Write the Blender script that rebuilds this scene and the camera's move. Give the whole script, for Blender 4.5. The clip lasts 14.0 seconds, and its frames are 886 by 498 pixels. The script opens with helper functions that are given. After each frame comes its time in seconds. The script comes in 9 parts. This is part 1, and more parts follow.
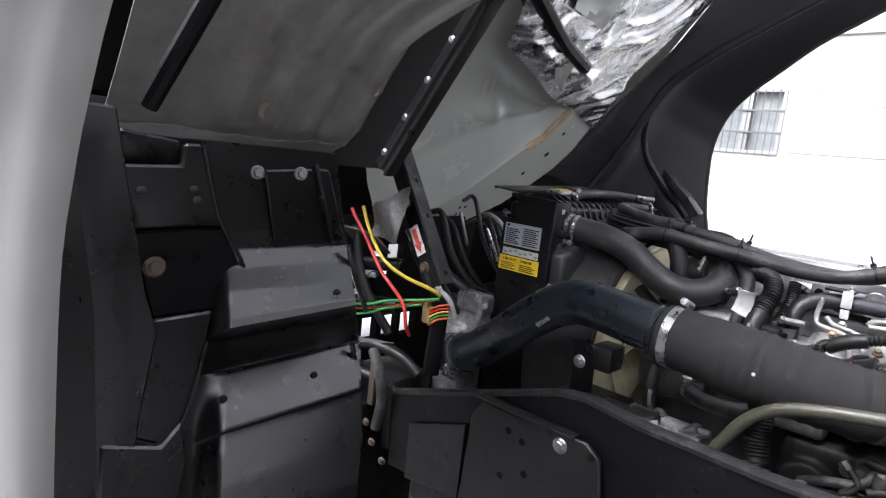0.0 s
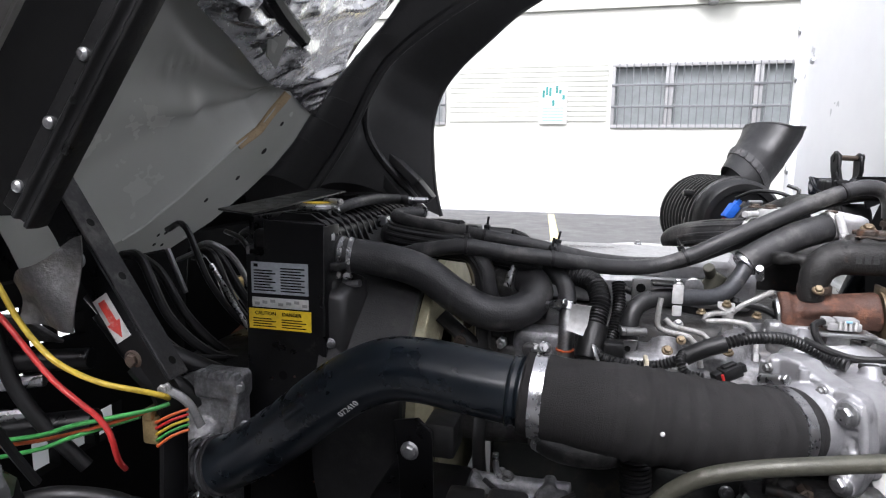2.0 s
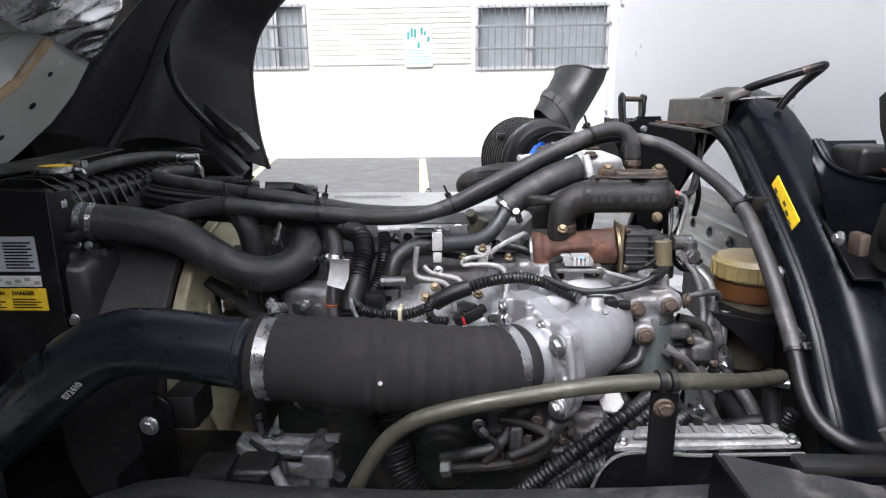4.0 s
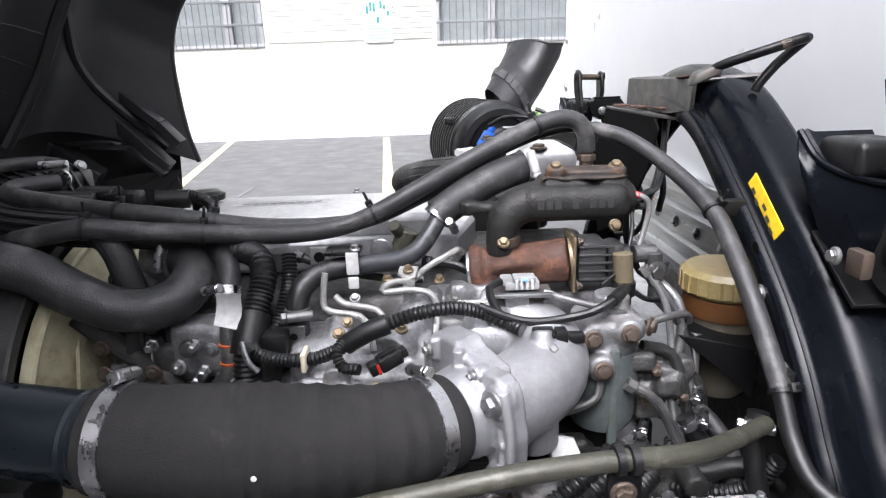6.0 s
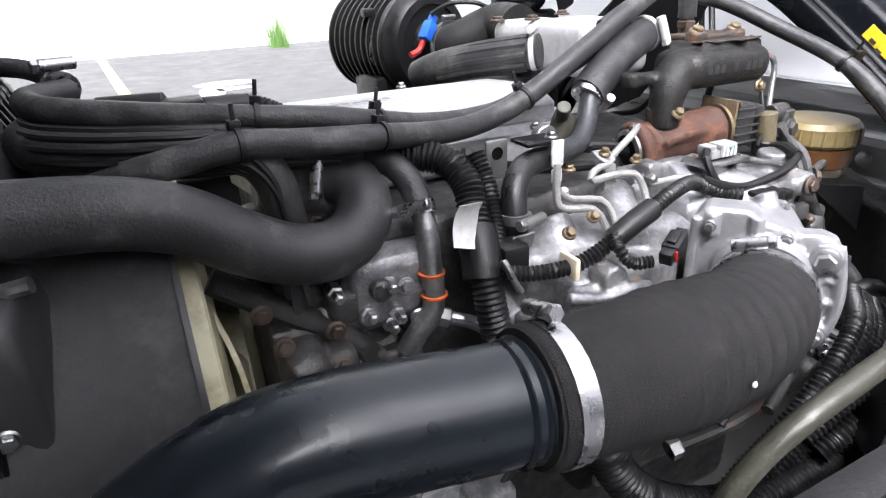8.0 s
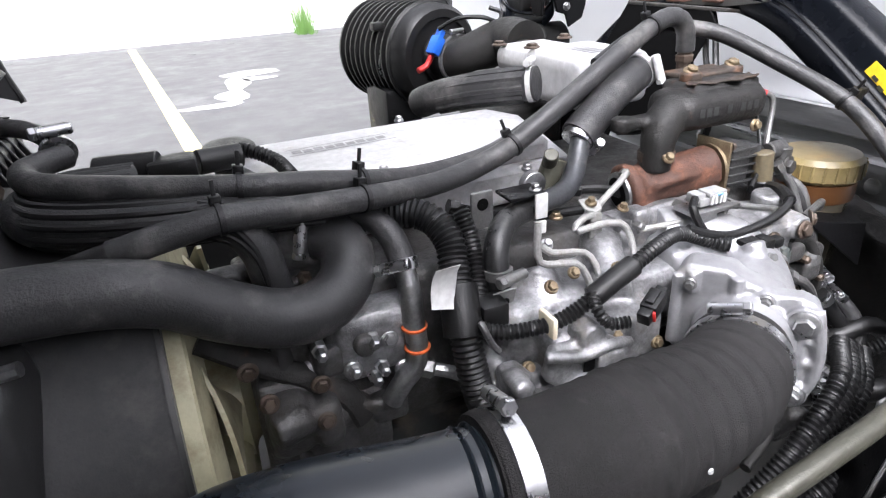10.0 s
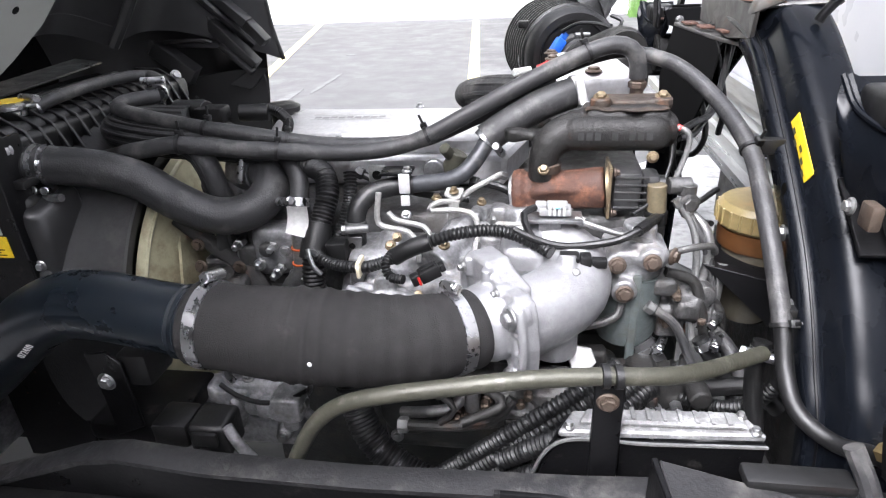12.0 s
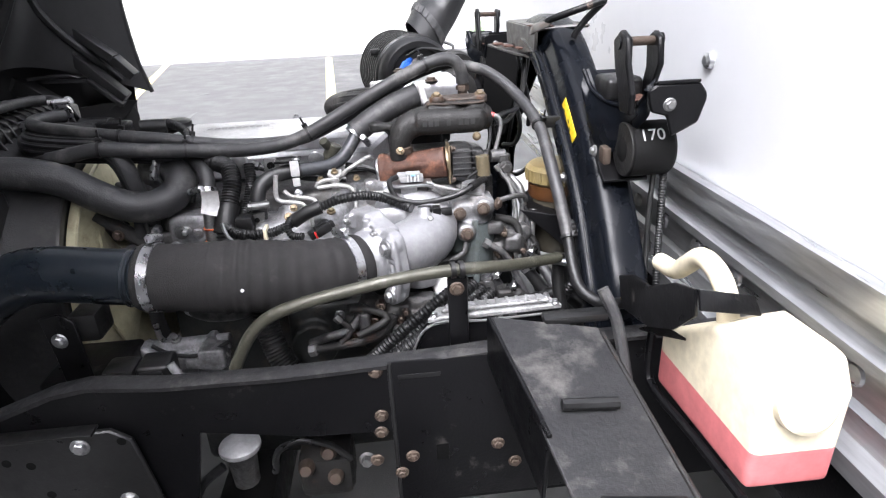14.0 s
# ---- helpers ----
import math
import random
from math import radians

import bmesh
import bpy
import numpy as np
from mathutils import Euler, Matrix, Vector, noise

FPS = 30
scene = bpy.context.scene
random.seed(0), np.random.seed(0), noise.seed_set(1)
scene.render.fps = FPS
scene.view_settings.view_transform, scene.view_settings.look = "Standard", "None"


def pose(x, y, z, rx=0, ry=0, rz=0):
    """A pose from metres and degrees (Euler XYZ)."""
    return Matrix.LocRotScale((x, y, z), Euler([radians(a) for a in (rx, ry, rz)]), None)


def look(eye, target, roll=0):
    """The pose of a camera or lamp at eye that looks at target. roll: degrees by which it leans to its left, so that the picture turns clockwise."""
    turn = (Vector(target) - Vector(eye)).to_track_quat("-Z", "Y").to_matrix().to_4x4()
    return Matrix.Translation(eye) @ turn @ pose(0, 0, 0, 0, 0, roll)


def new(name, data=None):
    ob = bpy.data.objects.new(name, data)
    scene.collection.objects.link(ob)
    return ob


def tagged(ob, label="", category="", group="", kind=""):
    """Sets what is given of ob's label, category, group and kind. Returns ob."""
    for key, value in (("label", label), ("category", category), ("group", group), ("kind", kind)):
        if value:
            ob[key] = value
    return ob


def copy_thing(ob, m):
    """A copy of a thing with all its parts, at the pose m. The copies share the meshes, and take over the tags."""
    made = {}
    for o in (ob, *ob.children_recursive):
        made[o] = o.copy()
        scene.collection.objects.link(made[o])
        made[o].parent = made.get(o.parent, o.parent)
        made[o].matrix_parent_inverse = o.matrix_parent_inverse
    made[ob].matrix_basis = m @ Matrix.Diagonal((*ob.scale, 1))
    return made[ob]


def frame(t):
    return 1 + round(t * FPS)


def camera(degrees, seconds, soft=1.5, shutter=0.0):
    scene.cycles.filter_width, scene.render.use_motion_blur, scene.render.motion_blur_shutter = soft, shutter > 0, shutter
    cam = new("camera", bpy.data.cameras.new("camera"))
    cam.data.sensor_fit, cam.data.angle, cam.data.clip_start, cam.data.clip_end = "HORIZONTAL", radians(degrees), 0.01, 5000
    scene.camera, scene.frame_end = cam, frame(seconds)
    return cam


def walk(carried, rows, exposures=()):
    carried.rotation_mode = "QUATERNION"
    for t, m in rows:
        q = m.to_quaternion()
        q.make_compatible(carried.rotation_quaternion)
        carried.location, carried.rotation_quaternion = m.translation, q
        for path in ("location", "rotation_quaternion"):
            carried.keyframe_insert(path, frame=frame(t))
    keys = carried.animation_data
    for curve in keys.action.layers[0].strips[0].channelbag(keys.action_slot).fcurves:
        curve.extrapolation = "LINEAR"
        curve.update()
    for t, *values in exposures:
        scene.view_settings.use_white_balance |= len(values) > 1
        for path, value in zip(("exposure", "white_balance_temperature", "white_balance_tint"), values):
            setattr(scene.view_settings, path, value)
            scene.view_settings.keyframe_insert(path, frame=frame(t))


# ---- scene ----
# camera and its walk: x towards the truck's rear, y across it, z up from the ground
cam = camera(73.06, 14.0, soft=1.2)
PATH = [
    (0.0, -0.0349, -0.2219, 0.9483, 81.30, -6.31, 43.49),
    (0.5, -0.0718, -0.1943, 0.9637, 79.54, -4.02, 43.84),
    (1.0, -0.1580, -0.0722, 0.9301, 79.14, -9.92, 37.39),
    (1.5, -0.2362, -0.0384, 0.9595, 83.59, -2.13, 20.72),
    (2.0, -0.2761, -0.0070, 0.9766, 81.42, -0.70, 14.12),
    (2.5, -0.3074, 0.0221, 0.9933, 81.21, -1.91, 11.53),
    (3.0, -0.2820, 0.0363, 1.0008, 82.23, -4.18, 10.39),
    (3.5, -0.2020, 0.0158, 0.9918, 78.13, -0.92, 5.18),
    (3.7, -0.1688, 0.0169, 0.9832, 77.24, 0.50, 2.72),
    (5.8, -0.0602, 0.1709, 0.9973, 73.12, 1.56, 2.58),
    (6.0, -0.0776, 0.1680, 0.9969, 74.00, 1.96, -0.60),
    (6.5, -0.2289, 0.1684, 0.9817, 69.49, 5.00, -14.99),
    (7.0, -0.3901, 0.2116, 0.9589, 68.06, 1.10, -19.57),
    (7.5, -0.4659, 0.2683, 0.9494, 67.40, 2.93, -23.42),
    (8.0, -0.4808, 0.3356, 0.9617, 65.48, 2.21, -26.14),
    (8.2, -0.4713, 0.3620, 0.9765, 64.01, 2.82, -26.86),
    (10.3, -0.4223, 0.3168, 1.0195, 64.04, 3.23, -22.06),
    (10.5, -0.3980, 0.2741, 1.0125, 64.87, 2.84, -18.44),
    (11.0, -0.2774, 0.1719, 1.0072, 66.21, 2.01, -5.71),
    (11.5, -0.1266, 0.1254, 1.0229, 63.52, 0.37, 4.89),
    (12.0, -0.0282, 0.1214, 1.0506, 63.72, 2.38, 7.91),
    (12.5, 0.0152, 0.1189, 1.0827, 64.94, 2.43, 8.81),
    (13.0, 0.0293, 0.0883, 1.1080, 68.43, 2.82, 8.46),
    (13.5, 0.0373, 0.0316, 1.0859, 67.40, 3.62, 5.66),
    (14.0, -0.0259, -0.1168, 1.0523, 66.32, 2.47, -5.56),
]
walk(cam, [(t, pose(x, y, z, rx, ry, rz)) for t, x, y, z, rx, ry, rz in PATH],
     [(0.0, 2.3), (0.5, 2.4), (1.0, 2.36), (1.5, 2.0), (2.0, 1.76), (3.7, 1.73), (6.0, 1.98), (6.5, 2.06), (7.0, 2.24), (8.0, 2.42), (10.5, 2.3), (11.0, 2.34), (12.0, 2.46), (13.5, 2.34), (14.0, 2.26)])

# ---- light: bright overcast sky ----
world = bpy.data.worlds.new("sky")
scene.world = world
world.use_nodes = True
wn = world.node_tree.nodes
sky = wn.new("ShaderNodeTexSky")
sky.sky_type = "NISHITA"
sky.sun_disc = False
sky.sun_elevation, sky.sun_rotation = radians(52), radians(200)
sky.air_density, sky.dust_density, sky.ozone_density = 1.0, 6.0, 1.0
wn["Background"].inputs["Strength"].default_value = 0.135
# clouds: the sky's colour pulled towards white
grey = wn.new("ShaderNodeHueSaturation")
grey.inputs["Saturation"].default_value = 0.18
world.node_tree.links.new(sky.outputs[0], grey.inputs["Color"])
world.node_tree.links.new(grey.outputs[0], wn["Background"].inputs["Color"])
sun = new("sun", bpy.data.lights.new("sun", "SUN"))
sun.data.energy, sun.data.angle, sun.data.color = 1.5, radians(40), (1.0, 0.99, 0.98)
sun.matrix_world = look((-2.6, -3.2, 7.0), (0, 0, 0))
scene.view_settings.use_white_balance = True
scene.view_settings.white_balance_temperature, scene.view_settings.white_balance_tint = 6150, 15

# ---- materials ----
MATS = {}


def material(name, color, rough=0.5, metal=0.0, second=None, scale=30.0, amount=0.5, bump=0.0, bump_scale=200.0,
             rough_var=0.0, dirt=None, dirt_amount=0.0, dirt_scale=9.0, coat=0.0, sheen=0.0, alpha=1.0, transmission=0.0, rand=0.0, stretch=(1, 1, 1), spec=0.5, fine_amount=1.0):
    """A surface: base colour with a second tone in blotches, dust or rust over it, grain in the relief."""
    if name in MATS:
        return MATS[name]
    m = bpy.data.materials.new(name)
    m.use_nodes = True
    n, l = m.node_tree.nodes, m.node_tree.links
    b = n["Principled BSDF"]
    b.inputs["Roughness"].default_value, b.inputs["Metallic"].default_value = rough, metal
    b.inputs["Coat Weight"].default_value = coat
    b.inputs["Specular IOR Level"].default_value = spec
    b.inputs["Transmission Weight"].default_value = transmission
    co = n.new("ShaderNodeTexCoord")
    mp = n.new("ShaderNodeMapping")
    mp.inputs["Scale"].default_value = stretch
    l.new(co.outputs["Object"], mp.inputs["Vector"])

    def tex(sc, detail=6, rough_=0.6):
        t = n.new("ShaderNodeTexNoise")
        t.inputs["Scale"].default_value, t.inputs["Detail"].default_value, t.inputs["Roughness"].default_value = sc, detail, rough_
        l.new(mp.outputs[0], t.inputs["Vector"])
        return t

    def ramp(src, lo, hi):
        r = n.new("ShaderNodeMapRange")
        r.inputs["From Min"].default_value, r.inputs["From Max"].default_value = lo, hi
        l.new(src, r.inputs["Value"])
        return r.outputs[0]

    def mix(fac, a, c):
        x = n.new("ShaderNodeMix")
        x.data_type = "RGBA"
        for sock, v in ((x.inputs[0], fac), (x.inputs[6], a), (x.inputs[7], c)):
            if isinstance(v, bpy.types.NodeSocket):
                l.new(v, sock)
            elif isinstance(v, (int, float)):
                sock.default_value = v
            else:
                sock.default_value = (*v, 1)
        return x.outputs[2]

    second = second or tuple(c * 0.7 for c in color)
    t1 = tex(scale)
    col = mix(ramp(t1.outputs["Fac"], 0.5 - 0.25 / max(amount, 0.05) * 0.5, 0.5 + 0.25 / max(amount, 0.05) * 0.5), color, second)
    fine = tex(scale * 7, 3)
    col = mix(ramp(fine.outputs["Fac"], 0.35, 0.35 + 0.75 / fine_amount), col, tuple(c * 0.6 for c in second))
    if dirt:
        t2 = tex(dirt_scale, 8, 0.7)
        lo = 0.75 - dirt_amount * 0.5
        fac = ramp(t2.outputs["Fac"], lo - 0.08, lo + 0.1)
        col = mix(fac, col, dirt)
        if metal > 0:
            inv = n.new("ShaderNodeMath")
            inv.operation = "MULTIPLY_ADD"
            l.new(fac, inv.inputs[0])
            inv.inputs[1].default_value, inv.inputs[2].default_value = -metal, metal
            l.new(inv.outputs[0], b.inputs["Metallic"])
    if rand:
        oi = n.new("ShaderNodeObjectInfo")
        col = mix(ramp(oi.outputs["Random"], 0, 1 / rand), col, tuple(c * 0.5 for c in color))
    l.new(col, b.inputs["Base Color"])
    rv = tex(scale * 2.3, 4)
    rr = n.new("ShaderNodeMapRange")
    rr.inputs["To Min"].default_value, rr.inputs["To Max"].default_value = max(rough - rough_var, 0.03), min(rough + rough_var, 1)
    rr.inputs["From Min"].default_value, rr.inputs["From Max"].default_value = 0.3, 0.7
    l.new(rv.outputs["Fac"], rr.inputs["Value"])
    l.new(rr.outputs[0], b.inputs["Roughness"])
    if bump:
        t3 = tex(bump_scale, 4)
        bp = n.new("ShaderNodeBump")
        bp.inputs["Strength"].default_value, bp.inputs["Distance"].default_value = min(bump, 1.0), 0.002
        l.new(t3.outputs["Fac"], bp.inputs["Height"])
        l.new(bp.outputs[0], b.inputs["Normal"])
    MATS[name] = m
    return m


RUST = (0.075, 0.034, 0.019)
black_paint = material("black_paint", (0.0022, 0.0022, 0.0026), 0.36, second=(0.005, 0.005, 0.0055), scale=12, rough_var=0.12, dirt=(0.07, 0.065, 0.06), dirt_amount=0.1, dirt_scale=14, bump=0.15, bump_scale=260, spec=0.18)
arch_paint = material("arch_paint", (0.0026, 0.0031, 0.0044), 0.25, second=(0.004, 0.005, 0.0072), scale=7, rough_var=0.1, dirt=(0.04, 0.038, 0.036), dirt_amount=0.08, dirt_scale=10, bump=0.08, bump_scale=300, spec=0.14)
frame_paint = material("frame_paint", (0.0065, 0.0065, 0.007), 0.42, second=(0.0105, 0.0105, 0.0105), scale=18, rough_var=0.15, dirt=(0.05, 0.047, 0.042), dirt_amount=0.12, dirt_scale=20, bump=0.2, bump_scale=200, spec=0.35)
black_plastic = material("black_plastic", (0.0045, 0.0045, 0.005), 0.42, second=(0.009, 0.009, 0.009), scale=25, rough_var=0.14, bump=0.2, bump_scale=700, spec=0.4)
dusty_plastic = material("dusty_plastic", (0.02, 0.02, 0.0205), 0.34, second=(0.026, 0.026, 0.0265), scale=9, rough_var=0.04, bump=0.08, bump_scale=500, spec=0.5)
liner_plastic = material("liner_plastic", (0.006, 0.006, 0.0063), 0.3, second=(0.008, 0.008, 0.0083), scale=9, rough_var=0.05, bump=0.05, bump_scale=500, spec=0.8)
rubber = material("rubber", (0.022, 0.022, 0.023), 0.48, second=(0.032, 0.032, 0.033), scale=16, rough_var=0.14, dirt=(0.095, 0.092, 0.088), dirt_amount=0.33, dirt_scale=22, bump=0.35, bump_scale=420, spec=0.45)
pipe_grey = material("pipe_grey", (0.055, 0.058, 0.064), 0.4, 0.3, second=(0.035, 0.037, 0.04), scale=30, rough_var=0.12, dirt=(0.12, 0.115, 0.11), dirt_amount=0.2, dirt_scale=30, bump=0.2, bump_scale=300)
black_rubber = material("black_rubber", (0.009, 0.009, 0.0095), 0.35, second=(0.016, 0.016, 0.0165), scale=22, rough_var=0.12, dirt=(0.06, 0.058, 0.055), dirt_amount=0.15, dirt_scale=25, bump=0.25, bump_scale=420, spec=0.5)
hose_fabric = material("hose_fabric", (0.02, 0.0195, 0.0195), 0.75, second=(0.028, 0.027, 0.027), scale=14, rough_var=0.08, dirt=(0.05, 0.048, 0.047), dirt_amount=0.15, dirt_scale=30, bump=0.6, bump_scale=900, spec=0.12)
pipe_paint = material("pipe_paint", (0.0065, 0.0095, 0.0135), 0.3, second=(0.0095, 0.0135, 0.0185), scale=10, rough_var=0.1, bump=0.06, bump_scale=200, coat=0.1, spec=0.4)
steel = material("steel", (0.56, 0.56, 0.57), 0.3, 1.0, second=(0.46, 0.46, 0.47), scale=60, rough_var=0.1, fine_amount=0.3, bump=0.1, bump_scale=300)
line_zinc = material("line_zinc", (0.36, 0.36, 0.35), 0.5, 0.3, second=(0.24, 0.235, 0.225), scale=60, rough_var=0.12, dirt=(0.12, 0.1, 0.08), dirt_amount=0.2, dirt_scale=50, bump=0.2, bump_scale=300)
dull_zinc = material("dull_zinc", (0.24, 0.24, 0.24), 0.45, 0.7, second=(0.17, 0.17, 0.165), scale=60, rough_var=0.15, dirt=(0.1, 0.085, 0.065), dirt_amount=0.15, dirt_scale=50, bump=0.2, bump_scale=300)
zinc = material("zinc", (0.52, 0.525, 0.53), 0.42, 1.0, second=(0.3, 0.3, 0.3), scale=40, rough_var=0.15, dirt=(0.2, 0.17, 0.13), dirt_amount=0.0, dirt_scale=60, bump=0.2, bump_scale=300)
alu = material("alu", (0.42, 0.42, 0.43), 0.46, 0.65, second=(0.15, 0.15, 0.153), scale=30, rough_var=0.15, dirt=(0.16, 0.14, 0.12), dirt_amount=0.22, dirt_scale=28, bump=0.5, bump_scale=420, amount=0.9)
alu_dark = material("alu_dark", (0.17, 0.17, 0.17), 0.5, 0.7, second=(0.045, 0.044, 0.043), scale=26, rough_var=0.15, dirt=(0.03, 0.026, 0.022), dirt_amount=0.4, dirt_scale=24, bump=0.6, bump_scale=300)
alu_bright = material("alu_bright", (0.4, 0.4, 0.41), 0.47, 0.6, second=(0.27, 0.27, 0.28), scale=18, rough_var=0.12, dirt=(0.3, 0.29, 0.27), dirt_amount=0.12, dirt_scale=14, bump=0.35, bump_scale=500, fine_amount=0.6)
cover_alu = material("cover_alu", (0.6, 0.6, 0.61), 0.42, 0.3, second=(0.46, 0.46, 0.47), scale=16, rough_var=0.1, dirt=(0.3, 0.28, 0.25), dirt_amount=0.2, dirt_scale=20, bump=0.25, bump_scale=500)
cast_iron = material("cast_iron", (0.013, 0.013, 0.0125), 0.5, 0.3, second=(0.03, 0.029, 0.028), scale=28, rough_var=0.15, dirt=RUST, dirt_amount=0.16, dirt_scale=30, bump=0.5, bump_scale=350, spec=0.3)
engine_block = material("engine_block", (0.008, 0.010, 0.010), 0.5, 0.1, second=(0.022, 0.023, 0.022), scale=30, rough_var=0.15, dirt=(0.05, 0.04, 0.03), dirt_amount=0.3, dirt_scale=30, bump=0.4, bump_scale=250, spec=0.3)
filter_paint = material("filter_paint", (0.085, 0.1, 0.1), 0.5, second=(0.06, 0.07, 0.068), scale=22, rough_var=0.15, dirt=(0.05, 0.045, 0.035), dirt_amount=0.3, dirt_scale=26, bump=0.3, bump_scale=250, spec=0.35)
rust = material("rust", (0.085, 0.034, 0.02), 0.7, 0.15, second=(0.055, 0.028, 0.02), scale=35, rough_var=0.1, dirt=(0.15, 0.06, 0.032), dirt_amount=0.32, dirt_scale=45, bump=0.6, bump_scale=300)
motor_grey = material("motor_grey", (0.05, 0.05, 0.051), 0.5, 0.3, second=(0.032, 0.032, 0.032), scale=30, rough_var=0.12, dirt=(0.02, 0.018, 0.016), dirt_amount=0.25, dirt_scale=30, bump=0.3, bump_scale=350)
cooler_rust = material("cooler_rust", (0.06, 0.042, 0.03), 0.6, 0.2, second=(0.028, 0.023, 0.02), scale=40, rough_var=0.15, dirt=(0.11, 0.055, 0.03), dirt_amount=0.3, dirt_scale=50, bump=0.5, bump_scale=350)
bolt_yellow = material("bolt_yellow", (0.3, 0.25, 0.16), 0.5, 0.7, second=(0.16, 0.11, 0.07), scale=80, rough_var=0.1, bump=0.3, bump_scale=400)
rusty_bolt = material("rusty_bolt", (0.10, 0.082, 0.066), 0.55, 0.5, second=(0.075, 0.05, 0.037), scale=90, rough_var=0.1, bump=0.4, bump_scale=500)
olive = material("olive", (0.066, 0.065, 0.048), 0.42, 0.3, second=(0.046, 0.045, 0.034), scale=30, rough_var=0.12, dirt=(0.13, 0.125, 0.105), dirt_amount=0.2, dirt_scale=40, bump=0.25, bump_scale=350)
fan_plastic = material("fan_plastic", (0.5, 0.48, 0.33), 0.45, second=(0.4, 0.37, 0.24), scale=8, rough_var=0.1, dirt=(0.16, 0.12, 0.07), dirt_amount=0.25, dirt_scale=12, bump=0.1, bump_scale=200)
grey_primer = material("grey_primer", (0.4, 0.41, 0.38), 0.2, second=(0.385, 0.395, 0.37), scale=3, rough_var=0.12, dirt=(0.32, 0.28, 0.22), dirt_amount=0.0, dirt_scale=7, bump=0.08, bump_scale=60, coat=0.15, fine_amount=0.12)
beige_panel = material("beige_panel", (0.14, 0.135, 0.126), 0.5, second=(0.10, 0.094, 0.087), scale=8, rough_var=0.12, dirt=(0.09, 0.07, 0.055), dirt_amount=0.2, dirt_scale=9, bump=0.15, bump_scale=80)
foil = material("foil", (0.88, 0.88, 0.89), 0.24, 1.0, second=(0.75, 0.75, 0.76), scale=25, rough_var=0.08, bump=0.15, bump_scale=45, fine_amount=0.3)
top_paint = material("top_paint", (0.07, 0.064, 0.055), 0.45, second=(0.03, 0.03, 0.03), scale=22, dirt=RUST, dirt_amount=0.22, dirt_scale=30, rough_var=0.12, bump=0.2)
shroud_dust = material("shroud_dust", (0.03, 0.03, 0.031), 0.55, second=(0.022, 0.022, 0.0228), scale=14, dirt=(0.055, 0.052, 0.05), dirt_amount=0.25, dirt_scale=12, bump=0.25, bump_scale=400, spec=0.25)
chalk_alu = material("chalk_alu", (0.25, 0.25, 0.25), 0.6, 0.4, second=(0.17, 0.17, 0.17), scale=40, rough_var=0.1, dirt=(0.4, 0.4, 0.4), dirt_amount=0.3, dirt_scale=60, bump=0.5, bump_scale=300)
unseen_wall_grey = material("unseen_wall_grey", (0.12, 0.12, 0.12), 0.8, second=(0.09, 0.09, 0.09), scale=0.7, bump=0.2)
copper = material("copper", (0.3, 0.16, 0.1), 0.4, 0.6, second=(0.2, 0.1, 0.07), scale=20)
chalk = material("chalk", (0.42, 0.42, 0.41), 0.8, second=(0.3, 0.3, 0.3), scale=6, dirt=(0.07, 0.07, 0.07), dirt_amount=0.3, dirt_scale=5)
chalk_thin = material("chalk_thin", (0.16, 0.16, 0.16), 0.8, second=(0.09, 0.09, 0.09), scale=9, dirt=(0.06, 0.06, 0.06), dirt_amount=0.35, dirt_scale=11)
window_bar = material("window_bar", (0.13, 0.135, 0.14), 0.6, second=(0.1, 0.105, 0.11), scale=4)
# near-black for surfaces in recesses: deep shade put into the colour
shaded_black = material("shaded_black", (0.004, 0.004, 0.0045), 0.8, second=(0.007, 0.007, 0.007), scale=20, spec=0.1)
plug_brown = material("plug_brown", (0.2, 0.17, 0.14), 0.6, second=(0.12, 0.09, 0.07), scale=60)
sealant = material("sealant", (0.4, 0.3, 0.17), 0.7, second=(0.3, 0.22, 0.13), scale=40, bump=0.4, bump_scale=200)
white_paint = material("white_paint", (0.82, 0.83, 0.85), 0.35, second=(0.8, 0.81, 0.83), scale=3, rough_var=0.08, bump=0.05, bump_scale=60, amount=0.3, fine_amount=0.1)
cab_paint = material("cab_paint", (0.27, 0.265, 0.255), 0.35, second=(0.25, 0.245, 0.235), scale=4, rough_var=0.08, amount=0.3, fine_amount=0.1, dirt_amount=0.0)
rail_alu = material("rail_alu", (0.6, 0.61, 0.62), 0.35, 0.9, second=(0.45, 0.46, 0.47), scale=20, rough_var=0.12, dirt=(0.25, 0.25, 0.25), dirt_amount=0.2, dirt_scale=12, stretch=(1, 0.1, 1), bump=0.2, bump_scale=200)
wall_paint = material("wall_paint", (0.47, 0.475, 0.43), 0.8, second=(0.43, 0.435, 0.39), scale=0.8, bump=0.3, bump_scale=60, dirt=(0.5, 0.48, 0.42), dirt_amount=0.1, dirt_scale=0.7, fine_amount=0.3)
asphalt = material("asphalt", (0.055, 0.055, 0.056), 0.75, second=(0.085, 0.085, 0.085), scale=1.6, rough_var=0.15, dirt=(0.14, 0.14, 0.138), dirt_amount=0.22, dirt_scale=1.1, bump=0.35, bump_scale=220)
line_paint = material("line_paint", (0.6, 0.52, 0.22), 0.7, second=(0.6, 0.52, 0.24), scale=12, dirt=(0.2, 0.19, 0.17), dirt_amount=0.25, dirt_scale=14, bump=0.3, bump_scale=200)
yellow_label = material("yellow_label", (0.8, 0.56, 0.02), 0.4, second=(0.74, 0.5, 0.02), scale=20, amount=0.2)
white_label = material("white_label", (0.6, 0.6, 0.59), 0.4, second=(0.48, 0.48, 0.47), scale=20, amount=0.6)
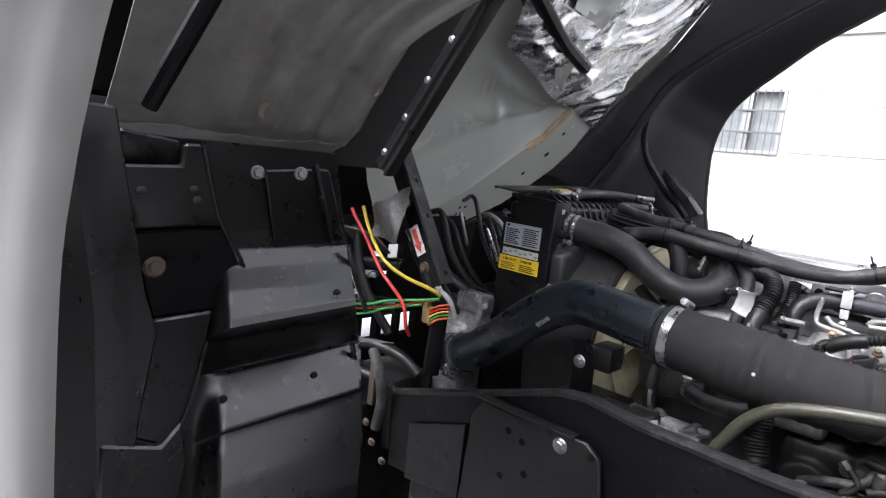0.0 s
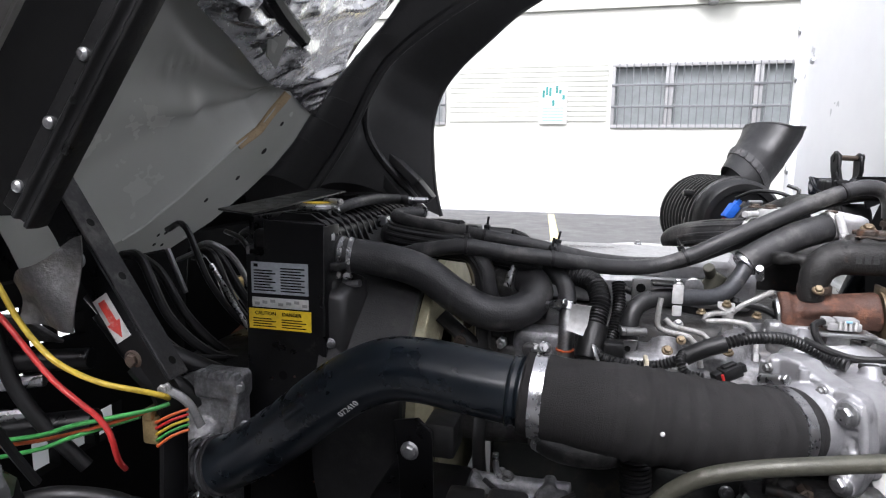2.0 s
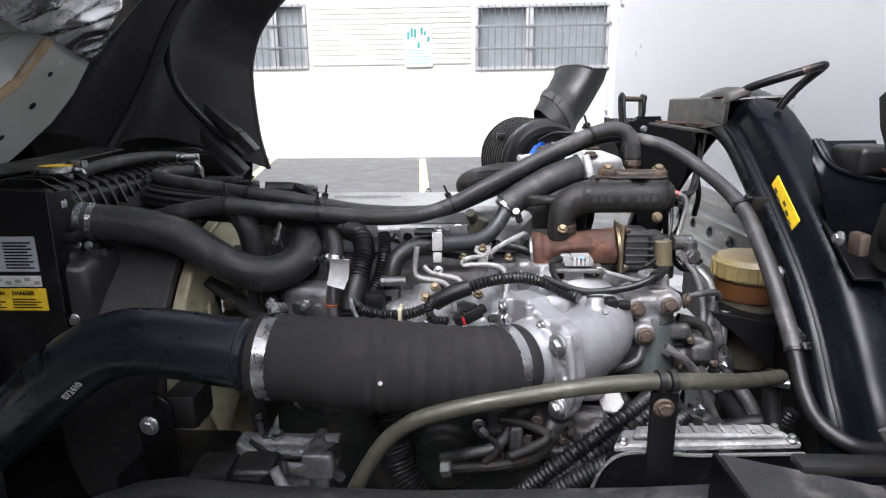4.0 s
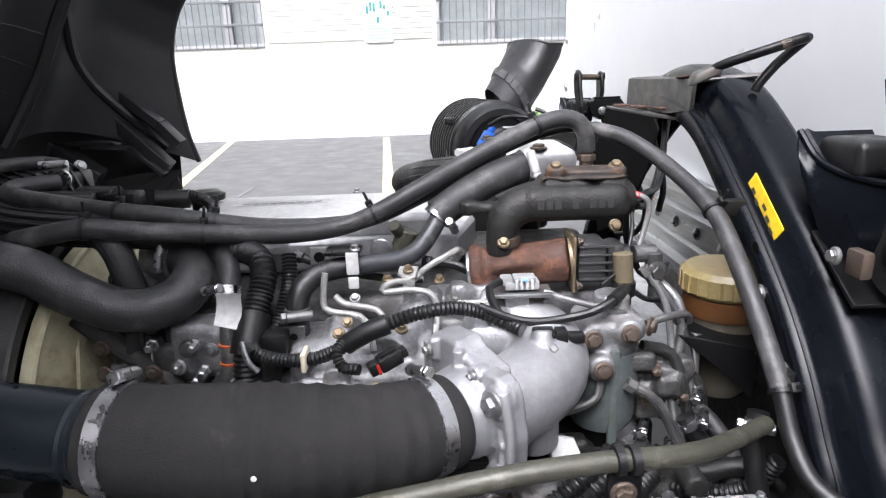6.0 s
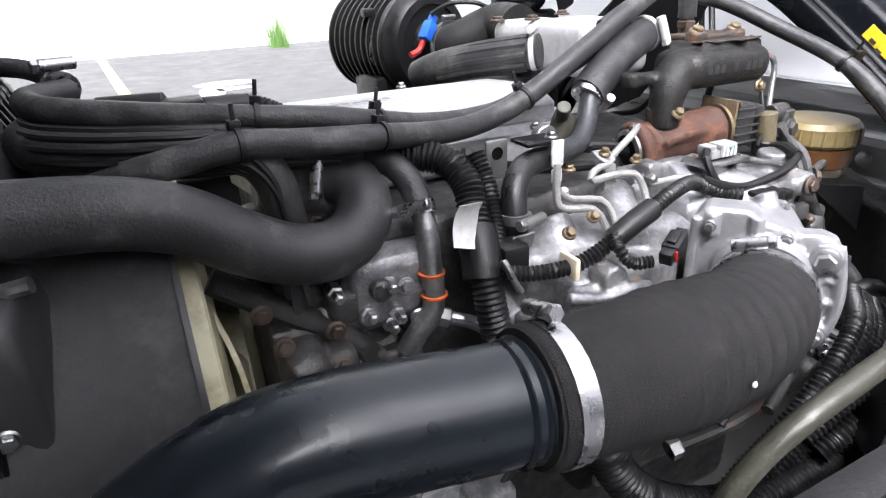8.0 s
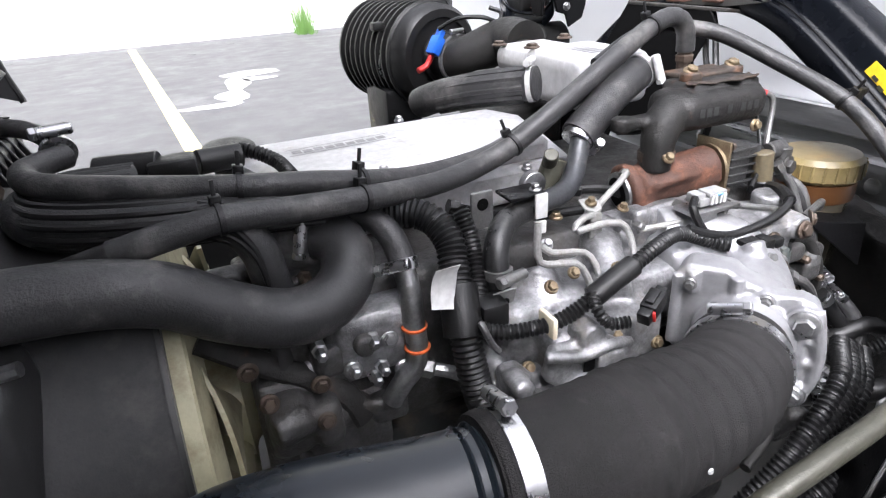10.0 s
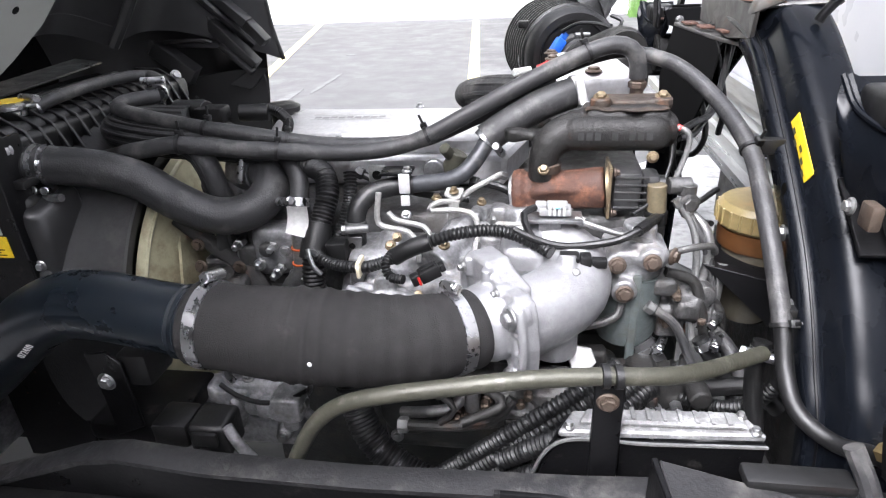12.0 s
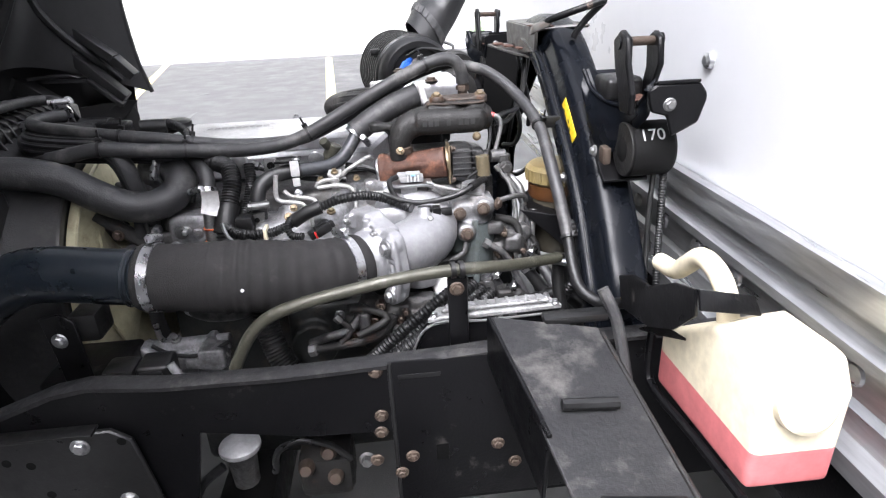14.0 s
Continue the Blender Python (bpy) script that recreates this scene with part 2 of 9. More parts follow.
grey_label = material("grey_label", (0.42, 0.44, 0.48), 0.35, 0.2, second=(0.36, 0.38, 0.42), scale=30, amount=0.2)
ink = material("ink", (0.004, 0.004, 0.004), 0.5, spec=0.1)
red_plastic = material("red_plastic", (0.5, 0.025, 0.02), 0.4, second=(0.4, 0.02, 0.02))
red_label = material("red_label", (0.62, 0.05, 0.035), 0.45, second=(0.5, 0.045, 0.035), dirt=(0.5, 0.4, 0.35), dirt_amount=0.2, dirt_scale=60)
orange_ring = material("orange_ring", (0.6, 0.12, 0.03), 0.5)
blue_plastic = material("blue_plastic", (0.02, 0.13, 0.6), 0.4, second=(0.015, 0.1, 0.48))
yellow_wire = material("yellow_wire", (0.6, 0.42, 0.03), 0.45)
green_wire = material("green_wire", (0.05, 0.3, 0.07), 0.45)
sensor_olive = material("sensor_olive", (0.13, 0.105, 0.06), 0.5, second=(0.085, 0.07, 0.045), scale=40)
brass = material("brass", (0.55, 0.42, 0.2), 0.4, 0.9, second=(0.4, 0.3, 0.15), scale=60)
cream = material("cream", (0.72, 0.66, 0.5), 0.45, second=(0.64, 0.57, 0.41), scale=10, rough_var=0.1)
amber = material("amber", (0.25, 0.205, 0.105), 0.35, second=(0.2, 0.15, 0.06), scale=14, dirt=(0.3, 0.17, 0.05), dirt_amount=0.2, dirt_scale=10)
brown_fluid = material("brown_fluid", (0.1, 0.043, 0.013), 0.4, second=(0.09, 0.036, 0.012), scale=20)
dark_glass = material("dark_glass", (0.06, 0.055, 0.04), 0.2, second=(0.09, 0.08, 0.06), scale=20, dirt=(0.12, 0.1, 0.07), dirt_amount=0.2)
pink_fluid = material("pink_fluid", (0.62, 0.2, 0.2), 0.4, second=(0.55, 0.16, 0.165), scale=9)
belt = material("belt", (0.02, 0.02, 0.02), 0.6)
rubber_bush = material("rubber_bush", (0.005, 0.005, 0.005), 0.6, second=(0.009, 0.009, 0.009), scale=30, bump=0.2, spec=0.12)
glass_dark = material("window_glass", (0.2, 0.22, 0.225), 0.12, second=(0.28, 0.3, 0.3), scale=1.2)
bar_grey = material("bar_grey", (0.3, 0.3, 0.3), 0.6, second=(0.24, 0.24, 0.24))
sign_green = material("sign_green", (0.02, 0.22, 0.2), 0.5)
sign_blue = material("sign_blue", (0.25, 0.5, 0.75), 0.5)
grass_mat = material("grass_mat", (0.07, 0.16, 0.03), 0.6, second=(0.1, 0.2, 0.04))

# ---- shapes ----
V = Vector


def thing(name, label, category, at=(0, 0, 0), group="", kind=""):
    """An empty that carries the parts of one thing."""
    e = new(name)
    e.empty_display_size = 0.05
    e.location = at
    return tagged(e, label, category, group, kind)


def part(name, bm, mat, parent=None, label="", smooth=True, angle=35):
    """Links a bmesh, given in world metres, as one mesh object under a thing or a part."""
    me = bpy.data.meshes.new(name)
    bmesh.ops.recalc_face_normals(bm, faces=bm.faces)
    lim = radians(angle)
    for f in bm.faces:
        f.smooth = smooth
    if smooth:
        for e in bm.edges:
            if len(e.link_faces) == 2:
                e.smooth = e.calc_face_angle(0) < lim
    bm.to_mesh(me)
    bm.free()
    me.materials.append(mat)
    ob = new(name, me)
    if parent is not None:
        ob.parent = parent
        # an empty stands off the origin; a mesh part is given in world metres
        ob.matrix_parent_inverse = Matrix.Translation(-parent.location) if parent.type == "EMPTY" else Matrix()
    if label:
        ob["label"] = label
    return ob


def single(name, bm, mat, label, category, group="", kind="", **kw):
    """A thing of one mesh."""
    return tagged(part(name, bm, mat, None, **kw), label, category, group, kind)


def bevel(bm, w, seg=2, angle=30):
    if w > 0:
        es = [e for e in bm.edges if len(e.link_faces) == 2 and e.calc_face_angle(0) > radians(angle)]
        bmesh.ops.bevel(bm, geom=es, offset=w, segments=seg, affect="EDGES", profile=0.5, clamp_overlap=True)
    return bm


def box(lo, hi, w=0.002, m=None, seg=2):
    bm = bmesh.new()
    bmesh.ops.create_cube(bm, size=1)
    lo, hi = V(lo), V(hi)
    for v in bm.verts:
        v.co = V((lo[i] + (v.co[i] + 0.5) * (hi[i] - lo[i]) for i in range(3)))
    bevel(bm, w, seg)
    if m is not None:
        bm.transform(m)
    return bm


def join(*bms):
    """Several bmeshes into the first."""
    out = bms[0]
    for b in bms[1:]:
        me = bpy.data.meshes.new("t")
        b.to_mesh(me)
        b.free()
        out.from_mesh(me)
        bpy.data.meshes.remove(me)
    return out


def smooth_line(pts, step=0.01):
    """Catmull-Rom through the points, at about even steps; each point may carry a radius as its fourth number."""
    p = [np.array(q, float) for q in pts]
    p = [2 * p[0] - p[1], *p, 2 * p[-1] - p[-2]]
    out = []
    for a, b, c, d in zip(p, p[1:], p[2:], p[3:]):
        n = max(2, int(np.linalg.norm((c - b)[:3]) / step))
        for i in range(n):
            t = i / n
            out.append(0.5 * (2 * b + (c - a) * t + (2 * a - 5 * b + 4 * c - d) * t * t + (3 * b - a - 3 * c + d) * t ** 3))
    out.append(p[-2])
    return out


def tube(pts, r=0.01, seg=14, step=0.008, rib=0.0, pitch=0.006, cap=True, sharp=False, flat=1.0):
    """A bent tube. rib: depth of corrugations with that pitch."""
    line = [np.array(q, float) for q in pts] if sharp else smooth_line(pts, min(step, pitch / 4) if rib else step)
    bm = bmesh.new()
    P3 = [V(q[:3]) for q in line]
    tan = [(P3[min(i + 1, len(P3) - 1)] - P3[max(i - 1, 0)]).normalized() for i in range(len(P3))]
    nrm = tan[0].orthogonal().normalized()
    rings, run = [], 0.0
    for i, q in enumerate(line):
        if i:
            run += (P3[i] - P3[i - 1]).length
            nrm = (nrm - nrm.dot(tan[i]) * tan[i]).normalized()
        rad = q[3] if len(q) > 3 else r
        if rib:
            rad += rib * (0.5 + 0.5 * math.cos(2 * math.pi * run / pitch)) - rib * 0.5
        bi = tan[i].cross(nrm)
        rings.append([bm.verts.new(P3[i] + (nrm * math.cos(a) + bi * math.sin(a) * flat) * rad) for a in (2 * math.pi * k / seg for k in range(seg))])
    for a, b in zip(rings, rings[1:]):
        for k in range(seg):
            bm.faces.new((a[k], a[(k + 1) % seg], b[(k + 1) % seg], b[k]))
    if cap:
        bm.faces.new(rings[0][::-1])
        bm.faces.new(rings[-1])
    return bm


def turned(p0, p1, profile, seg=24, cap=True):
    """A body of revolution from p0 towards p1. profile: (way along in metres, radius)."""
    p0, ax = V(p0), (V(p1) - V(p0)).normalized()
    n = ax.orthogonal().normalized()
    b = ax.cross(n)
    bm = bmesh.new()
    rings = [[bm.verts.new(p0 + ax * s + (n * math.cos(a) + b * math.sin(a)) * max(r, 1e-4)) for a in (2 * math.pi * k / seg for k in range(seg))] for s, r in profile]
    for x, y in zip(rings, rings[1:]):
        for k in range(seg):
            bm.faces.new((x[k], x[(k + 1) % seg], y[(k + 1) % seg], y[k]))
    if cap:
        bm.faces.new(rings[0][::-1])
        bm.faces.new(rings[-1])
    return bm


def rod(p0, p1, r, r1=None, seg=20, w=0.001):
    L = (V(p1) - V(p0)).length
    r1 = r if r1 is None else r1
    w = min(w, L * 0.3, r * 0.5, r1 * 0.5)
    return turned(p0, p1, [(0, r - w), (w, r), (L - w, r1), (L, r1 - w)], seg)


def sheet(outline, way, thick, w=0.0008):
    """A plate: a closed outline of points in one plane, thickened along way."""
    bm = bmesh.new()
    vs = [bm.verts.new(p) for p in outline]
    f = bm.faces.new(vs)
    ex = bmesh.ops.extrude_face_region(bm, geom=[f])
    d = V(way).normalized() * thick
    for v in ex["geom"]:
        if isinstance(v, bmesh.types.BMVert):
            v.co += d
    bmesh.ops.recalc_face_normals(bm, faces=bm.faces)
    return bevel(bm, w, 1)


def bolt_bm(p, n, r=0.007, h=0.006, washer=True):
    """A hexagon head on a flange."""
    p, n = V(p), V(n).normalized()
    out = []
    if washer:
        out.append(turned(p - n * 0.001, p + n, [(0, r * 1.45), (0.0015, r * 1.45), (0.0028, r * 1.2)], 16))
    bm = turned(p, p + n, [(0, r), (h * 0.8, r), (h, r * 0.82)], 6)
    out.append(bm)
    return join(*out)


def bolts(parent, spots, mat=None, r=0.007, name="bolt"):
    for p, n in spots:
        part(name, bolt_bm(p, n, r * 0.7, 0.0055), mat or zinc, parent, angle=25)


def cast(name, bms, mat, parent, voxel=0.003, label="", smooth_n=3):
    """A casting: its lumps grown into one skin with soft edges."""
    ob = part(name, join(*bms), mat, parent, label)
    md = ob.modifiers.new("remesh", "REMESH")
    md.mode, md.voxel_size, md.use_smooth_shade = "VOXEL", voxel, True
    sm = ob.modifiers.new("soften", "SMOOTH")
    sm.factor, sm.iterations = 0.5, smooth_n
    return ob


def clamp(parent, c, ax, r, w=0.012, mat=None, screw=(0, 0, 1), name="hose_clamp"):
    """A worm-drive band round a hose with its screw housing."""
    c, ax = V(c), V(ax).normalized()
    band = part(name, turned(c - ax * w / 2, c + ax, [(0, r), (0.0001, r + 0.0012), (w, r + 0.0012), (w + 0.0001, r)], 32), mat or steel, parent)
    s = V(screw) - V(screw).dot(ax) * ax
    s.normalize()
    t = ax.cross(s)
    q = c + s * (r + 0.006)
    part("screw", join(rod(q - t * 0.014, q + t * 0.012, 0.005, seg=12), bolt_bm(q + t * 0.012, t, 0.0055, 0.005, False)), mat or steel, band)
    return band


def strap(parent, c, ax, r, w=0.004, mat=None, name="cable_tie"):
    """A cable tie with its head and tail."""
    c, ax = V(c), V(ax).normalized()
    bm = turned(c - ax * w / 2, c + ax, [(0, r), (0.0001, r + 0.0014), (w, r + 0.0014), (w + 0.0001, r)], 20)
    up = V((0, 0, 1)) - ax.z * ax
    up.normalize()
    sd = ax.cross(up)
    q = c + (up - sd * 0.5).normalized() * (r + 0.002)
    m = Matrix((( *ax, ), (*sd,), (*up,))).transposed().to_4x4()
    m.translation = q
    bm = join(bm, box((-0.004, -0.004, -0.003), (0.004, 0.004, 0.005), 0.001, m), box((-0.0015, -0.0008, 0), (0.0015, 0.0008, 0.016), 0.0002, m))
    return part(name, bm, mat or black_plastic, parent)


def hull(pts, w=0.006):
    bm = bmesh.new()
    for p in pts:
        bm.verts.new(p)
    bmesh.ops.convex_hull(bm, input=bm.verts[:])
    bmesh.ops.dissolve_limit(bm, angle_limit=radians(3), verts=bm.verts[:], edges=bm.edges[:])
    bmesh.ops.recalc_face_normals(bm, faces=bm.faces)
    return bevel(bm, w, 3)


def text_bars(parent, o, u, v, rows, mat, name="print", n=None):
    """Lines of print too small to read: bars of (u0, u1, v, height) on the plane o + u, v."""
    o, u, v = V(o), V(u).normalized(), V(v).normalized()
    n = V(n) if n is not None else u.cross(v)
    bm = bmesh.new()
    for u0, u1, vv, h in rows:
        c = [o + u * a + v * b + n * 0.0004 for a, b in ((u0, vv), (u1, vv), (u1, vv + h), (u0, vv + h))]
        bm.faces.new([bm.verts.new(q) for q in c])
    return part(name, bm, mat, parent, smooth=False)


def lettering(parent, text, o, u, v, size, mat, name="lettering", depth=0.0003, align="LEFT"):
    """Words in the built-in font, on the plane through o with u along the line and v up."""
    cu = bpy.data.curves.new(name, "FONT")
    cu.body, cu.size, cu.extrude, cu.align_x = text, size, depth, align
    tmp = bpy.data.objects.new("t", cu)
    scene.collection.objects.link(tmp)
    bpy.context.view_layer.update()
    me = bpy.data.meshes.new_from_object(tmp.evaluated_get(bpy.context.evaluated_depsgraph_get()))
    bpy.data.objects.remove(tmp)
    u, v = V(u).normalized(), V(v).normalized()
    w = u.cross(v).normalized()
    v = w.cross(u)
    m = Matrix((u, v, w)).transposed().to_4x4()
    m.translation = V(o) + w * 0.0006
    me.transform(m)
    bm = bmesh.new()
    bm.from_mesh(me)
    bpy.data.meshes.remove(me)
    return part(name, bm, mat, parent, smooth=False)

# ---- the lot, the wall and the box body ----
def plane_grid(x0, x1, y0, y1, z):
    bm = bmesh.new()
    bm.faces.new([bm.verts.new(p) for p in ((x0, y0, z), (x1, y0, z), (x1, y1, z), (x0, y1, z))])
    return bm


single("ground", plane_grid(-400, 400, -400, 400, 0), asphalt, "dark grey worn asphalt parking lot", "ground", kind="structure", smooth=False)
for a, b in (((-3.86, 11.3), (-2.55, 5.2)), ((-1.0, 10.9), (-0.42, 4.0)), ((-6.9, 11.3), (-5.2, 5.2))):
    d = (V((*b, 0)) - V((*a, 0))).normalized()
    s = V((-d.y, d.x, 0)) * 0.055
    p = [V((*a, 0.004)) + s, V((*b, 0.004)) + s, V((*b, 0.004)) - s, V((*a, 0.004)) - s]
    single("parking_line", sheet(p, (0, 0, 1), 0.003, 0), line_paint, "worn yellow parking stall line painted on asphalt", "line", "parking lines", "structure", smooth=False)

# dried white spill and chalky patches on the asphalt
def blot(cx, cy, rx, ry, seed, z):
    rn = random.Random(seed)
    n = 26
    ks = [0.55 + 0.75 * rn.random() for _ in range(n)]
    return sheet([V((cx + rx * sum(ks[i - q] for q in range(4)) / 4 * math.cos(2 * math.pi * i / n), cy + ry * sum(ks[i - q] for q in range(4)) / 4 * math.sin(2 * math.pi * i / n), z)) for i in range(n)], (0, 0, 1), 0.002, 0)


spill = thing("paint_spill", "dried white spill, plus one added patch for over-bright ground", "stain", (0.1, 6.6, 0.003))
# first patch is added: over-bright ground seen through the arch, painted pale
for k, (x, y, a, b_) in enumerate(((0.95, 2.75, 0.65, 0.75), (0.28, 7.3, 0.35, 0.22), (0.08, 6.7, 0.13, 0.42), (-0.02, 6.1, 0.16, 0.3), (0.3, 6.9, 0.2, 0.12), (-0.25, 5.7, 0.3, 0.1))):
    part("patch", blot(x, y, a, b_, k, 0.003), chalk, spill, smooth=False)
patches = [(-3.87, 10.05, 0.09, 0.12), (-1.0, 10.6, 0.08, 0.06), (-2.6, 10.7, 0.1, 0.05), (0.4, 10.5, 0.07, 0.07), (-1.9, 4.15, 0.25, 0.08), (-1.45, 4.1, 0.16, 0.06), (-1.0, 3.95, 0.2, 0.06), (-2.1, 5.0, 0.05, 0.5), (-1.95, 5.6, 0.03, 0.6), (-3.2, 8.5, 0.1, 0.06), (-0.2, 9.6, 0.06, 0.05), (-2.2, 7.4, 0.07, 0.05), (-4.8, 9.4, 0.08, 0.05)]
for k, (x, y, a, b_) in enumerate(patches):
    single("chalk_mark", blot(x, y, a, b_, 40 + k, 0.0025), chalk_thin, "small pale chalky mark on asphalt", "stain", "chalky marks", smooth=False)

# building: a painted block wall with barred windows
WY = 11.4
WIN = [(-0.05, 2.95, 1.56, 2.68), (-6.1, -3.1, 1.62, 2.76)]


def wall_with_windows():
    xs = sorted({-40, 40, *(w[0] for w in WIN), *(w[1] for w in WIN)})
    bms = []
    for x0, x1 in zip(xs, xs[1:]):
        w = next((w for w in WIN if w[0] == x0), None)
        for z0, z1 in ([(-0.2, w[2]), (w[3], 9.0)] if w else [(-0.2, 9.0)]):
            bms.append(box((x0, WY, z0), (x1, WY + 0.3, z1), 0))
    return join(*bms)


wall = single("wall_north", wall_with_windows(), wall_paint, "off-white painted concrete building wall", "wall", kind="structure", smooth=False)
part("base_trim", box((-40, WY - 0.02, 0.0), (40, WY - 0.001, 0.11), 0.004), white_paint, wall, "white kerb strip along the wall's foot")
part("ledge", box((-40, WY - 0.05, 3.62), (40, WY - 0.001, 3.66), 0.004), wall_paint, wall)
part("coping", box((-40, WY - 0.09, 4.08), (40, WY - 0.001, 4.3), 0.01), bar_grey, wall, "grey band along the wall")
for i in range(12):
    z = 1.68 + i * 0.088
    part("siding_slat", box((-3.02, WY - 0.018, z), (-0.12, WY - 0.001, z + 0.08), 0.006), wall_paint, wall)
for n, (x0, x1, z0, z1) in enumerate(WIN):
    win = thing("window_%d" % (n + 1), "barred steel window in the painted wall", "window", ((x0 + x1) / 2, WY, z0), kind="structure")
    part("pane", box((x0, WY + 0.1, z0), (x1, WY + 0.11, z1), 0), glass_dark, win, smooth=False)
    for q in ((x0, x1, z0, z0 + 0.06), (x0, x1, z1 - 0.06, z1), (x0, x0 + 0.06, z0 + 0.06, z1 - 0.06), (x1 - 0.06, x1, z0 + 0.06, z1 - 0.06)):
        part("frame", box((q[0], WY - 0.03, q[2]), (q[1], WY + 0.06, q[3]), 0.004), bar_grey, win)
    for x in (x0 + 0.91, x0 + 2.33):
        part("mullion", box((x, WY - 0.02, z0 + 0.06), (x + 0.13, WY + 0.06, z1 - 0.06), 0.004), bar_grey, win)
    for k in range(1, 25):
        part("bar", rod((x0 + k * 0.12, WY - 0.03, z0), (x0 + k * 0.12, WY - 0.03, z1), 0.009, seg=8), window_bar, win)
    for k in (1, 2):
        z = z0 + (z1 - z0) * k / 3
        part("cross_bar", box((x0, WY - 0.05, z - 0.018), (x1, WY - 0.022, z + 0.018), 0.003), window_bar, win)

# plain unseen wall added behind the camera to cut light and reflections
single("wall_south", box((-30, -7.3, -0.2), (30, -7.0, 5.5), 0), unseen_wall_grey, "plain grey wall added unseen behind the camera to cut light", "wall", kind="structure", smooth=False)

# notice on the wall
notice = thing("notice", "white notice board with green and blue print, unreadable from here", "sign", (-1.07, WY - 0.02, 1.96))
part("board", box((-1.32, WY - 0.035, 1.63), (-0.82, WY - 0.019, 2.3), 0.003), white_label, notice)
rng = random.Random(5)
text_bars(notice, (-1.3, WY - 0.036, 1.65), (1, 0, 0), (0, 0, 1), [(0.03 + 0.06 * i, 0.075 + 0.06 * i, 0.3 + rng.random() * 0.25, 0.06 + rng.random() * 0.1) for i in range(7)], sign_green, n=(0, -1, 0))
text_bars(notice, (-1.3, WY - 0.036, 1.65), (1, 0, 0), (0, 0, 1), [(0.04, 0.42, 0.04 + 0.055 * i, 0.02) for i in range(5)], sign_blue, n=(0, -1, 0))

wl = thing("wall_lamp", "lit floodlight with a white shade on the wall", "lamp", (1.5, WY, 3.7))
part("housing", box((1.25, WY - 0.32, 3.72), (1.85, WY - 0.001, 3.86), 0.04, seg=3), white_paint, wl)
part("bracket", box((1.45, WY - 0.2, 3.6), (1.6, WY - 0.001, 3.73), 0.02), bar_grey, wl)

# box body behind the engine: front wall, corner post and bottom rails
BX = 0.385
body = thing("box_body", "white sheet-metal truck box with bare aluminium bottom rails", "truck body", (BX, 1.0, 0.6))
part("front_panel", box((BX, -0.75, 0.8), (BX + 0.04, 2.28, 3.3), 0.003), white_paint, body)
part("corner_post", box((BX - 0.012, 2.281, 0.6), (BX + 0.08, 2.36, 3.3), 0.012), white_paint, body)
part("side_panel", box((BX + 0.081, 2.3, 0.8), (BX + 6, 2.34, 3.3), 0.003), white_paint, body)
part("near_side_panel", box((BX + 0.041, -0.75, 0.8), (BX + 6, -0.71, 3.3), 0.003), white_paint, body)
part("roof_panel", box((BX + 0.041, -0.709, 3.26), (BX + 6, 2.299, 3.3), 0.003), white_paint, body)
rail_prof = [(0.0, 0.805), (-0.016, 0.805), (-0.016, 0.775), (-0.006, 0.77), (-0.006, 0.752), (-0.02, 0.746), (-0.02, 0.735), (-0.004, 0.73), (-0.004, 0.69), (-0.012, 0.685), (-0.012, 0.66), (-0.03, 0.655), (-0.03, 0.635), (0.0, 0.63)]
part("bottom_rail", sheet([(BX + a - 0.002, -0.75, z) for a, z in rail_prof], (0, 1, 0), 3.03, 0), rail_alu, body, "ribbed aluminium extrusion", smooth=False)
part("floor_beam", box((BX + 0.45, 1.452, 0.5), (BX + 6, 2.28, 0.629), 0.004), black_paint, body)
part("floor_beam", box((BX + 0.0, -0.75, 0.5), (BX + 6, 1.45, 0.629), 0.004), black_paint, body)
for y in np.arange(-0.6, 2.2, 0.1):
    part("rivet", turned((BX - 0.0055, y, 0.712), (0, y, 0.712), [(0, 0.012), (0.004, 0.0105), (0.007, 0.006)], 12), rail_alu, body)
for z in np.arange(0.95, 3.2, 0.155):
    part("rivet", turned((BX - 0.0115, 2.32, z), (0, 2.32, z), [(0, 0.014), (0.005, 0.012), (0.008, 0.006)], 12), rail_alu, body)
for y, z in ((0.638, 0.952), (2.2, 1.3), (2.18, 1.55)):
    part("rivet", turned((BX, y, z), (0, y, z), [(0, 0.011), (0.006, 0.01), (0.009, 0.006)], 12), rail_alu, body)

# ---- the tilted cab: its underside ----
cab = thing("truck_cab", "tilted truck cab, grey primed underside with black wheel-arch liners", "truck cab", (-0.95, 0.96, 0.7))
UP = V((0.59, 0, 0.81)).normalized()   # up along the tilted floor
OUT = V((0.81, 0, -0.59)).normalized()  # out of the floor, towards the engine
ACROSS = V((0, 1, 0))


def skin(fn, nu, nv, thick=0.0):
    """A sheet from fn(u, v) with u, v in 0..1, thickened backwards."""
    bm = bmesh.new()
    g = [[bm.verts.new(fn(i / nu, j / nv)) for j in range(nv + 1)] for i in range(nu + 1)]
    for i in range(nu):
        for j in range(nv):
            bm.faces.new((g[i][j], g[i + 1][j], g[i + 1][j + 1], g[i][j + 1]))
    if thick:
        bmesh.ops.recalc_face_normals(bm, faces=bm.faces)
        bmesh.ops.solidify(bm, geom=bm.faces[:], thickness=thick)
    return bm


def lerp_line(pts, s):
    """A point on a polyline, s in 0..1 by index."""
    x = s * (len(pts) - 1)
    i = min(int(x), len(pts) - 2)
    return V(pts[i]).lerp(V(pts[i + 1]), x - i)


# footwell floor, near side: pressed sheet with beads
P2 = V((-0.745, 0.0, 0.938))


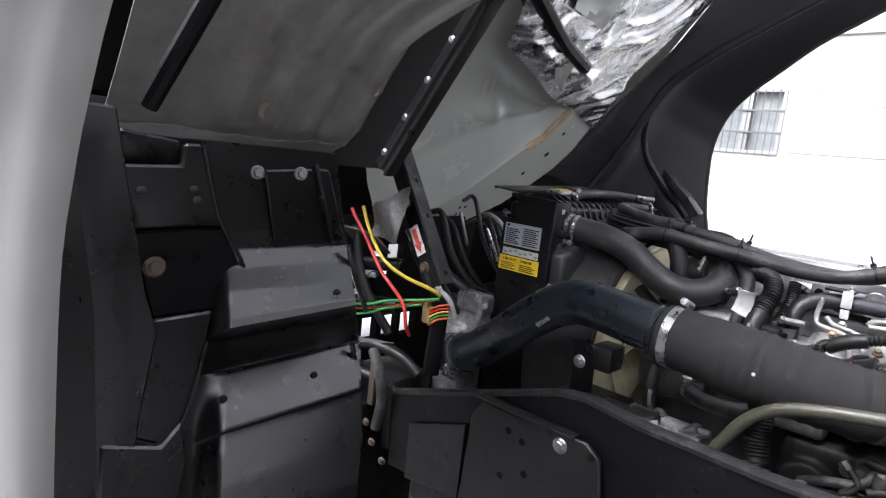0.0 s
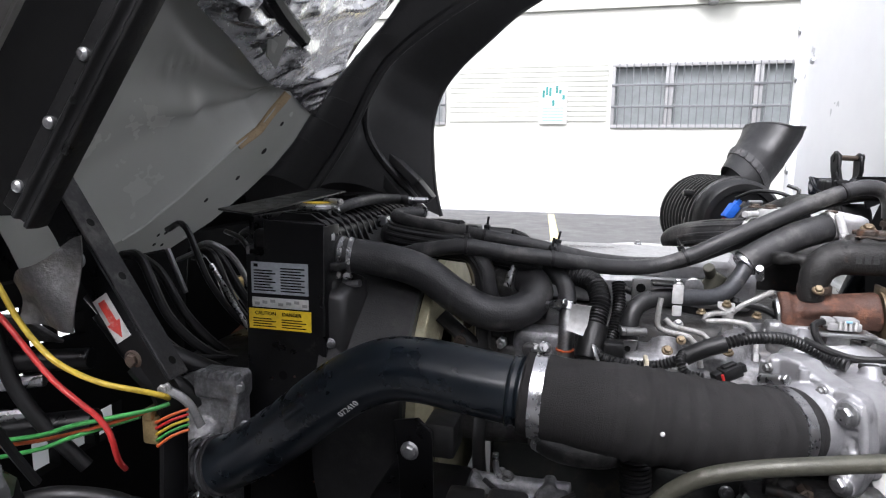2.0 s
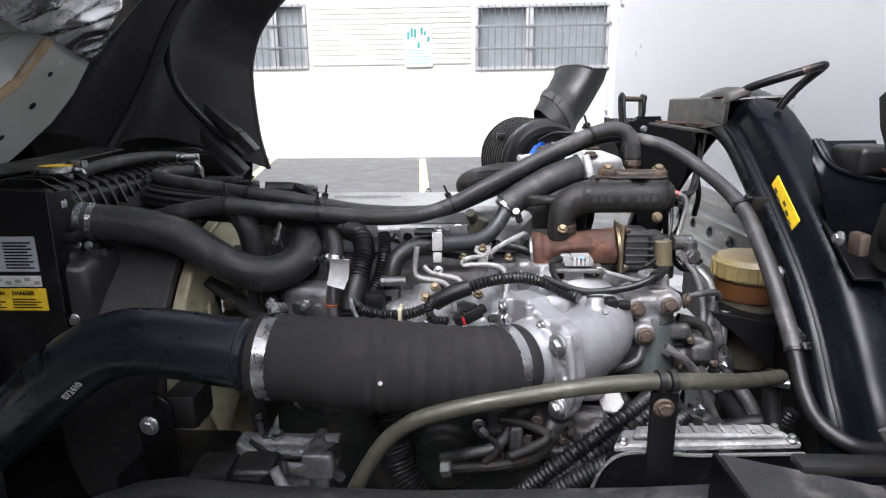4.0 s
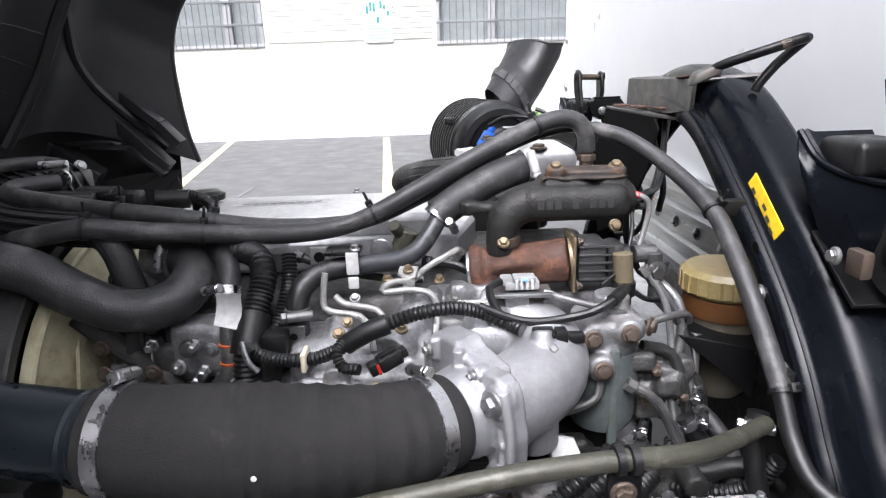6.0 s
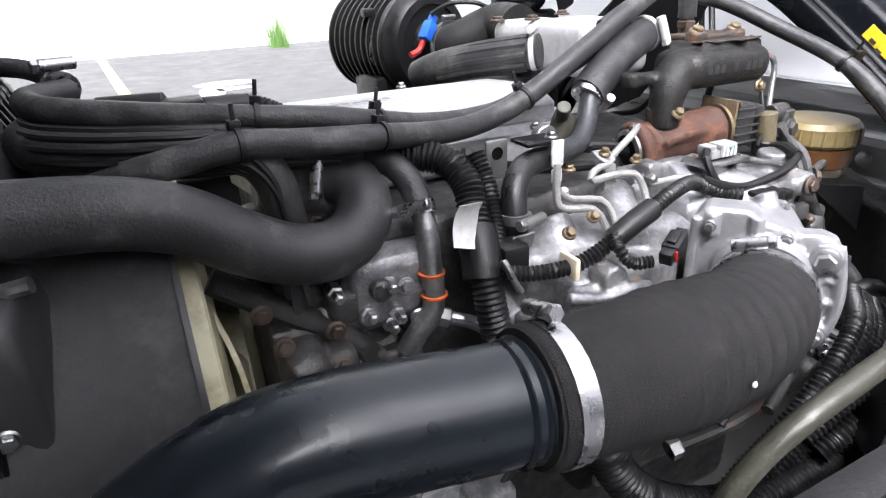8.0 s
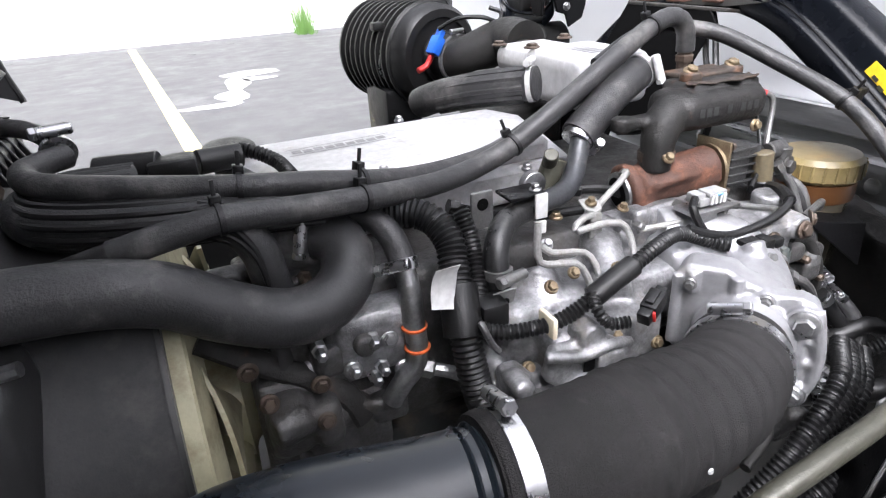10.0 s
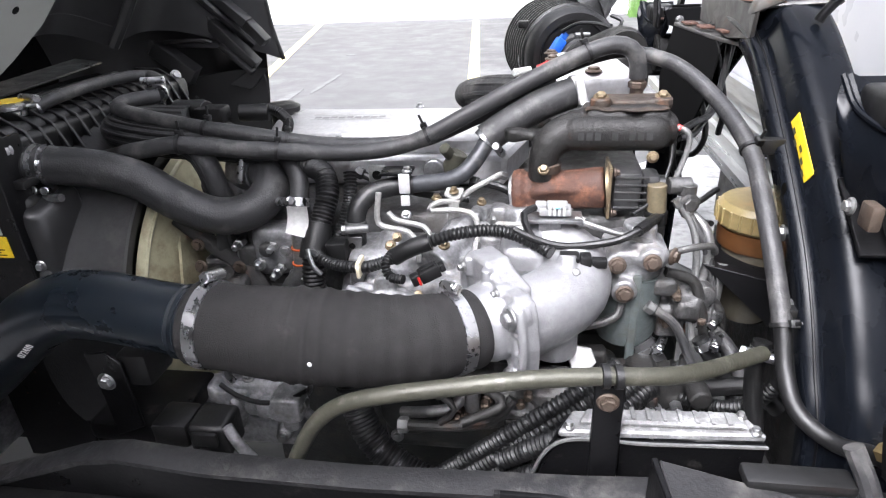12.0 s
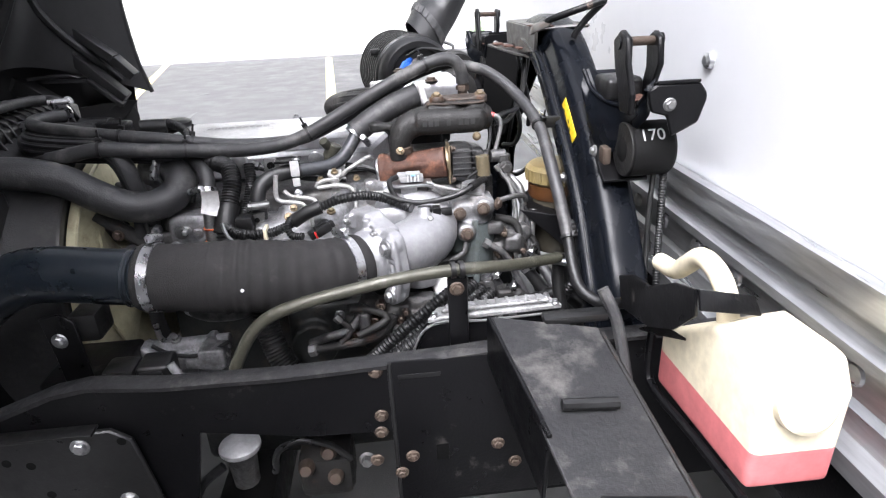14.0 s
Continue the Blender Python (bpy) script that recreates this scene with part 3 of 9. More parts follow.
def footwell(u, v):
    wide = 0.352 + 0.9 * max(0.0, v - 0.3) ** 1.3
    p = P2 + UP * (v * 0.62 - 0.012) + ACROSS * (-0.006 + u * wide)
    d = 0.0
    # two rows of short pressed beads that run up the floor
    for uu, v0, v1 in ((0.36, 0.09, 0.2), (0.52, 0.07, 0.19), (0.7, 0.07, 0.19), (0.86, 0.06, 0.17), (0.42, 0.27, 0.62), (0.58, 0.25, 0.6), (0.75, 0.24, 0.6), (0.9, 0.22, 0.6)):
        d += 0.006 * math.exp(-((u - uu) / 0.035) ** 4) / (1 + math.exp(-(v - v0) * 140)) / (1 + math.exp((v - v1) * 140))
    d += 0.012 * math.exp(-((u - 0.14) / 0.1) ** 2) * math.exp(-((v - 0.3) / 0.2) ** 2)
    edge = max(0, u - 0.9) * 0.25 + max(0, 0.06 - v) * 0.3
    wob = 0.0025 * math.sin(23 * u + 4 * v) * math.sin(13 * v)
    return p + OUT * (d + wob - edge)


part("footwell_floor", skin(footwell, 110, 90, 0.002), beige_panel, cab, "beige painted pressed floor, stained")
for u, v in ((0.5, 0.11), (0.16, 0.24), (0.68, 0.33), (0.9, 0.2)):
    c = footwell(u, v)
    part("drain_plug", turned(c - OUT * 0.001, c + OUT, [(0, 0.013), (0.002, 0.0125), (0.0025, 0.009), (0.001, 0.007)], 20), plug_brown, cab, "brown-grey drain plug")
seam = [footwell(u, 0.035 + 0.006 * math.sin(9 * u)) + OUT * 0.002 + UP * 0.002 * math.sin(u * 60) for u in np.linspace(0.02, 0.98, 40)]
part("seam_sealer", tube(seam, 0.0022, 8), beige_panel, cab)
for k in range(7):
    c = footwell(0.1 + 0.13 * k, 0.012)
    part("spot_weld", turned(c - OUT * 0.001, c + OUT, [(0, 0.004), (0.0025, 0.003)], 10), beige_panel, cab)

# black inner wall and the long beam, hung a little lower than the floor
BU, BO = UP, OUT
B0 = V((-0.744, 0.425, 1.004)) - UP * 0.0965
part("inner_wall", sheet([B0 + ACROSS * 0.022 - BU * 0.01, B0 + ACROSS * 0.022 + BU * 1.05, V((-0.62, 0.447, 2.05)), V((-1.45, 0.447, 1.4)), V((-1.30, 0.447, 0.90))], (0, 1, 0), 0.003), shaded_black, cab, "black sealed inner wall")
beam_prof = [(-0.008, 0.006), (0.008, 0.006), (0.010, 0.0), (0.015, 0.0), (0.017, 0.005), (0.024, 0.005), (0.026, 0.0), (0.031, 0.001), (0.032, 0.012), (0.030, 0.024), (-0.008, 0.024)]
part("floor_beam", sheet([B0 + BO * a + ACROSS * b for a, b in beam_prof], BU, 1.0, 0.0012), frame_paint, cab, "black floor beam with bolts")
for k in range(11):
    c = B0 + BU * (0.026 + 0.0705 * k) + ACROSS * 0.006
    part("bolt", turned(c, c - ACROSS, [(0, 0.0062), (0.003, 0.0058), (0.005, 0.003)], 12), zinc, cab)
    if k % 2:
        c = B0 + BU * (0.06 + 0.0705 * k) + ACROSS * -0.0004 + BO * 0.016
        part("hole", turned(c, c - ACROSS, [(0, 0.0001), (0.0002, 0.0035)], 12, cap=False), ink, cab, "dark drilled hole")
# crumpled grey splash sheet hung under the beam's end
part("splash_sheet", skin(lambda u, v: V((-0.885 + 0.085 * u, 0.50 + 0.01 * math.sin(5 * u + 3 * v), 0.79 + 0.10 * v - 0.05 * v * (1 - u) + 0.006 * math.sin(9 * u) * math.sin(7 * v))), 14, 14, 0.002), alu_dark, cab, "dull grey crumpled splash sheet")

# grey tunnel panel with its flange, seam and holes
P1 = V((-0.956, 0.0, 1.049))


def on_p1(y, s, out=0.0):
    return P1 + UP * s + ACROSS * y + OUT * out


EDGE = [(0.70, -0.50, 0), (0.86, -0.45, 0), (0.98, -0.40, 0), (1.085, -0.33, 0), (1.18, -0.268, 0), (1.25, -0.19, 0), (1.302, -0.115, 0), (1.322, -0.043, 0), (1.318, 0.035, 0)]  # lower rim
SEAM = [(0.52, -0.42, 0), (0.72, -0.37, 0), (0.85, -0.315, 0), (0.94, -0.255, 0), (1.00, -0.189, 0), (1.045, -0.125, 0), (1.085, -0.065, 0), (1.130, -0.012, 0), (1.155, 0.085, 0)]
CROWN = [(0.42, -0.12, 0), (0.46, 0.06, 0), (0.54, 0.2, 0), (0.66, 0.28, 0), (0.78, 0.27, 0), (0.88, 0.2, 0), (0.97, 0.15, 0), (1.06, 0.115, 0), (1.155, 0.095, 0)]


def tunnel(u, v):
    u = 0.16 + 0.84 * u
    p = lerp_line(SEAM, u).lerp(lerp_line(CROWN, u), v)
    k = math.sin(math.pi * min(1, v * 0.9)) ** 0.8
    sag = -0.085 * k * (0.35 + 0.65 * math.sin(math.pi * min(1, 0.1 + u * 0.9)))
    sag += 0.010 * math.exp(-((v - 0.42 + 0.15 * u) / 0.06) ** 2) * math.exp(-((u - 0.55) / 0.2) ** 2)
    # short pressed dents beside a long soft ridge
    for k in range(4):
        sag += 0.004 * math.exp(-((u - 0.52 - 0.035 * k) / 0.012) ** 2 - ((v - 0.50 - 0.03 * k) / 0.05) ** 2)
    sag += 0.012 * math.exp(-((v - 0.72 + 0.2 * u) / 0.09) ** 2) - 0.007 * math.exp(-((v - 0.2 - 0.1 * u) / 0.05) ** 2)
    sag += 0.005 * math.exp(-((u - 0.62) / 0.03) ** 2 - ((v - 0.35) / 0.12) ** 2) - 0.006 * math.exp(-((u - 0.7) / 0.04) ** 2 - ((v - 0.3) / 0.1) ** 2)
    return on_p1(p.x, p.y, 0.004 + sag)


def flange_at(u, v):
    u = 0.16 + 0.84 * u
    p = lerp_line(EDGE, u).lerp(lerp_line(SEAM, u), v)
    return on_p1(p.x, p.y, 0.006 - 0.02 * max(0, 0.06 - v) / 0.06)


part("tunnel_panel", skin(tunnel, 80, 70, 0.002), grey_primer, cab, "grey painted tunnel panel with dull reflections")
part("tunnel_flange", skin(flange_at, 60, 16, 0.002), grey_primer, cab)
for y, s_, r in ((1.208, 0.004, 0.006), (1.204, -0.07, 0.0085), (1.164, -0.143, 0.0065), (1.096, -0.199, 0.006), (1.025, -0.277, 0.005), (1.005, -0.28, 0.0045), (1.009, -0.305, 0.0045), (1.035, -0.31, 0.0045)):
    c = on_p1(y, s_, 0.0066)
    part("hole", turned(c, c + OUT, [(0, 0.0001), (0.0002, r)], 14, cap=False), ink, cab, "dark drilled hole")
part("seam_bead", tube([flange_at(u, 1.0) + OUT * 0.001 for u in np.linspace(0.2, 0.99, 30)], 0.0028, 8), grey_primer, cab)
part("sealant_strip", tube([flange_at(u, 0.99) + OUT * (0.002 + 0.001 * math.sin(40 * u)) for u in np.linspace(0.72, 0.99, 16)], 0.009, 8, flat=0.45), sealant, cab, "tan sealant strip")
# small bracket on the panel's top edge
part("bracket", sheet([on_p1(0.80, 0.27, 0.02), on_p1(1.0, 0.20, 0.03), on_p1(1.02, 0.13, 0.03), on_p1(0.97, 0.15, 0.03), on_p1(0.93, 0.21, 0.02)], OUT, 0.003), grey_primer, cab)
part("dark_edge", tube([on_p1(0.70, 0.32, 0.03), on_p1(0.9, 0.24, 0.035), on_p1(1.05, 0.2, 0.03)], 0.016, 8), black_paint, cab)

# crumpled foil heat shield


FOIL_LO = [(0.775, 0.184, 0), (0.872, 0.156, 0), (0.934, 0.135, 0), (1.012, 0.106, 0), (1.085, 0.088, 0), (1.15, 0.085, 0), (1.262, 0.05, 0), (1.316, 0.046, 0)]
FOIL_HI = [(0.68, 0.5, 0), (0.95, 0.54, 0), (1.2, 0.56, 0), (1.41, 0.56, 0)]
FOIL_END = [(1.316, 0.046, 0), (1.316, 0.12, 0), (1.29, 0.199, 0), (1.324, 0.299, 0), (1.349, 0.367, 0), (1.385, 0.46, 0), (1.41, 0.56, 0)]


def foil_fn(u, v):
    a, b = lerp_line(FOIL_LO, u), lerp_line(FOIL_HI, u)
    p = a.lerp(b, v) + (lerp_line(FOIL_END, v) - V(FOIL_LO[-1]).lerp(V(FOIL_HI[-1]), v)) * u ** 3
    x, y = p.x, p.y
    # long creases that fan out, sharp at the crest, and a soft sag
    w = 0.016 * noise.noise(V((x * 5, y * 5, 1.3)))
    q, r = x * 0.8 + y * 0.6, y * 0.8 - x * 0.6
    q += 0.06 * noise.noise(V((x * 5, y * 5, 9)))
    r += 0.03 * noise.noise(V((x * 8, y * 8, 3)))
    w += 0.013 * (1 - abs(noise.noise(V((q * 5, r * 15, 2))))) ** 4
    w += 0.006 * (1 - abs(noise.noise(V((q * 9, r * 27, 7))))) ** 3
    edge = min(1, 7 * v, 10 * u + 0.2, 8 * (1 - u))
    return on_p1(p.x, p.y, 0.012 + edge * (0.006 + w))


part("heat_shield", skin(foil_fn, 150, 120, 0.0012), foil, cab, "crumpled aluminium foil heat shield")
c = on_p1(1.12, 0.235, 0.06)
part("shield_patch", skin(lambda u, v: foil_fn(0.2 + 0.2 * u, 0.42 + 0.35 * v) + OUT * 0.008, 10, 10, 0.002), grey_primer, cab, "bare window in the foil")
c = foil_fn(0.12, 0.12)
part("grommet", turned(c + OUT * 0.004, c + OUT, [(0, 0.013), (0.003, 0.012), (0.004, 0.008)], 18), black_plastic, cab)

# far wheel-arch liner: lip, smooth plate, ridge, ribbed side
LIP = [(-0.745, 0.795), (-0.765, 0.88), (-0.775, 0.985), (-0.775, 1.085), (-0.748, 1.178), (-0.69, 1.255), (-0.61, 1.325), (-0.52, 1.40), (-0.42, 1.46), (-0.27, 1.55)]
RIDGE = [(-1.03, 0.885), (-0.97, 0.965), (-0.91, 1.055), (-0.855, 1.155), (-0.80, 1.23), (-0.69, 1.31), (-0.55, 1.39), (-0.40, 1.47), (-0.2, 1.57)]


def liner(u, v):
    a, b = lerp_line([(x, 1.84, z) for x, z in LIP], u), lerp_line([(x, 1.5, z) for x, z in RIDGE], u)
    p = a.lerp(b, v)
    return p + OUT * (-0.10 * math.sin(math.pi * v))


part("wheel_liner", skin(liner, 40, 20, 0.003), dusty_plastic, cab, "black plastic wheel-arch liner")
part("liner_lip", tube([(x, 1.84, z) for x, z in LIP], 0.007, 8), dusty_plastic, cab)
part("liner_ridge", tube([(x + 0.004, 1.5, z) for x, z in RIDGE], 0.014, 8), dusty_plastic, cab)


def ribbed(u, v):
    a = lerp_line([(x, 1.5, z) for x, z in RIDGE], u)
    b = lerp_line([tuple(on_p1(1.30, -0.16, -0.02)), tuple(on_p1(1.34, -0.02, -0.02)), tuple(on_p1(1.37, 0.08, -0.02)), tuple(on_p1(1.42, 0.2, -0.02)), tuple(on_p1(1.45, 0.32, -0.02)), tuple(on_p1(1.45, 0.48, -0.02)), tuple(on_p1(1.4, 0.62, -0.02))], u)
    return a.lerp(b, v) + OUT * (-0.03 * math.sin(math.pi * v))


part("liner_side", skin(ribbed, 40, 12, 0.003), dusty_plastic, cab)
for k in range(11):
    u = 0.06 + k * 0.085
    part("liner_rib", tube([ribbed(u, v) + OUT * 0.001 for v in np.linspace(0.05, 0.95, 8)], 0.003, 6), dusty_plastic, cab)
# stiffener on the liner down to its foot, and the foot's bracket
part("stiffener", tube([liner(0.36, 0.72), liner(0.18, 0.45), liner(0.02, 0.12)], 0.012, 8), dusty_plastic, cab)


# lower end of the liner: dished back, recess, gusset and the plate below the tip


def liner_back(u, v):
    a = lerp_line([(-1.45, 1.50, 0.60), (-1.12, 1.66, 0.57), (-0.95, 1.76, 0.565), (-0.785, 1.765, 0.57)], u)
    b = lerp_line([(-1.32, 1.47, 1.05), (-1.05, 1.60, 1.02), (-0.92, 1.78, 0.97), (-0.79, 1.835, 0.84)], u)
    return a.lerp(b, v) + V((-0.02, 0.05, 0)) * math.sin(math.pi * v)


part("liner_back", skin(liner_back, 30, 20, 0.004), dusty_plastic, cab)


def ridge(name, pts, w, d):
    """A moulded ridge along a line: flat top w wide, d proud towards the engine."""
    out = []
    for a, b in zip(pts, pts[1:]):
        a, b = V(a), V(b)
        t = (b - a).normalized()
        n = V((-t.z, 0, t.x)) * w * 0.5
        lo_, hi_ = V((0, 0.004, 0)), V((0, -d, 0))
        out.append(hull([a + n * 1.5 + lo_, a - n * 1.5 + lo_, b + n * 1.5 + lo_, b - n * 1.5 + lo_, a + n + hi_, a - n + hi_, b + n + hi_, b - n + hi_], 0.002))
    part(name, join(*out), dusty_plastic, cab)


ridge("liner_ridge", [(-1.003, 1.76, 1.046), (-0.902, 1.76, 0.909), (-0.79, 1.76, 0.791)], 0.030, 0.03)
ridge("liner_ridge", [(-0.913, 1.77, 1.003), (-0.80, 1.77, 0.904), (-0.755, 1.77, 0.852)], 0.022, 0.03)
ridge("liner_post", [(-1.043, 1.70, 1.144), (-1.124, 1.70, 0.999), (-1.225, 1.70, 0.835)], 0.05, 0.03)
ridge("liner_gusset", [(-1.148, 1.72, 0.938), (-1.057, 1.72, 0.852), (-0.953, 1.72, 0.773)], 0.04, 0.03)
ridge("liner_shelf", [(-0.994, 1.74, 0.857), (-0.872, 1.74, 0.852), (-0.793, 1.74, 0.777)], 0.012, 0.025)
part("foot_plate", sheet([V(p) for p in ((-1.056, 1.75, 0.70), (-0.98, 1.75, 0.765), (-0.86, 1.75, 0.783), (-0.775, 1.75, 0.785), (-0.765, 1.75, 0.745), (-0.775, 1.75, 0.60), (-1.02, 1.75, 0.58))], (0, 1, 0), 0.005, 0.002), dusty_plastic, cab)
part("foot_gusset", tube([(-0.988, 1.742, 0.71), (-0.955, 1.74, 0.66), (-0.93, 1.735, 0.62)], 0.006, 8), dusty_plastic, cab)
part("foot_edge", tube([(-1.02, 1.70, 0.866), (-0.93, 1.72, 0.868), (-0.89, 1.735, 0.854), (-0.80, 1.79, 0.79)], 0.005, 8), dusty_plastic, cab)
part("tip_plate", sheet([V(p) for p in ((-0.87, 1.74, 0.745), (-0.80, 1.745, 0.79), (-0.757, 1.75, 0.785), (-0.81, 1.745, 0.73))], (0, 1, 0), -0.004, 0.001), dusty_plastic, cab)

# cab body behind and above, out of view, keeps the daylight out
part("cab_shell", join(box((-2.0, 0.05, 0.72), (-1.28, 1.70, 1.0), 0.03), sheet([V((-1.50, 0.0, 0.72)), V((-0.50, 0.0, 2.09)), V((-1.5, 0.0, 2.7)), V((-2.3, 0.0, 1.5))], (0, 1, 0), 1.9)), black_paint, cab)

# near wheel-arch liner: stepped black plastic plates
LX = -0.75
LC = V((-0.072, -0.194, 0.964))


def on_liner(y, z, off=0.0):
    """A point of the liner's face, brought forward by off; its upper part leans over."""
    off += 0.4 * max(0.0, z - 0.80)
    k = (LX + off - LC.x) / (LX - LC.x)
    return V((LX + off, LC.y + (y - LC.y) * k, LC.z + (z - LC.z) * k))


def near_liner(u, v):
    """Moulded liner: flat above, swelling to a shelf, a deep recess under it, a stepped panel below."""
    y = -0.045 + u * 0.46
    za, zb, zc = 0.690 + 0.043 * (y - 0.135), 0.634 + 0.037 * (y - 0.135), 0.545 + 0.04 * (y - 0.15)
    rows = [(0.935, 0, 0), (0.855, 0, 0), (0.825, 0.003, 0), (0.80, 0.012, 0), (0.775, 0.026, 0), (0.742, 0.048, 0), (za + 0.012, 0.068, 0), (za, 0.072, 0), (za - 0.004, 0.060, 0), (za - 0.008, -0.030, 0), (zb + 0.006, -0.034, 0), (zb + 0.002, -0.006, 0), (zb - 0.004, 0.0, 0), ((zb + zc) / 2, 0.024, 0), (zc + 0.004, 0.046, 0), (zc, 0.047, 0), (zc - 0.004, 0.038, 0), (0.46, 0.072, 0), (0.38, 0.10, 0), (0.30, 0.11, 0)]
    z, off, _ = lerp_line(rows, v)
    side = min(1.0, max(0.0, (y - 0.115) / 0.045))
    side = side * side * (3 - 2 * side)
    right = lerp_line([(0.312, 0, 0), (0.33, 0, 0), (0.352, 0, 0), (0.372, 0, 0), (0.39, 0, 0), (0.40, 0, 0), (0.41, 0, 0)], max(0.0, min(1.0, (0.92 - z) / 0.45))).x
    over = max(0.0, y - right)
    wave = 0.0015 * math.sin(9 * y + 3) * math.sin(11 * z)
    p = on_liner(min(y, right), z, off * side + wave)
    return p + V((-0.6 * over, 0.15 * over, 0))


part("near_liner", skin(near_liner, 90, 180, 0.003), liner_plastic, cab, "black plastic wheel-arch liner, stepped")


def plate_n(pts, off, thick, mat, name="liner_plate"):
    """A plate proud of the liner by off, given by (y, z) on the liner's face."""
    return part(name, sheet([on_liner(y, z, off) for y, z in pts], (-1, 0, 0), thick, 0.003), mat, cab)


plate_n([(-0.060, 0.965), (-0.036, 0.962), (-0.024, 0.875), (0.0, 0.73), (0.02, 0.58), (0.015, 0.40), (-0.05, 0.40), (-0.065, 0.75)], 0.020, 0.014, liner_plastic)
plate_n([(-0.034, 0.963), (0.012, 0.962), (0.015, 0.945), (0.05, 0.75), (0.066, 0.70), (0.05, 0.60), (0.03, 0.40), (0.0, 0.40), (-0.004, 0.73), (-0.024, 0.875)], 0.034, 0.016, liner_plastic)
plate_n([(0.015, 0.94), (0.083, 0.932), (0.080, 0.904), (0.015, 0.902)], 0.012, 0.01, liner_plastic)
plate_n([(0.013, 0.900), (0.085, 0.903), (0.088, 0.929), (0.109, 0.930), (0.135, 0.843), (0.142, 0.832), (0.031, 0.827)], 0.025, 0.012, liner_plastic)
plate_n([(0.031, 0.825), (0.142, 0.829), (0.173, 0.774), (0.168, 0.75), (0.135, 0.722), (0.058, 0.719)], 0.020, 0.012, black_paint)
plate_n([(0.058, 0.717), (0.135, 0.720), (0.128, 0.68), (0.103, 0.583), (0.075, 0.552), (0.03, 0.575)], 0.026, 0.016, liner_plastic)
plate_n([(0.005, 0.57), (0.075, 0.548), (0.10, 0.575), (0.11, 0.52), (0.09, 0.40), (0.005, 0.40)], 0.036, 0.016, liner_plastic)
plate_n([(0.197, 0.905), (0.272, 0.911), (0.309, 0.806), (0.30, 0.797), (0.229, 0.789), (0.221, 0.80)], 0.008, 0.006, liner_plastic, "access_cover")
plate_n([(0.276, 0.912), (0.30, 0.911), (0.338, 0.81), (0.314, 0.806)], 0.014, 0.012, liner_plastic)
plate_n([(0.285, 0.872), (0.296, 0.874), (0.303, 0.850), (0.293, 0.847)], 0.018, 0.006, black_plastic, "hinge")
for pts, off, r in (([(0.197, 0.905), (0.221, 0.80), (0.229, 0.789), (0.309, 0.805)], 0.009, 0.0022), ([(0.276, 0.917), (0.314, 0.806)], 0.015, 0.0024), ([(0.111, 0.932), (0.135, 0.845), (0.173, 0.776), (0.165, 0.742), (0.138, 0.705)], 0.022, 0.003), ([(0.345, 0.80), (0.362, 0.75), (0.392, 0.69)], 0.03, 0.004), ([(0.369, 0.64), (0.385, 0.585), (0.392, 0.55)], 0.014, 0.004), ([(0.03, 0.575), (0.075, 0.552), (0.103, 0.583), (0.128, 0.68)], 0.027, 0.003)):
    part("moulded_edge", tube([on_liner(y, z, off) for y, z in pts], r, 6), liner_plastic, cab)
bolts(cab, [(on_liner(0.185, 0.901, 0.006), (1, -0.2, 0)), (on_liner(0.251, 0.903, 0.010), (1, -0.2, 0))], dull_zinc, 0.0088)
part("washer_plate", sheet([on_liner(y, z, 0.024) for y, z in ((0.047, 0.808), (0.066, 0.806), (0.076, 0.79), (0.076, 0.762), (0.05, 0.761))], (-1, 0, 0), 0.003, 0.002), frame_paint, cab)
c = on_liner(0.058, 0.784, 0.024)
part("round_bolt", join(turned(c, c + V((1, 0, 0)), [(0, 0.0135), (0.002, 0.0135), (0.004, 0.011)], 24), turned(c + V((0.002, 0, 0)), c + V((1, 0, 0)), [(0, 0.0075), (0.006, 0.007)], 6)), rusty_bolt, cab, "brown corroded bolt head")
for y, z, off in ((-0.03, 0.73, 0.02), (0.04, 0.872, 0.025), (0.10, 0.875, 0.025), (0.105, 0.862, 0.025), (0.155, 0.595, 0.022), (0.30, 0.60, 0.022), (0.155, 0.745, 0.02), (-0.01, 0.48, 0.034), (0.33, 0.725, 0.058)):
    c = on_liner(y, z, off)
    part("push_clip", turned(c, c + V((1, 0, 0)), [(0, 0.006), (0.002, 0.0055), (0.003, 0.0025)], 14), black_plastic, cab)

# painted fender lip in front of the liner
LIPN = [(-0.60, 0.30), (-0.605, 0.45), (-0.605, 0.64), (-0.60, 0.76), (-0.59, 0.86), (-0.575, 0.935), (-0.54, 1.02), (-0.48, 1.11), (-0.38, 1.22)]


def fender(u, v):
    x, z = lerp_line([(*q, 0) for q in LIPN], u).xy
    yin = -0.080 + 0.045 * max(0, u - 0.45)
    return V((x - 0.05 * v * v, yin - 0.08 * v, z + 0.01 * v)) + V((0.012 * math.sin(math.pi * min(1, v * 2)), 0, 0))


part("fender_lip", skin(fender, 30, 12, 0.003), cab_paint, cab, "silver-white painted fender lip")
part("fender_return", skin(lambda u, v: fender(u, 0) + V((-0.06 * v, 0.004 * v, 0)), 30, 3, 0.002), dusty_plastic, cab)
part("gas_strut", tube([(-0.60, -0.01, 0.965), (-0.50, 0.03, 1.12)], 0.009, 10), black_paint, cab)

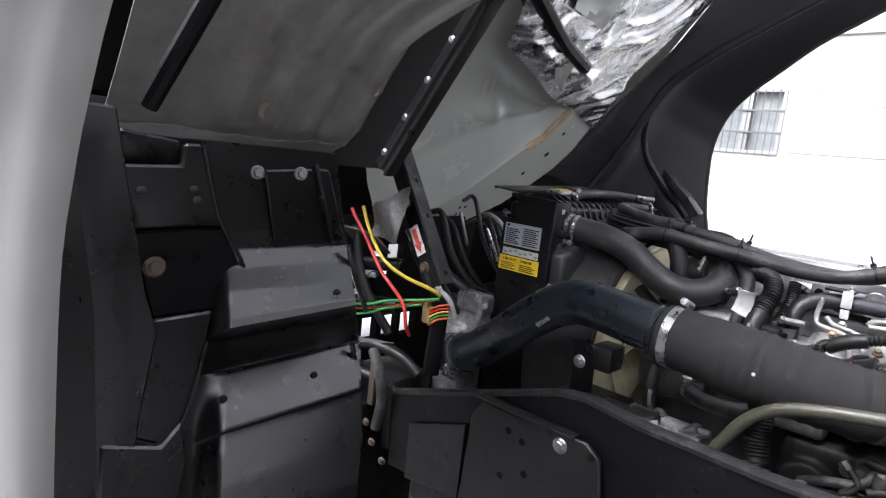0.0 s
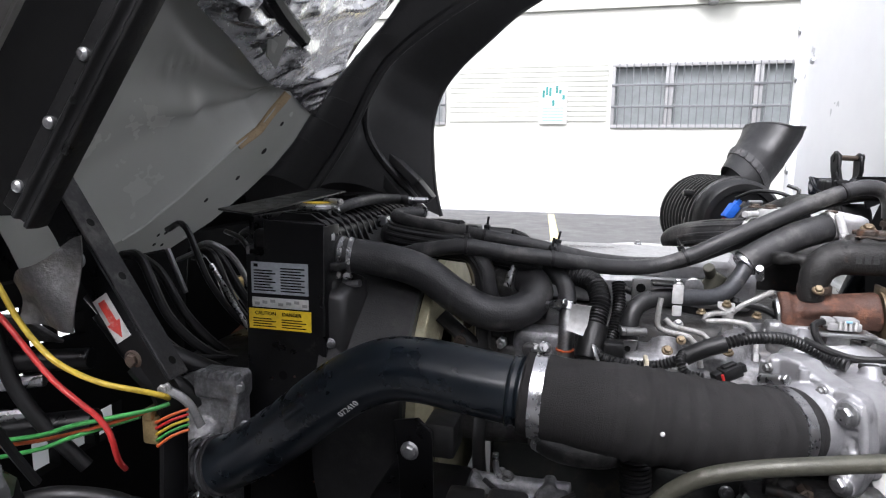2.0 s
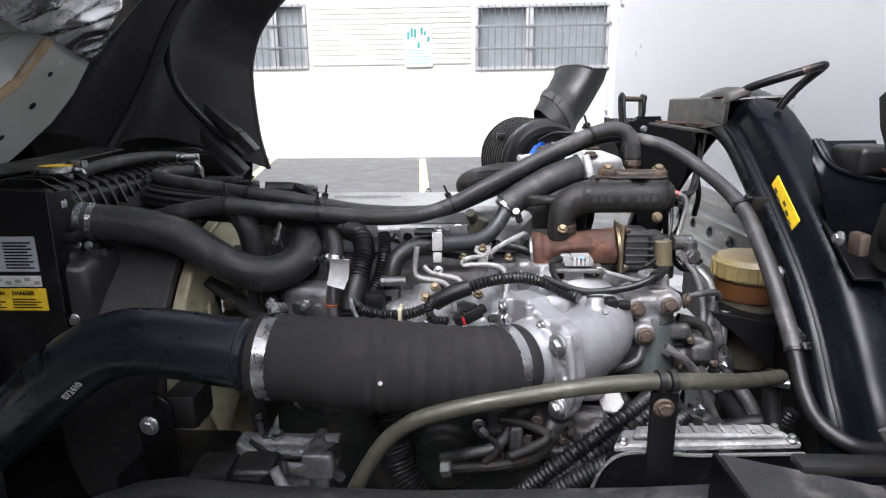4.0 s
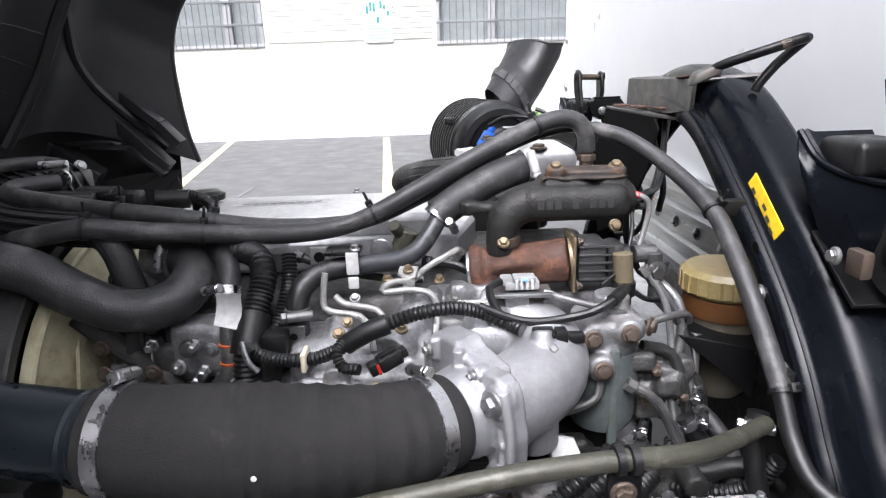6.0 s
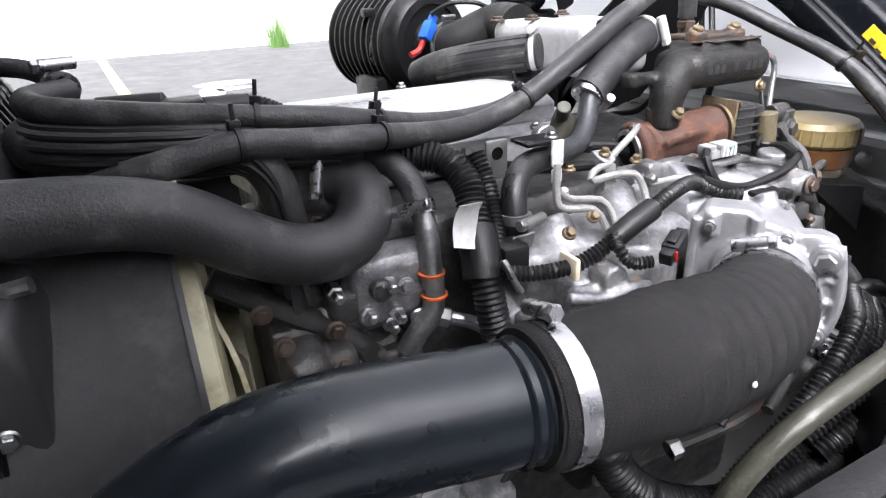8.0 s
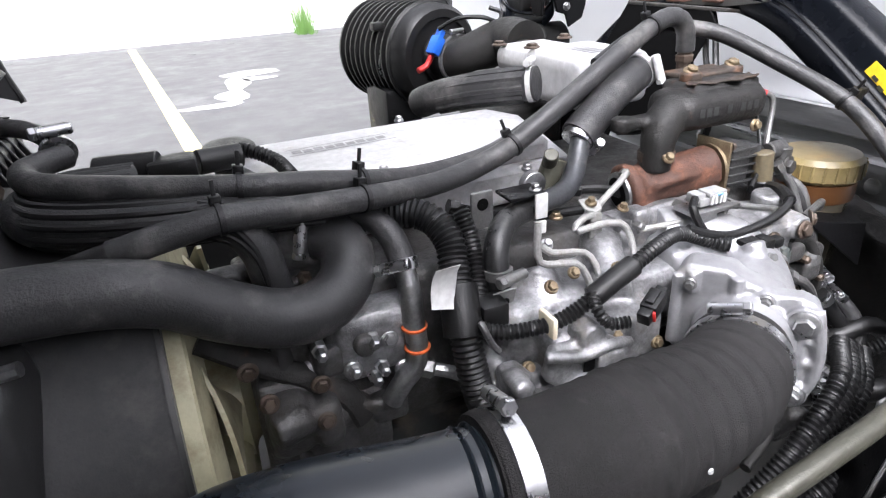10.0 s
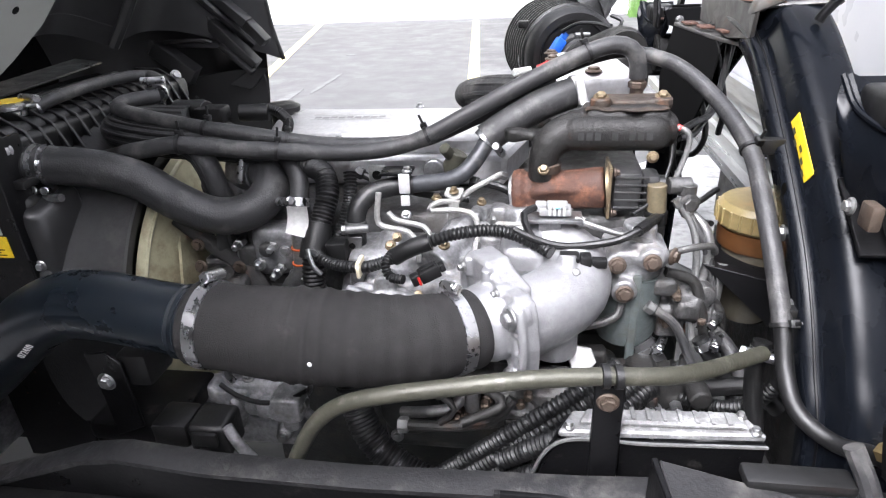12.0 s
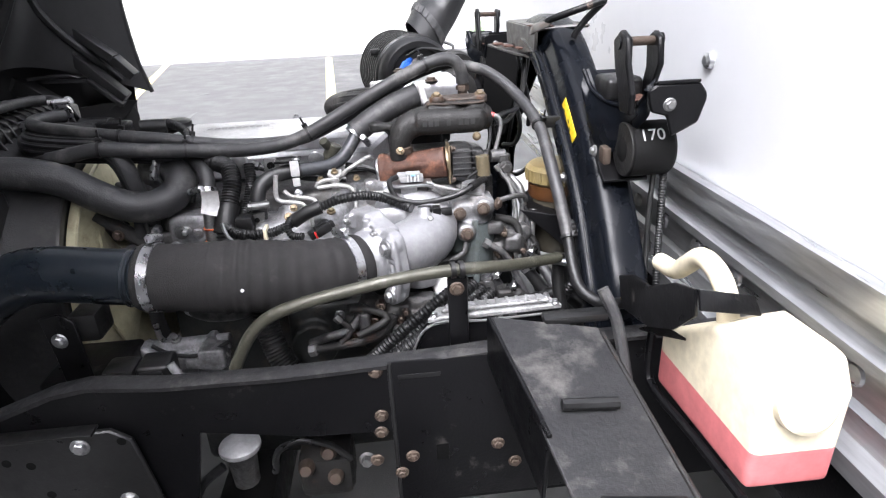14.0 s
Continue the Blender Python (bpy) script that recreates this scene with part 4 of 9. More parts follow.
# ---- radiator, shroud, fan ----
radi = thing("radiator", "black painted radiator with side plate, warning labels and ribbed top tank", "radiator", (-0.65, 0.87, 0.42))
part("core", box((-0.70, 0.665, 0.44), (-0.615, 1.07, 0.86), 0.003), black_paint, radi)
part("side_plate", sheet([V((-0.705, 0.655, 0.45)), V((-0.597, 0.655, 0.45)), V((-0.590, 0.655, 0.896)), V((-0.672, 0.655, 0.899)), V((-0.672, 0.655, 0.855)), V((-0.697, 0.655, 0.855))], (0, 1, 0), 0.004), black_paint, radi)
part("side_return", box((-0.594, 0.6555, 0.45), (-0.590, 0.70, 0.893), 0.001), black_paint, radi)
tank = part("top_tank", join(box((-0.70, 0.672, 0.85), (-0.60, 1.075, 0.885), 0.008, seg=3), box((-0.69, 0.69, 0.86), (-0.61, 1.06, 0.895), 0.012, seg=3)), black_plastic, radi)
for k in range(17):
    y = 0.70 + k * 0.0215
    part("tank_rib", sheet([V((-0.692, y, 0.888)), V((-0.67, y, 0.905)), V((-0.63, y, 0.904)), V((-0.603, y, 0.888)), V((-0.586, y, 0.850)), V((-0.61, y, 0.846)), V((-0.68, y, 0.87))], (0, 1, 0), 0.004), black_plastic, tank)
part("tank_lip", box((-0.612, 0.67, 0.836), (-0.578, 1.08, 0.846), 0.002), black_plastic, radi)
part("tank_seam", box((-0.708, 0.672, 0.852), (-0.703, 1.075, 0.862), 0.001), zinc, radi)
cap = part("filler_cap", join(turned((-0.652, 0.765, 0.897), (-0.652, 0.765, 1), [(0, 0.022), (0.006, 0.022), (0.009, 0.026), (0.013, 0.026), (0.016, 0.02)], 28), box((-0.682, 0.757, 0.905), (-0.622, 0.773, 0.911), 0.002)), steel, radi, "pressed steel filler cap")
part("cap_label", turned((-0.652, 0.765, 0.9135), (-0.652, 0.765, 1), [(0, 0.0195), (0.0006, 0.019)], 24), yellow_label, cap, "yellow warning disc")
part("neck", turned((-0.652, 0.765, 0.885), (-0.652, 0.765, 1), [(0, 0.018), (0.014, 0.018)], 20), black_plastic, radi)
part("top_cover", join(sheet([V((-0.715, 0.70, 0.899)), V((-0.735, 1.06, 0.911)), V((-0.80, 1.08, 0.914)), V((-0.78, 0.72, 0.902))], (0, 0, 1), 0.003), box((-0.72, 0.70, 0.875), (-0.712, 1.06, 0.898), 0.001)), black_paint, radi)
# outlet neck of the upper hose
part("hose_neck", turned((-0.626, 0.703, 0.853), (-0.55, 0.713, 0.85), [(0, 0.034), (0.01, 0.034), (0.02, 0.027), (0.035, 0.0245)], 24), black_plastic, radi)
bolts(radi, [((-0.595, 0.679, 0.878), (0.7, -0.7, 0)), ((-0.60, 0.655, 0.60), (0, -1, 0)), ((-0.61, 1.06, 0.89), (0.7, -0.5, 0.3))], zinc, 0.0085)
part("brass_plug", bolt_bm((-0.598, 0.885, 0.872), (0.8, -0.5, 0.2), 0.0095, 0.012), rusty_bolt, radi)
part("plug_tab", box((-0.61, 0.872, 0.872), (-0.588, 0.894, 0.886), 0.002), steel, radi)
for z in (0.70, 0.66):
    part("hole", turned((-0.650, 0.6545, z), (-0.65, 0, z), [(0, 0.0001), (0.0002, 0.006)], 12, cap=False), ink, radi)
# labels on the plate
lab = part("label", box((-0.690, 0.6535, 0.806), (-0.612, 0.6548, 0.846), 0), grey_label, radi, "silver label with small print")
text_bars(lab, (-0.690, 0.6532, 0.806), (1, 0, 0), (0, 0, 1), [(0.004, 0.034 - 0.004 * (k % 3), 0.0035 + 0.0036 * k, 0.0018) for k in range(8)] + [(0.041, 0.074 - 0.005 * (k % 2), 0.0035 + 0.0036 * k, 0.0018) for k in range(9)] + [(0.004, 0.010, 0.034, 0.004)], ink, n=(0, -1, 0))
part("label_strip", box((-0.690, 0.6535, 0.788), (-0.612, 0.6548, 0.801), 0.001), white_label, radi, "white strip with worn print")
text_bars(radi, (-0.690, 0.6532, 0.788), (1, 0, 0), (0, 0, 1), [(0.004 + 0.011 * k, 0.011 + 0.011 * k, 0.003 + 0.002 * (k % 3), 0.004) for k in range(7)], bar_grey, n=(0, -1, 0))
yl = part("caution_label", box((-0.695, 0.6535, 0.760), (-0.609, 0.6548, 0.786), 0), yellow_label, radi, "yellow caution label")
lettering(yl, "CAUTION", (-0.686, 0.6533, 0.7785), (1, 0, 0), (0, 0, 1), 0.0065, ink)
lettering(yl, "DANGER", (-0.648, 0.6533, 0.7785), (1, 0, 0), (0, 0, 1), 0.0065, ink)
text_bars(yl, (-0.695, 0.6532, 0.760), (1, 0, 0), (0, 0, 1), [(0.006, 0.038 - 0.006 * (k % 2), 0.003 + 0.0033 * k, 0.0014) for k in range(4)] + [(0.046, 0.08 - 0.006 * (k % 2), 0.003 + 0.0033 * k, 0.0014) for k in range(4)], ink, n=(0, -1, 0))

for k in range(7):
    part("plate_rust", turned((-0.67 + 0.012 * k, 0.6546, 0.56 + 0.035 * ((k * 3) % 5)), (-0.67 + 0.012 * k, 0, 0.56 + 0.035 * ((k * 3) % 5)), [(0, 0.0001), (0.0002, 0.0018)], 8, cap=False), rust, radi)
shroud = thing("fan_shroud", "dusty black plastic fan shroud behind the radiator", "shroud", (-0.55, 0.87, 0.6))
FC = V((0, 0.875, 0.625))
part("shroud_box", box((-0.612, 0.672, 0.47), (-0.585, 1.06, 0.826), 0.012, seg=3), black_plastic, shroud)
corner = part("shroud_corner", hull([V(p) for p in ((-0.604, 0.664, 0.48), (-0.604, 0.735, 0.48), (-0.575, 0.664, 0.48), (-0.569, 0.724, 0.48), (-0.604, 0.664, 0.812), (-0.604, 0.735, 0.832), (-0.568, 0.664, 0.775), (-0.572, 0.670, 0.806), (-0.556, 0.724, 0.785), (-0.560, 0.726, 0.822))], 0.008), dusty_plastic, shroud, "dusty black moulded corner of the shroud")
bolts(corner, [((-0.588, 0.6635, 0.745), (0.2, -1, 0)), ((-0.588, 0.6635, 0.62), (0.2, -1, 0))], zinc, 0.007)
part("side_flange", skin(lambda u, v: V((-0.572 + 0.012 * u, 0.715 + 0.02 * u - 0.02 * v, 0.80 - 0.30 * v)) + V((0.004 * math.sin(math.pi * u), 0, 0)), 8, 20, 0.003), arch_paint, shroud)
part("cone", turned((-0.60, FC.y, FC.z), (0, FC.y, FC.z), [(0, 0.245), (0.02, 0.24), (0.03, 0.234), (0.07, 0.231), (0.11, 0.229), (0.112, 0.222), (0.06, 0.222), (0.02, 0.225)], 72, cap=False), shroud_dust, shroud, "shroud ring, grey with dust")
part("ring_edge", turned((-0.492, FC.y, FC.z), (0, FC.y, FC.z), [(0, 0.232), (0.004, 0.232), (0.004, 0.222), (0, 0.222)], 72, cap=False), dusty_plastic, shroud)
part("inner_ring", turned((-0.575, FC.y, FC.z), (0, FC.y, FC.z), [(0, 0.2295), (0.002, 0.2305), (0.012, 0.2305), (0.014, 0.2295)], 72, cap=False), dusty_plastic, shroud)

fan = thing("cooling_fan", "cream plastic cooling fan with a ring", "fan", (-0.47, FC.y, FC.z))
part("fan_ring", turned((-0.49, FC.y, FC.z), (0, FC.y, FC.z), [(0, 0.212), (0.012, 0.212), (0.014, 0.209), (0.012, 0.204), (0.002, 0.204), (0, 0.212)], 72, cap=False), fan_plastic, fan)
part("fan_rim", turned((-0.486, FC.y, FC.z), (0, FC.y, FC.z), [(0, 0.206), (0.006, 0.201), (0.009, 0.183), (0.016, 0.150), (0.013, 0.149), (0.004, 0.183), (0, 0.206)], 72, cap=False), fan_plastic, fan)


def blade(a0):
    def fn(u, v):
        r = 0.055 + v * 0.105
        a = a0 + (u - 0.5) * (0.50 + 0.26 * v * v) + 0.2 * v
        x = -0.468 + (u - 0.5) * 0.026 * (1.3 - 0.6 * v) + 0.006 * math.sin(math.pi * u)
        return V((x, FC.y + r * math.cos(a), FC.z + r * math.sin(a)))
    return skin(fn, 10, 12, 0.004)


for k in range(8):
    part("blade", blade(k * math.pi / 4 + 0.05), fan_plastic, fan)
part("hub", turned((-0.50, FC.y, FC.z), (0, FC.y, FC.z), [(0, 0.06), (0.05, 0.062), (0.055, 0.05), (0.07, 0.035), (0.09, 0.03)], 32), fan_plastic, fan)
part("fan_clutch", turned((-0.43, FC.y, FC.z), (0, FC.y, FC.z), [(0, 0.075), (0.012, 0.08), (0.03, 0.078), (0.04, 0.05), (0.09, 0.03)], 32), alu_dark, fan)
part("drive_shaft", rod((-0.38, FC.y, FC.z), (-0.33, FC.y, FC.z), 0.026), alu_dark, fan)
# bracket with a bolt in front of the shroud
brk = thing("shroud_bracket", "black folded steel bracket with a zinc bolt at the shroud", "bracket", (-0.44, 0.56, 0.66))
part("plate", sheet([V((-0.468, 0.556, 0.705)), V((-0.44, 0.552, 0.712)), V((-0.425, 0.55, 0.70)), V((-0.422, 0.55, 0.62)), V((-0.46, 0.556, 0.60)), V((-0.462, 0.556, 0.65))], (0, 1, 0), 0.004), black_paint, brk)
part("fold", box((-0.436, 0.556, 0.668), (-0.402, 0.60, 0.706), 0.005), black_plastic, brk)
part("foot", box((-0.50, 0.56, 0.585), (-0.40, 0.66, 0.61), 0.006), black_paint, brk)
bolts(brk, [((-0.449, 0.553, 0.675), (0, -1, 0))], zinc, 0.010)

# upper radiator hose
rh = thing("radiator_hose", "thick black rubber upper radiator hose with dusty bends", "hose", (-0.48, 0.73, 0.8))
RH = [(-0.606, 0.709, 0.853), (-0.57, 0.717, 0.849), (-0.52, 0.722, 0.842), (-0.48, 0.727, 0.828), (-0.445, 0.731, 0.803), (-0.41, 0.735, 0.784), (-0.378, 0.742, 0.779), (-0.352, 0.758, 0.787), (-0.343, 0.778, 0.803), (-0.352, 0.795, 0.815), (-0.372, 0.806, 0.817)]
part("hose", tube(RH, 0.0225, 26), rubber, rh)
clamp(rh, (-0.592, 0.712, 0.8515), (0.97, 0.2, -0.1), 0.0228, 0.006, screw=(0, -0.3, -1))
clamp(rh, (-0.580, 0.7147, 0.8502), (0.97, 0.2, -0.1), 0.0228, 0.006, screw=(0, -0.3, -1))
clamp(rh, (-0.366, 0.803, 0.8165), (0.9, -0.5, -0.1), 0.0228, 0.008, screw=(0, -1, 0.2))
part("clip_end", tube([(-0.60, 0.715, 0.822), (-0.585, 0.70, 0.815), (-0.56, 0.695, 0.818)], 0.005, 8), zinc, rh)

# charge air pipe and hose
cp = thing("charge_air_pipe", "dark blue-black painted steel charge air pipe", "pipe", (-0.5, 0.57, 0.7))
CP = [(-0.735, 0.60, 0.590), (-0.70, 0.594, 0.603), (-0.65, 0.584, 0.634), (-0.60, 0.576, 0.672), (-0.555, 0.571, 0.710), (-0.515, 0.568, 0.739), (-0.475, 0.566, 0.757), (-0.44, 0.564, 0.760), (-0.40, 0.561, 0.757), (-0.36, 0.557, 0.753), (-0.31, 0.553, 0.750)]
part("pipe", tube(CP, 0.0335, 36), pipe_paint, cp)
for s in (-0.338, -0.346):
    part("bead", turned((s, 0.5553, 0.7517), (s + 1, 0.475, 0.69), [(0, 0.0335), (0.002, 0.0355), (0.004, 0.0335)], 36, cap=False), pipe_paint, cp)
u, n = V((0.025, -0.0045, 0.0215)).normalized(), V((0.2, -0.88, -0.4)).normalized()
lettering(cp, "072410", V((-0.522, 0.5405, 0.7125)) - n.cross(u) * 0.0035 + n * 0.0016, u, n.cross(u), 0.0095, white_label, "stencil")
clamp(cp, (-0.726, 0.598, 0.593), (0.92, -0.15, 0.35), 0.0375, 0.007, screw=(0, -0.5, -1))
clamp(cp, (-0.709, 0.5955, 0.5995), (0.92, -0.15, 0.35), 0.0375, 0.007, screw=(0.2, -0.9, -0.6))
part("end_boot", tube([(-0.745, 0.602, 0.587), (-0.722, 0.5975, 0.5945), (-0.700, 0.594, 0.603)], 0.0365, 28), rubber, cp)

ch = thing("charge_air_hose", "black fabric-reinforced charge air hose with banded bulges", "hose", (-0.2, 0.56, 0.74))
CH = [(-0.334, 0.5553, 0.7515, 0.0385), (-0.328, 0.555, 0.751, 0.0405), (-0.30, 0.553, 0.749, 0.0405), (-0.26, 0.552, 0.746, 0.0425), (-0.22, 0.555, 0.742, 0.0435), (-0.175, 0.561, 0.7365, 0.0425), (-0.14, 0.570, 0.732, 0.0405), (-0.11, 0.583, 0.7285, 0.0395), (-0.088, 0.598, 0.726, 0.0395), (-0.080, 0.604, 0.7255, 0.038)]
hose_line = smooth_line(CH, 0.0014)
for q in hose_line:
    b = 0.0
    for c0, wd, am in ((-0.235, 0.004, 0.002), (-0.222, 0.003, 0.0016), (-0.21, 0.004, 0.002), (-0.193, 0.004, 0.0012), (-0.178, 0.005, 0.0016), (-0.16, 0.004, 0.001), (-0.145, 0.005, 0.0014), (-0.125, 0.005, 0.0013), (-0.112, 0.004, 0.001), (-0.25, 0.003, 0.0008), (-0.29, 0.01, -0.0008)):
        b += am * math.exp(-((q[0] - c0) / wd) ** 2)
    b += 0.00009 * math.sin(q[0] * 1300 + 2 * math.sin(q[0] * 90))
    q[3] += b
part("hose", tube(hose_line, 0.04, 40, sharp=True), hose_fabric, ch)
for p in ((-0.2835, 0.5185, 0.7535), (-0.2085, 0.5125, 0.745)):
    part("speck", turned(V(p) + V((0, -0.0035, 0)), V(p) + V((0, -1, 0.2)), [(0, 0.0022), (0.0008, 0.0015)], 8), white_label, ch)
clamp(ch, (-0.3175, 0.5542, 0.7502), (1, -0.06, -0.05), 0.0407, 0.012, screw=(0, 0.35, 1))
clamp(ch, (-0.0975, 0.591, 0.727), (0.8, 0.55, -0.1), 0.0398, 0.012, screw=(-0.2, 0.2, 1))

# ---- engine ----
eng = thing("engine", "inline diesel engine with silver rocker cover and dusty aluminium castings", "engine", (-0.15, 0.95, 0.3))
part("block", box((-0.40, 0.76, 0.28), (0.16, 1.10, 0.62), 0.02), engine_block, eng)
cast("cylinder_head", [box((-0.41, 0.775, 0.60), (0.13, 1.06, 0.772), 0.012)] + [box((-0.38 + 0.12 * k, 0.755, 0.63), (-0.33 + 0.12 * k, 0.785, 0.755), 0.01) for k in range(4)], alu_dark, eng, 0.006)
cover = part("rocker_cover", join(sheet([V((-0.405, 0.86, 0.775)), V((-0.425, 0.95, 0.775)), V((-0.40, 1.045, 0.775)), V((-0.06, 1.045, 0.775)), V((-0.03, 0.97, 0.775)), V((-0.06, 0.86, 0.775))], (0, 0, 1), 0.040, 0.006), sheet([V((-0.385, 0.875, 0.81)), V((-0.408, 0.955, 0.81)), V((-0.385, 1.03, 0.81)), V((-0.08, 1.03, 0.81)), V((-0.06, 0.97, 0.81)), V((-0.085, 0.872, 0.81))], (0, 0, 1), 0.030, 0.008)), cover_alu, eng, "cast silver rocker cover")
text_bars(cover, (-0.345, 0.95, 0.8402), (1, 0.05, 0), (-0.05, 1, 0), [(0.012 * k, 0.010 + 0.012 * k, 0.012 - 0.002 * (k % 2), 0.011) for k in range(9)] + [(-0.005, 0.115, 0.004, 0.002), (-0.005, 0.115, 0.028, 0.002)], bar_grey, "worn_plate")
bolts(eng, [((-0.278, 0.863, 0.838), (0, 0, 1)), ((-0.39, 0.90, 0.815), (0, 0, 1)), ((-0.12, 0.862, 0.812), (0, 0, 1)), ((-0.2, 1.035, 0.84), (0, 0, 1))], zinc, 0.006)
part("boss", box((-0.295, 0.85, 0.80), (-0.262, 0.876, 0.8375), 0.004), cover_alu, eng)
part("oil_cap", turned((-0.407, 0.995, 0.83), (-0.407, 0.995, 1), [(0, 0.018), (0.012, 0.018), (0.014, 0.027), (0.022, 0.028), (0.026, 0.022), (0.0265, 0.012)], 14), black_plastic, eng, "black oil filler cap")
part("oil_neck", turned((-0.407, 0.995, 0.78), (-0.407, 0.995, 1), [(0, 0.022), (0.05, 0.018)], 20), alu_dark, eng)

# thermostat housing and water pump side
th = thing("thermostat_housing", "aluminium thermostat housing with flange bolts", "housing", (-0.37, 0.8, 0.75))
cast("housing", [rod((-0.365, 0.803, 0.816), (-0.40, 0.82, 0.812), 0.027), box((-0.42, 0.80, 0.74), (-0.35, 0.86, 0.82), 0.012), rod((-0.34, 0.76, 0.735), (-0.30, 0.80, 0.735), 0.022), box((-0.37, 0.745, 0.695), (-0.29, 0.79, 0.76), 0.012), box((-0.40, 0.75, 0.69), (-0.33, 0.78, 0.725), 0.01)], alu, th, 0.0035)
bolts(th, [((-0.324, 0.745, 0.731), (0, -1, 0.2)), ((-0.359, 0.741, 0.713), (0, -1, 0.2)), ((-0.375, 0.80, 0.838), (0, -0.5, 1)), ((-0.40, 0.80, 0.83), (0, -0.5, 1)), ((-0.315, 0.742, 0.70), (0, -1, 0))], zinc, 0.008)
arm = thing("adjuster_arm", "dark rusty belt adjuster arm", "bracket", (-0.41, 0.75, 0.73))
part("arm", tube([(-0.47, 0.765, 0.765), (-0.43, 0.758, 0.735), (-0.387, 0.752, 0.705), (-0.365, 0.745, 0.685), (-0.355, 0.74, 0.66)], 0.011, 10, flat=0.6), cast_iron, arm)
bolts(arm, [((-0.387, 0.742, 0.708), (0, -1, 0)), ((-0.44, 0.748, 0.735), (0, -1, 0))], rusty_bolt, 0.0085)
alt = thing("alternator", "dusty aluminium alternator with belt pulley", "alternator", (-0.4, 0.75, 0.62))
cast("alternator_body", [rod((-0.44, 0.80, 0.64), (-0.33, 0.80, 0.64), 0.06), box((-0.435, 0.73, 0.65), (-0.40, 0.80, 0.71), 0.008), rod((-0.432, 0.722, 0.691), (-0.405, 0.73, 0.691), 0.016), box((-0.40, 0.72, 0.655), (-0.375, 0.78, 0.70), 0.008)], alu_dark, alt, 0.004)
part("pulley", turned((-0.415, 0.79, 0.64), (0, 0.79, 0.64), [(0, 0.03), (0.001, 0.045), (0.006, 0.038), (0.010, 0.045), (0.015, 0.038), (0.02, 0.045), (0.022, 0.03)], 32), steel, alt)
part("belt", tube([(-0.408, 0.76, 0.67), (-0.408, 0.73, 0.60), (-0.408, 0.78, 0.50), (-0.408, 0.88, 0.47)], 0.011, 8, flat=0.4), belt, alt)
bolts(alt, [((-0.418, 0.721, 0.691), (0, -1, 0)), ((-0.39, 0.72, 0.688), (0, -1, 0.3)), ((-0.43, 0.728, 0.715), (0, -1, 0.3))], rusty_bolt, 0.008)
pu = thing("idler_pulley", "grey belt idler pulley", "pulley", (-0.44, 0.82, 0.72))
part("wheel", turned((-0.42, 0.80, 0.735), (0, 0.80, 0.735), [(0, 0.02), (0.001, 0.042), (0.02, 0.042), (0.022, 0.02)], 32), alu_dark, pu)
part("idler_belt", tube([(-0.408, 0.762, 0.75), (-0.408, 0.757, 0.72), (-0.408, 0.758, 0.64), (-0.408, 0.755, 0.60)], 0.011, 8, flat=0.35), belt, pu)

# intake manifold, injector lines
im = thing("intake_manifold", "sand-cast aluminium intake manifold with ribs", "manifold", (-0.15, 0.72, 0.72))
cast("manifold", [box((-0.235, 0.70, 0.69), (0.06, 0.775, 0.752), 0.014), box((-0.21, 0.67, 0.665), (-0.09, 0.72, 0.735), 0.012), rod((-0.183, 0.72, 0.735), (-0.183, 0.745, 0.757), 0.02), rod((-0.13, 0.70, 0.74), (-0.10, 0.76, 0.765), 0.02), box((-0.10, 0.745, 0.745), (-0.06, 0.785, 0.772), 0.006), box((-0.23, 0.66, 0.64), (-0.15, 0.69, 0.69), 0.008), rod((-0.19, 0.655, 0.69), (-0.19, 0.69, 0.69), 0.016), rod((-0.235, 0.68, 0.66), (-0.235, 0.74, 0.70), 0.016)], alu, im, 0.0032)
for k in range(6):
    x = -0.205 + 0.02 * k
    part("rib", sheet([V((x, 0.668, 0.668)), V((x, 0.71, 0.742)), V((x, 0.735, 0.75)), V((x, 0.735, 0.69))], (1, 0, 0), 0.004), alu, im)
bolts(im, [((-0.183, 0.715, 0.757), (0, -0.7, 0.7)), ((-0.19, 0.653, 0.69), (0, -1, 0)), ((-0.22, 0.69, 0.70), (0, -0.8, 0.6)), ((-0.12, 0.705, 0.764), (0, -0.4, 1)), ((-0.145, 0.672, 0.72), (0, -0.8, 0.6)), ((-0.075, 0.765, 0.774), (0, 0, 1)), ((-0.138, 0.778, 0.79), (0, 0, 1)), ((-0.10, 0.67, 0.70), (0, -1, 0.3)), ((-0.179, 0.666, 0.737), (0, -1, 0.4))], bolt_yellow, 0.0065)
cast("port_flange", [sheet([V((x, 0.662, z)) for x, z in ((-0.215, 0.735), (-0.16, 0.73), (-0.142, 0.718), (-0.148, 0.695), (-0.205, 0.69), (-0.222, 0.705))], (0, 1, 0), 0.012, 0.004), rod((-0.179, 0.656, 0.737), (-0.179, 0.68, 0.737), 0.012), tube([(-0.222, 0.662, 0.73), (-0.19, 0.655, 0.725), (-0.16, 0.655, 0.728), (-0.14, 0.66, 0.72)], 0.005, 8)], alu, im, 0.002, smooth_n=2)
part("port", sheet([V((x, 0.6595, z)) for x, z in ((-0.186, 0.716), (-0.162, 0.721), (-0.154, 0.717), (-0.157, 0.702), (-0.187, 0.700))], (0, -1, 0), 0.0006, 0), ink, im, "dark open port")
fr = thing("fuel_line", "bent zinc-plated fuel injection line with clips", "pipe", (-0.13, 0.76, 0.78), group="fuel lines")
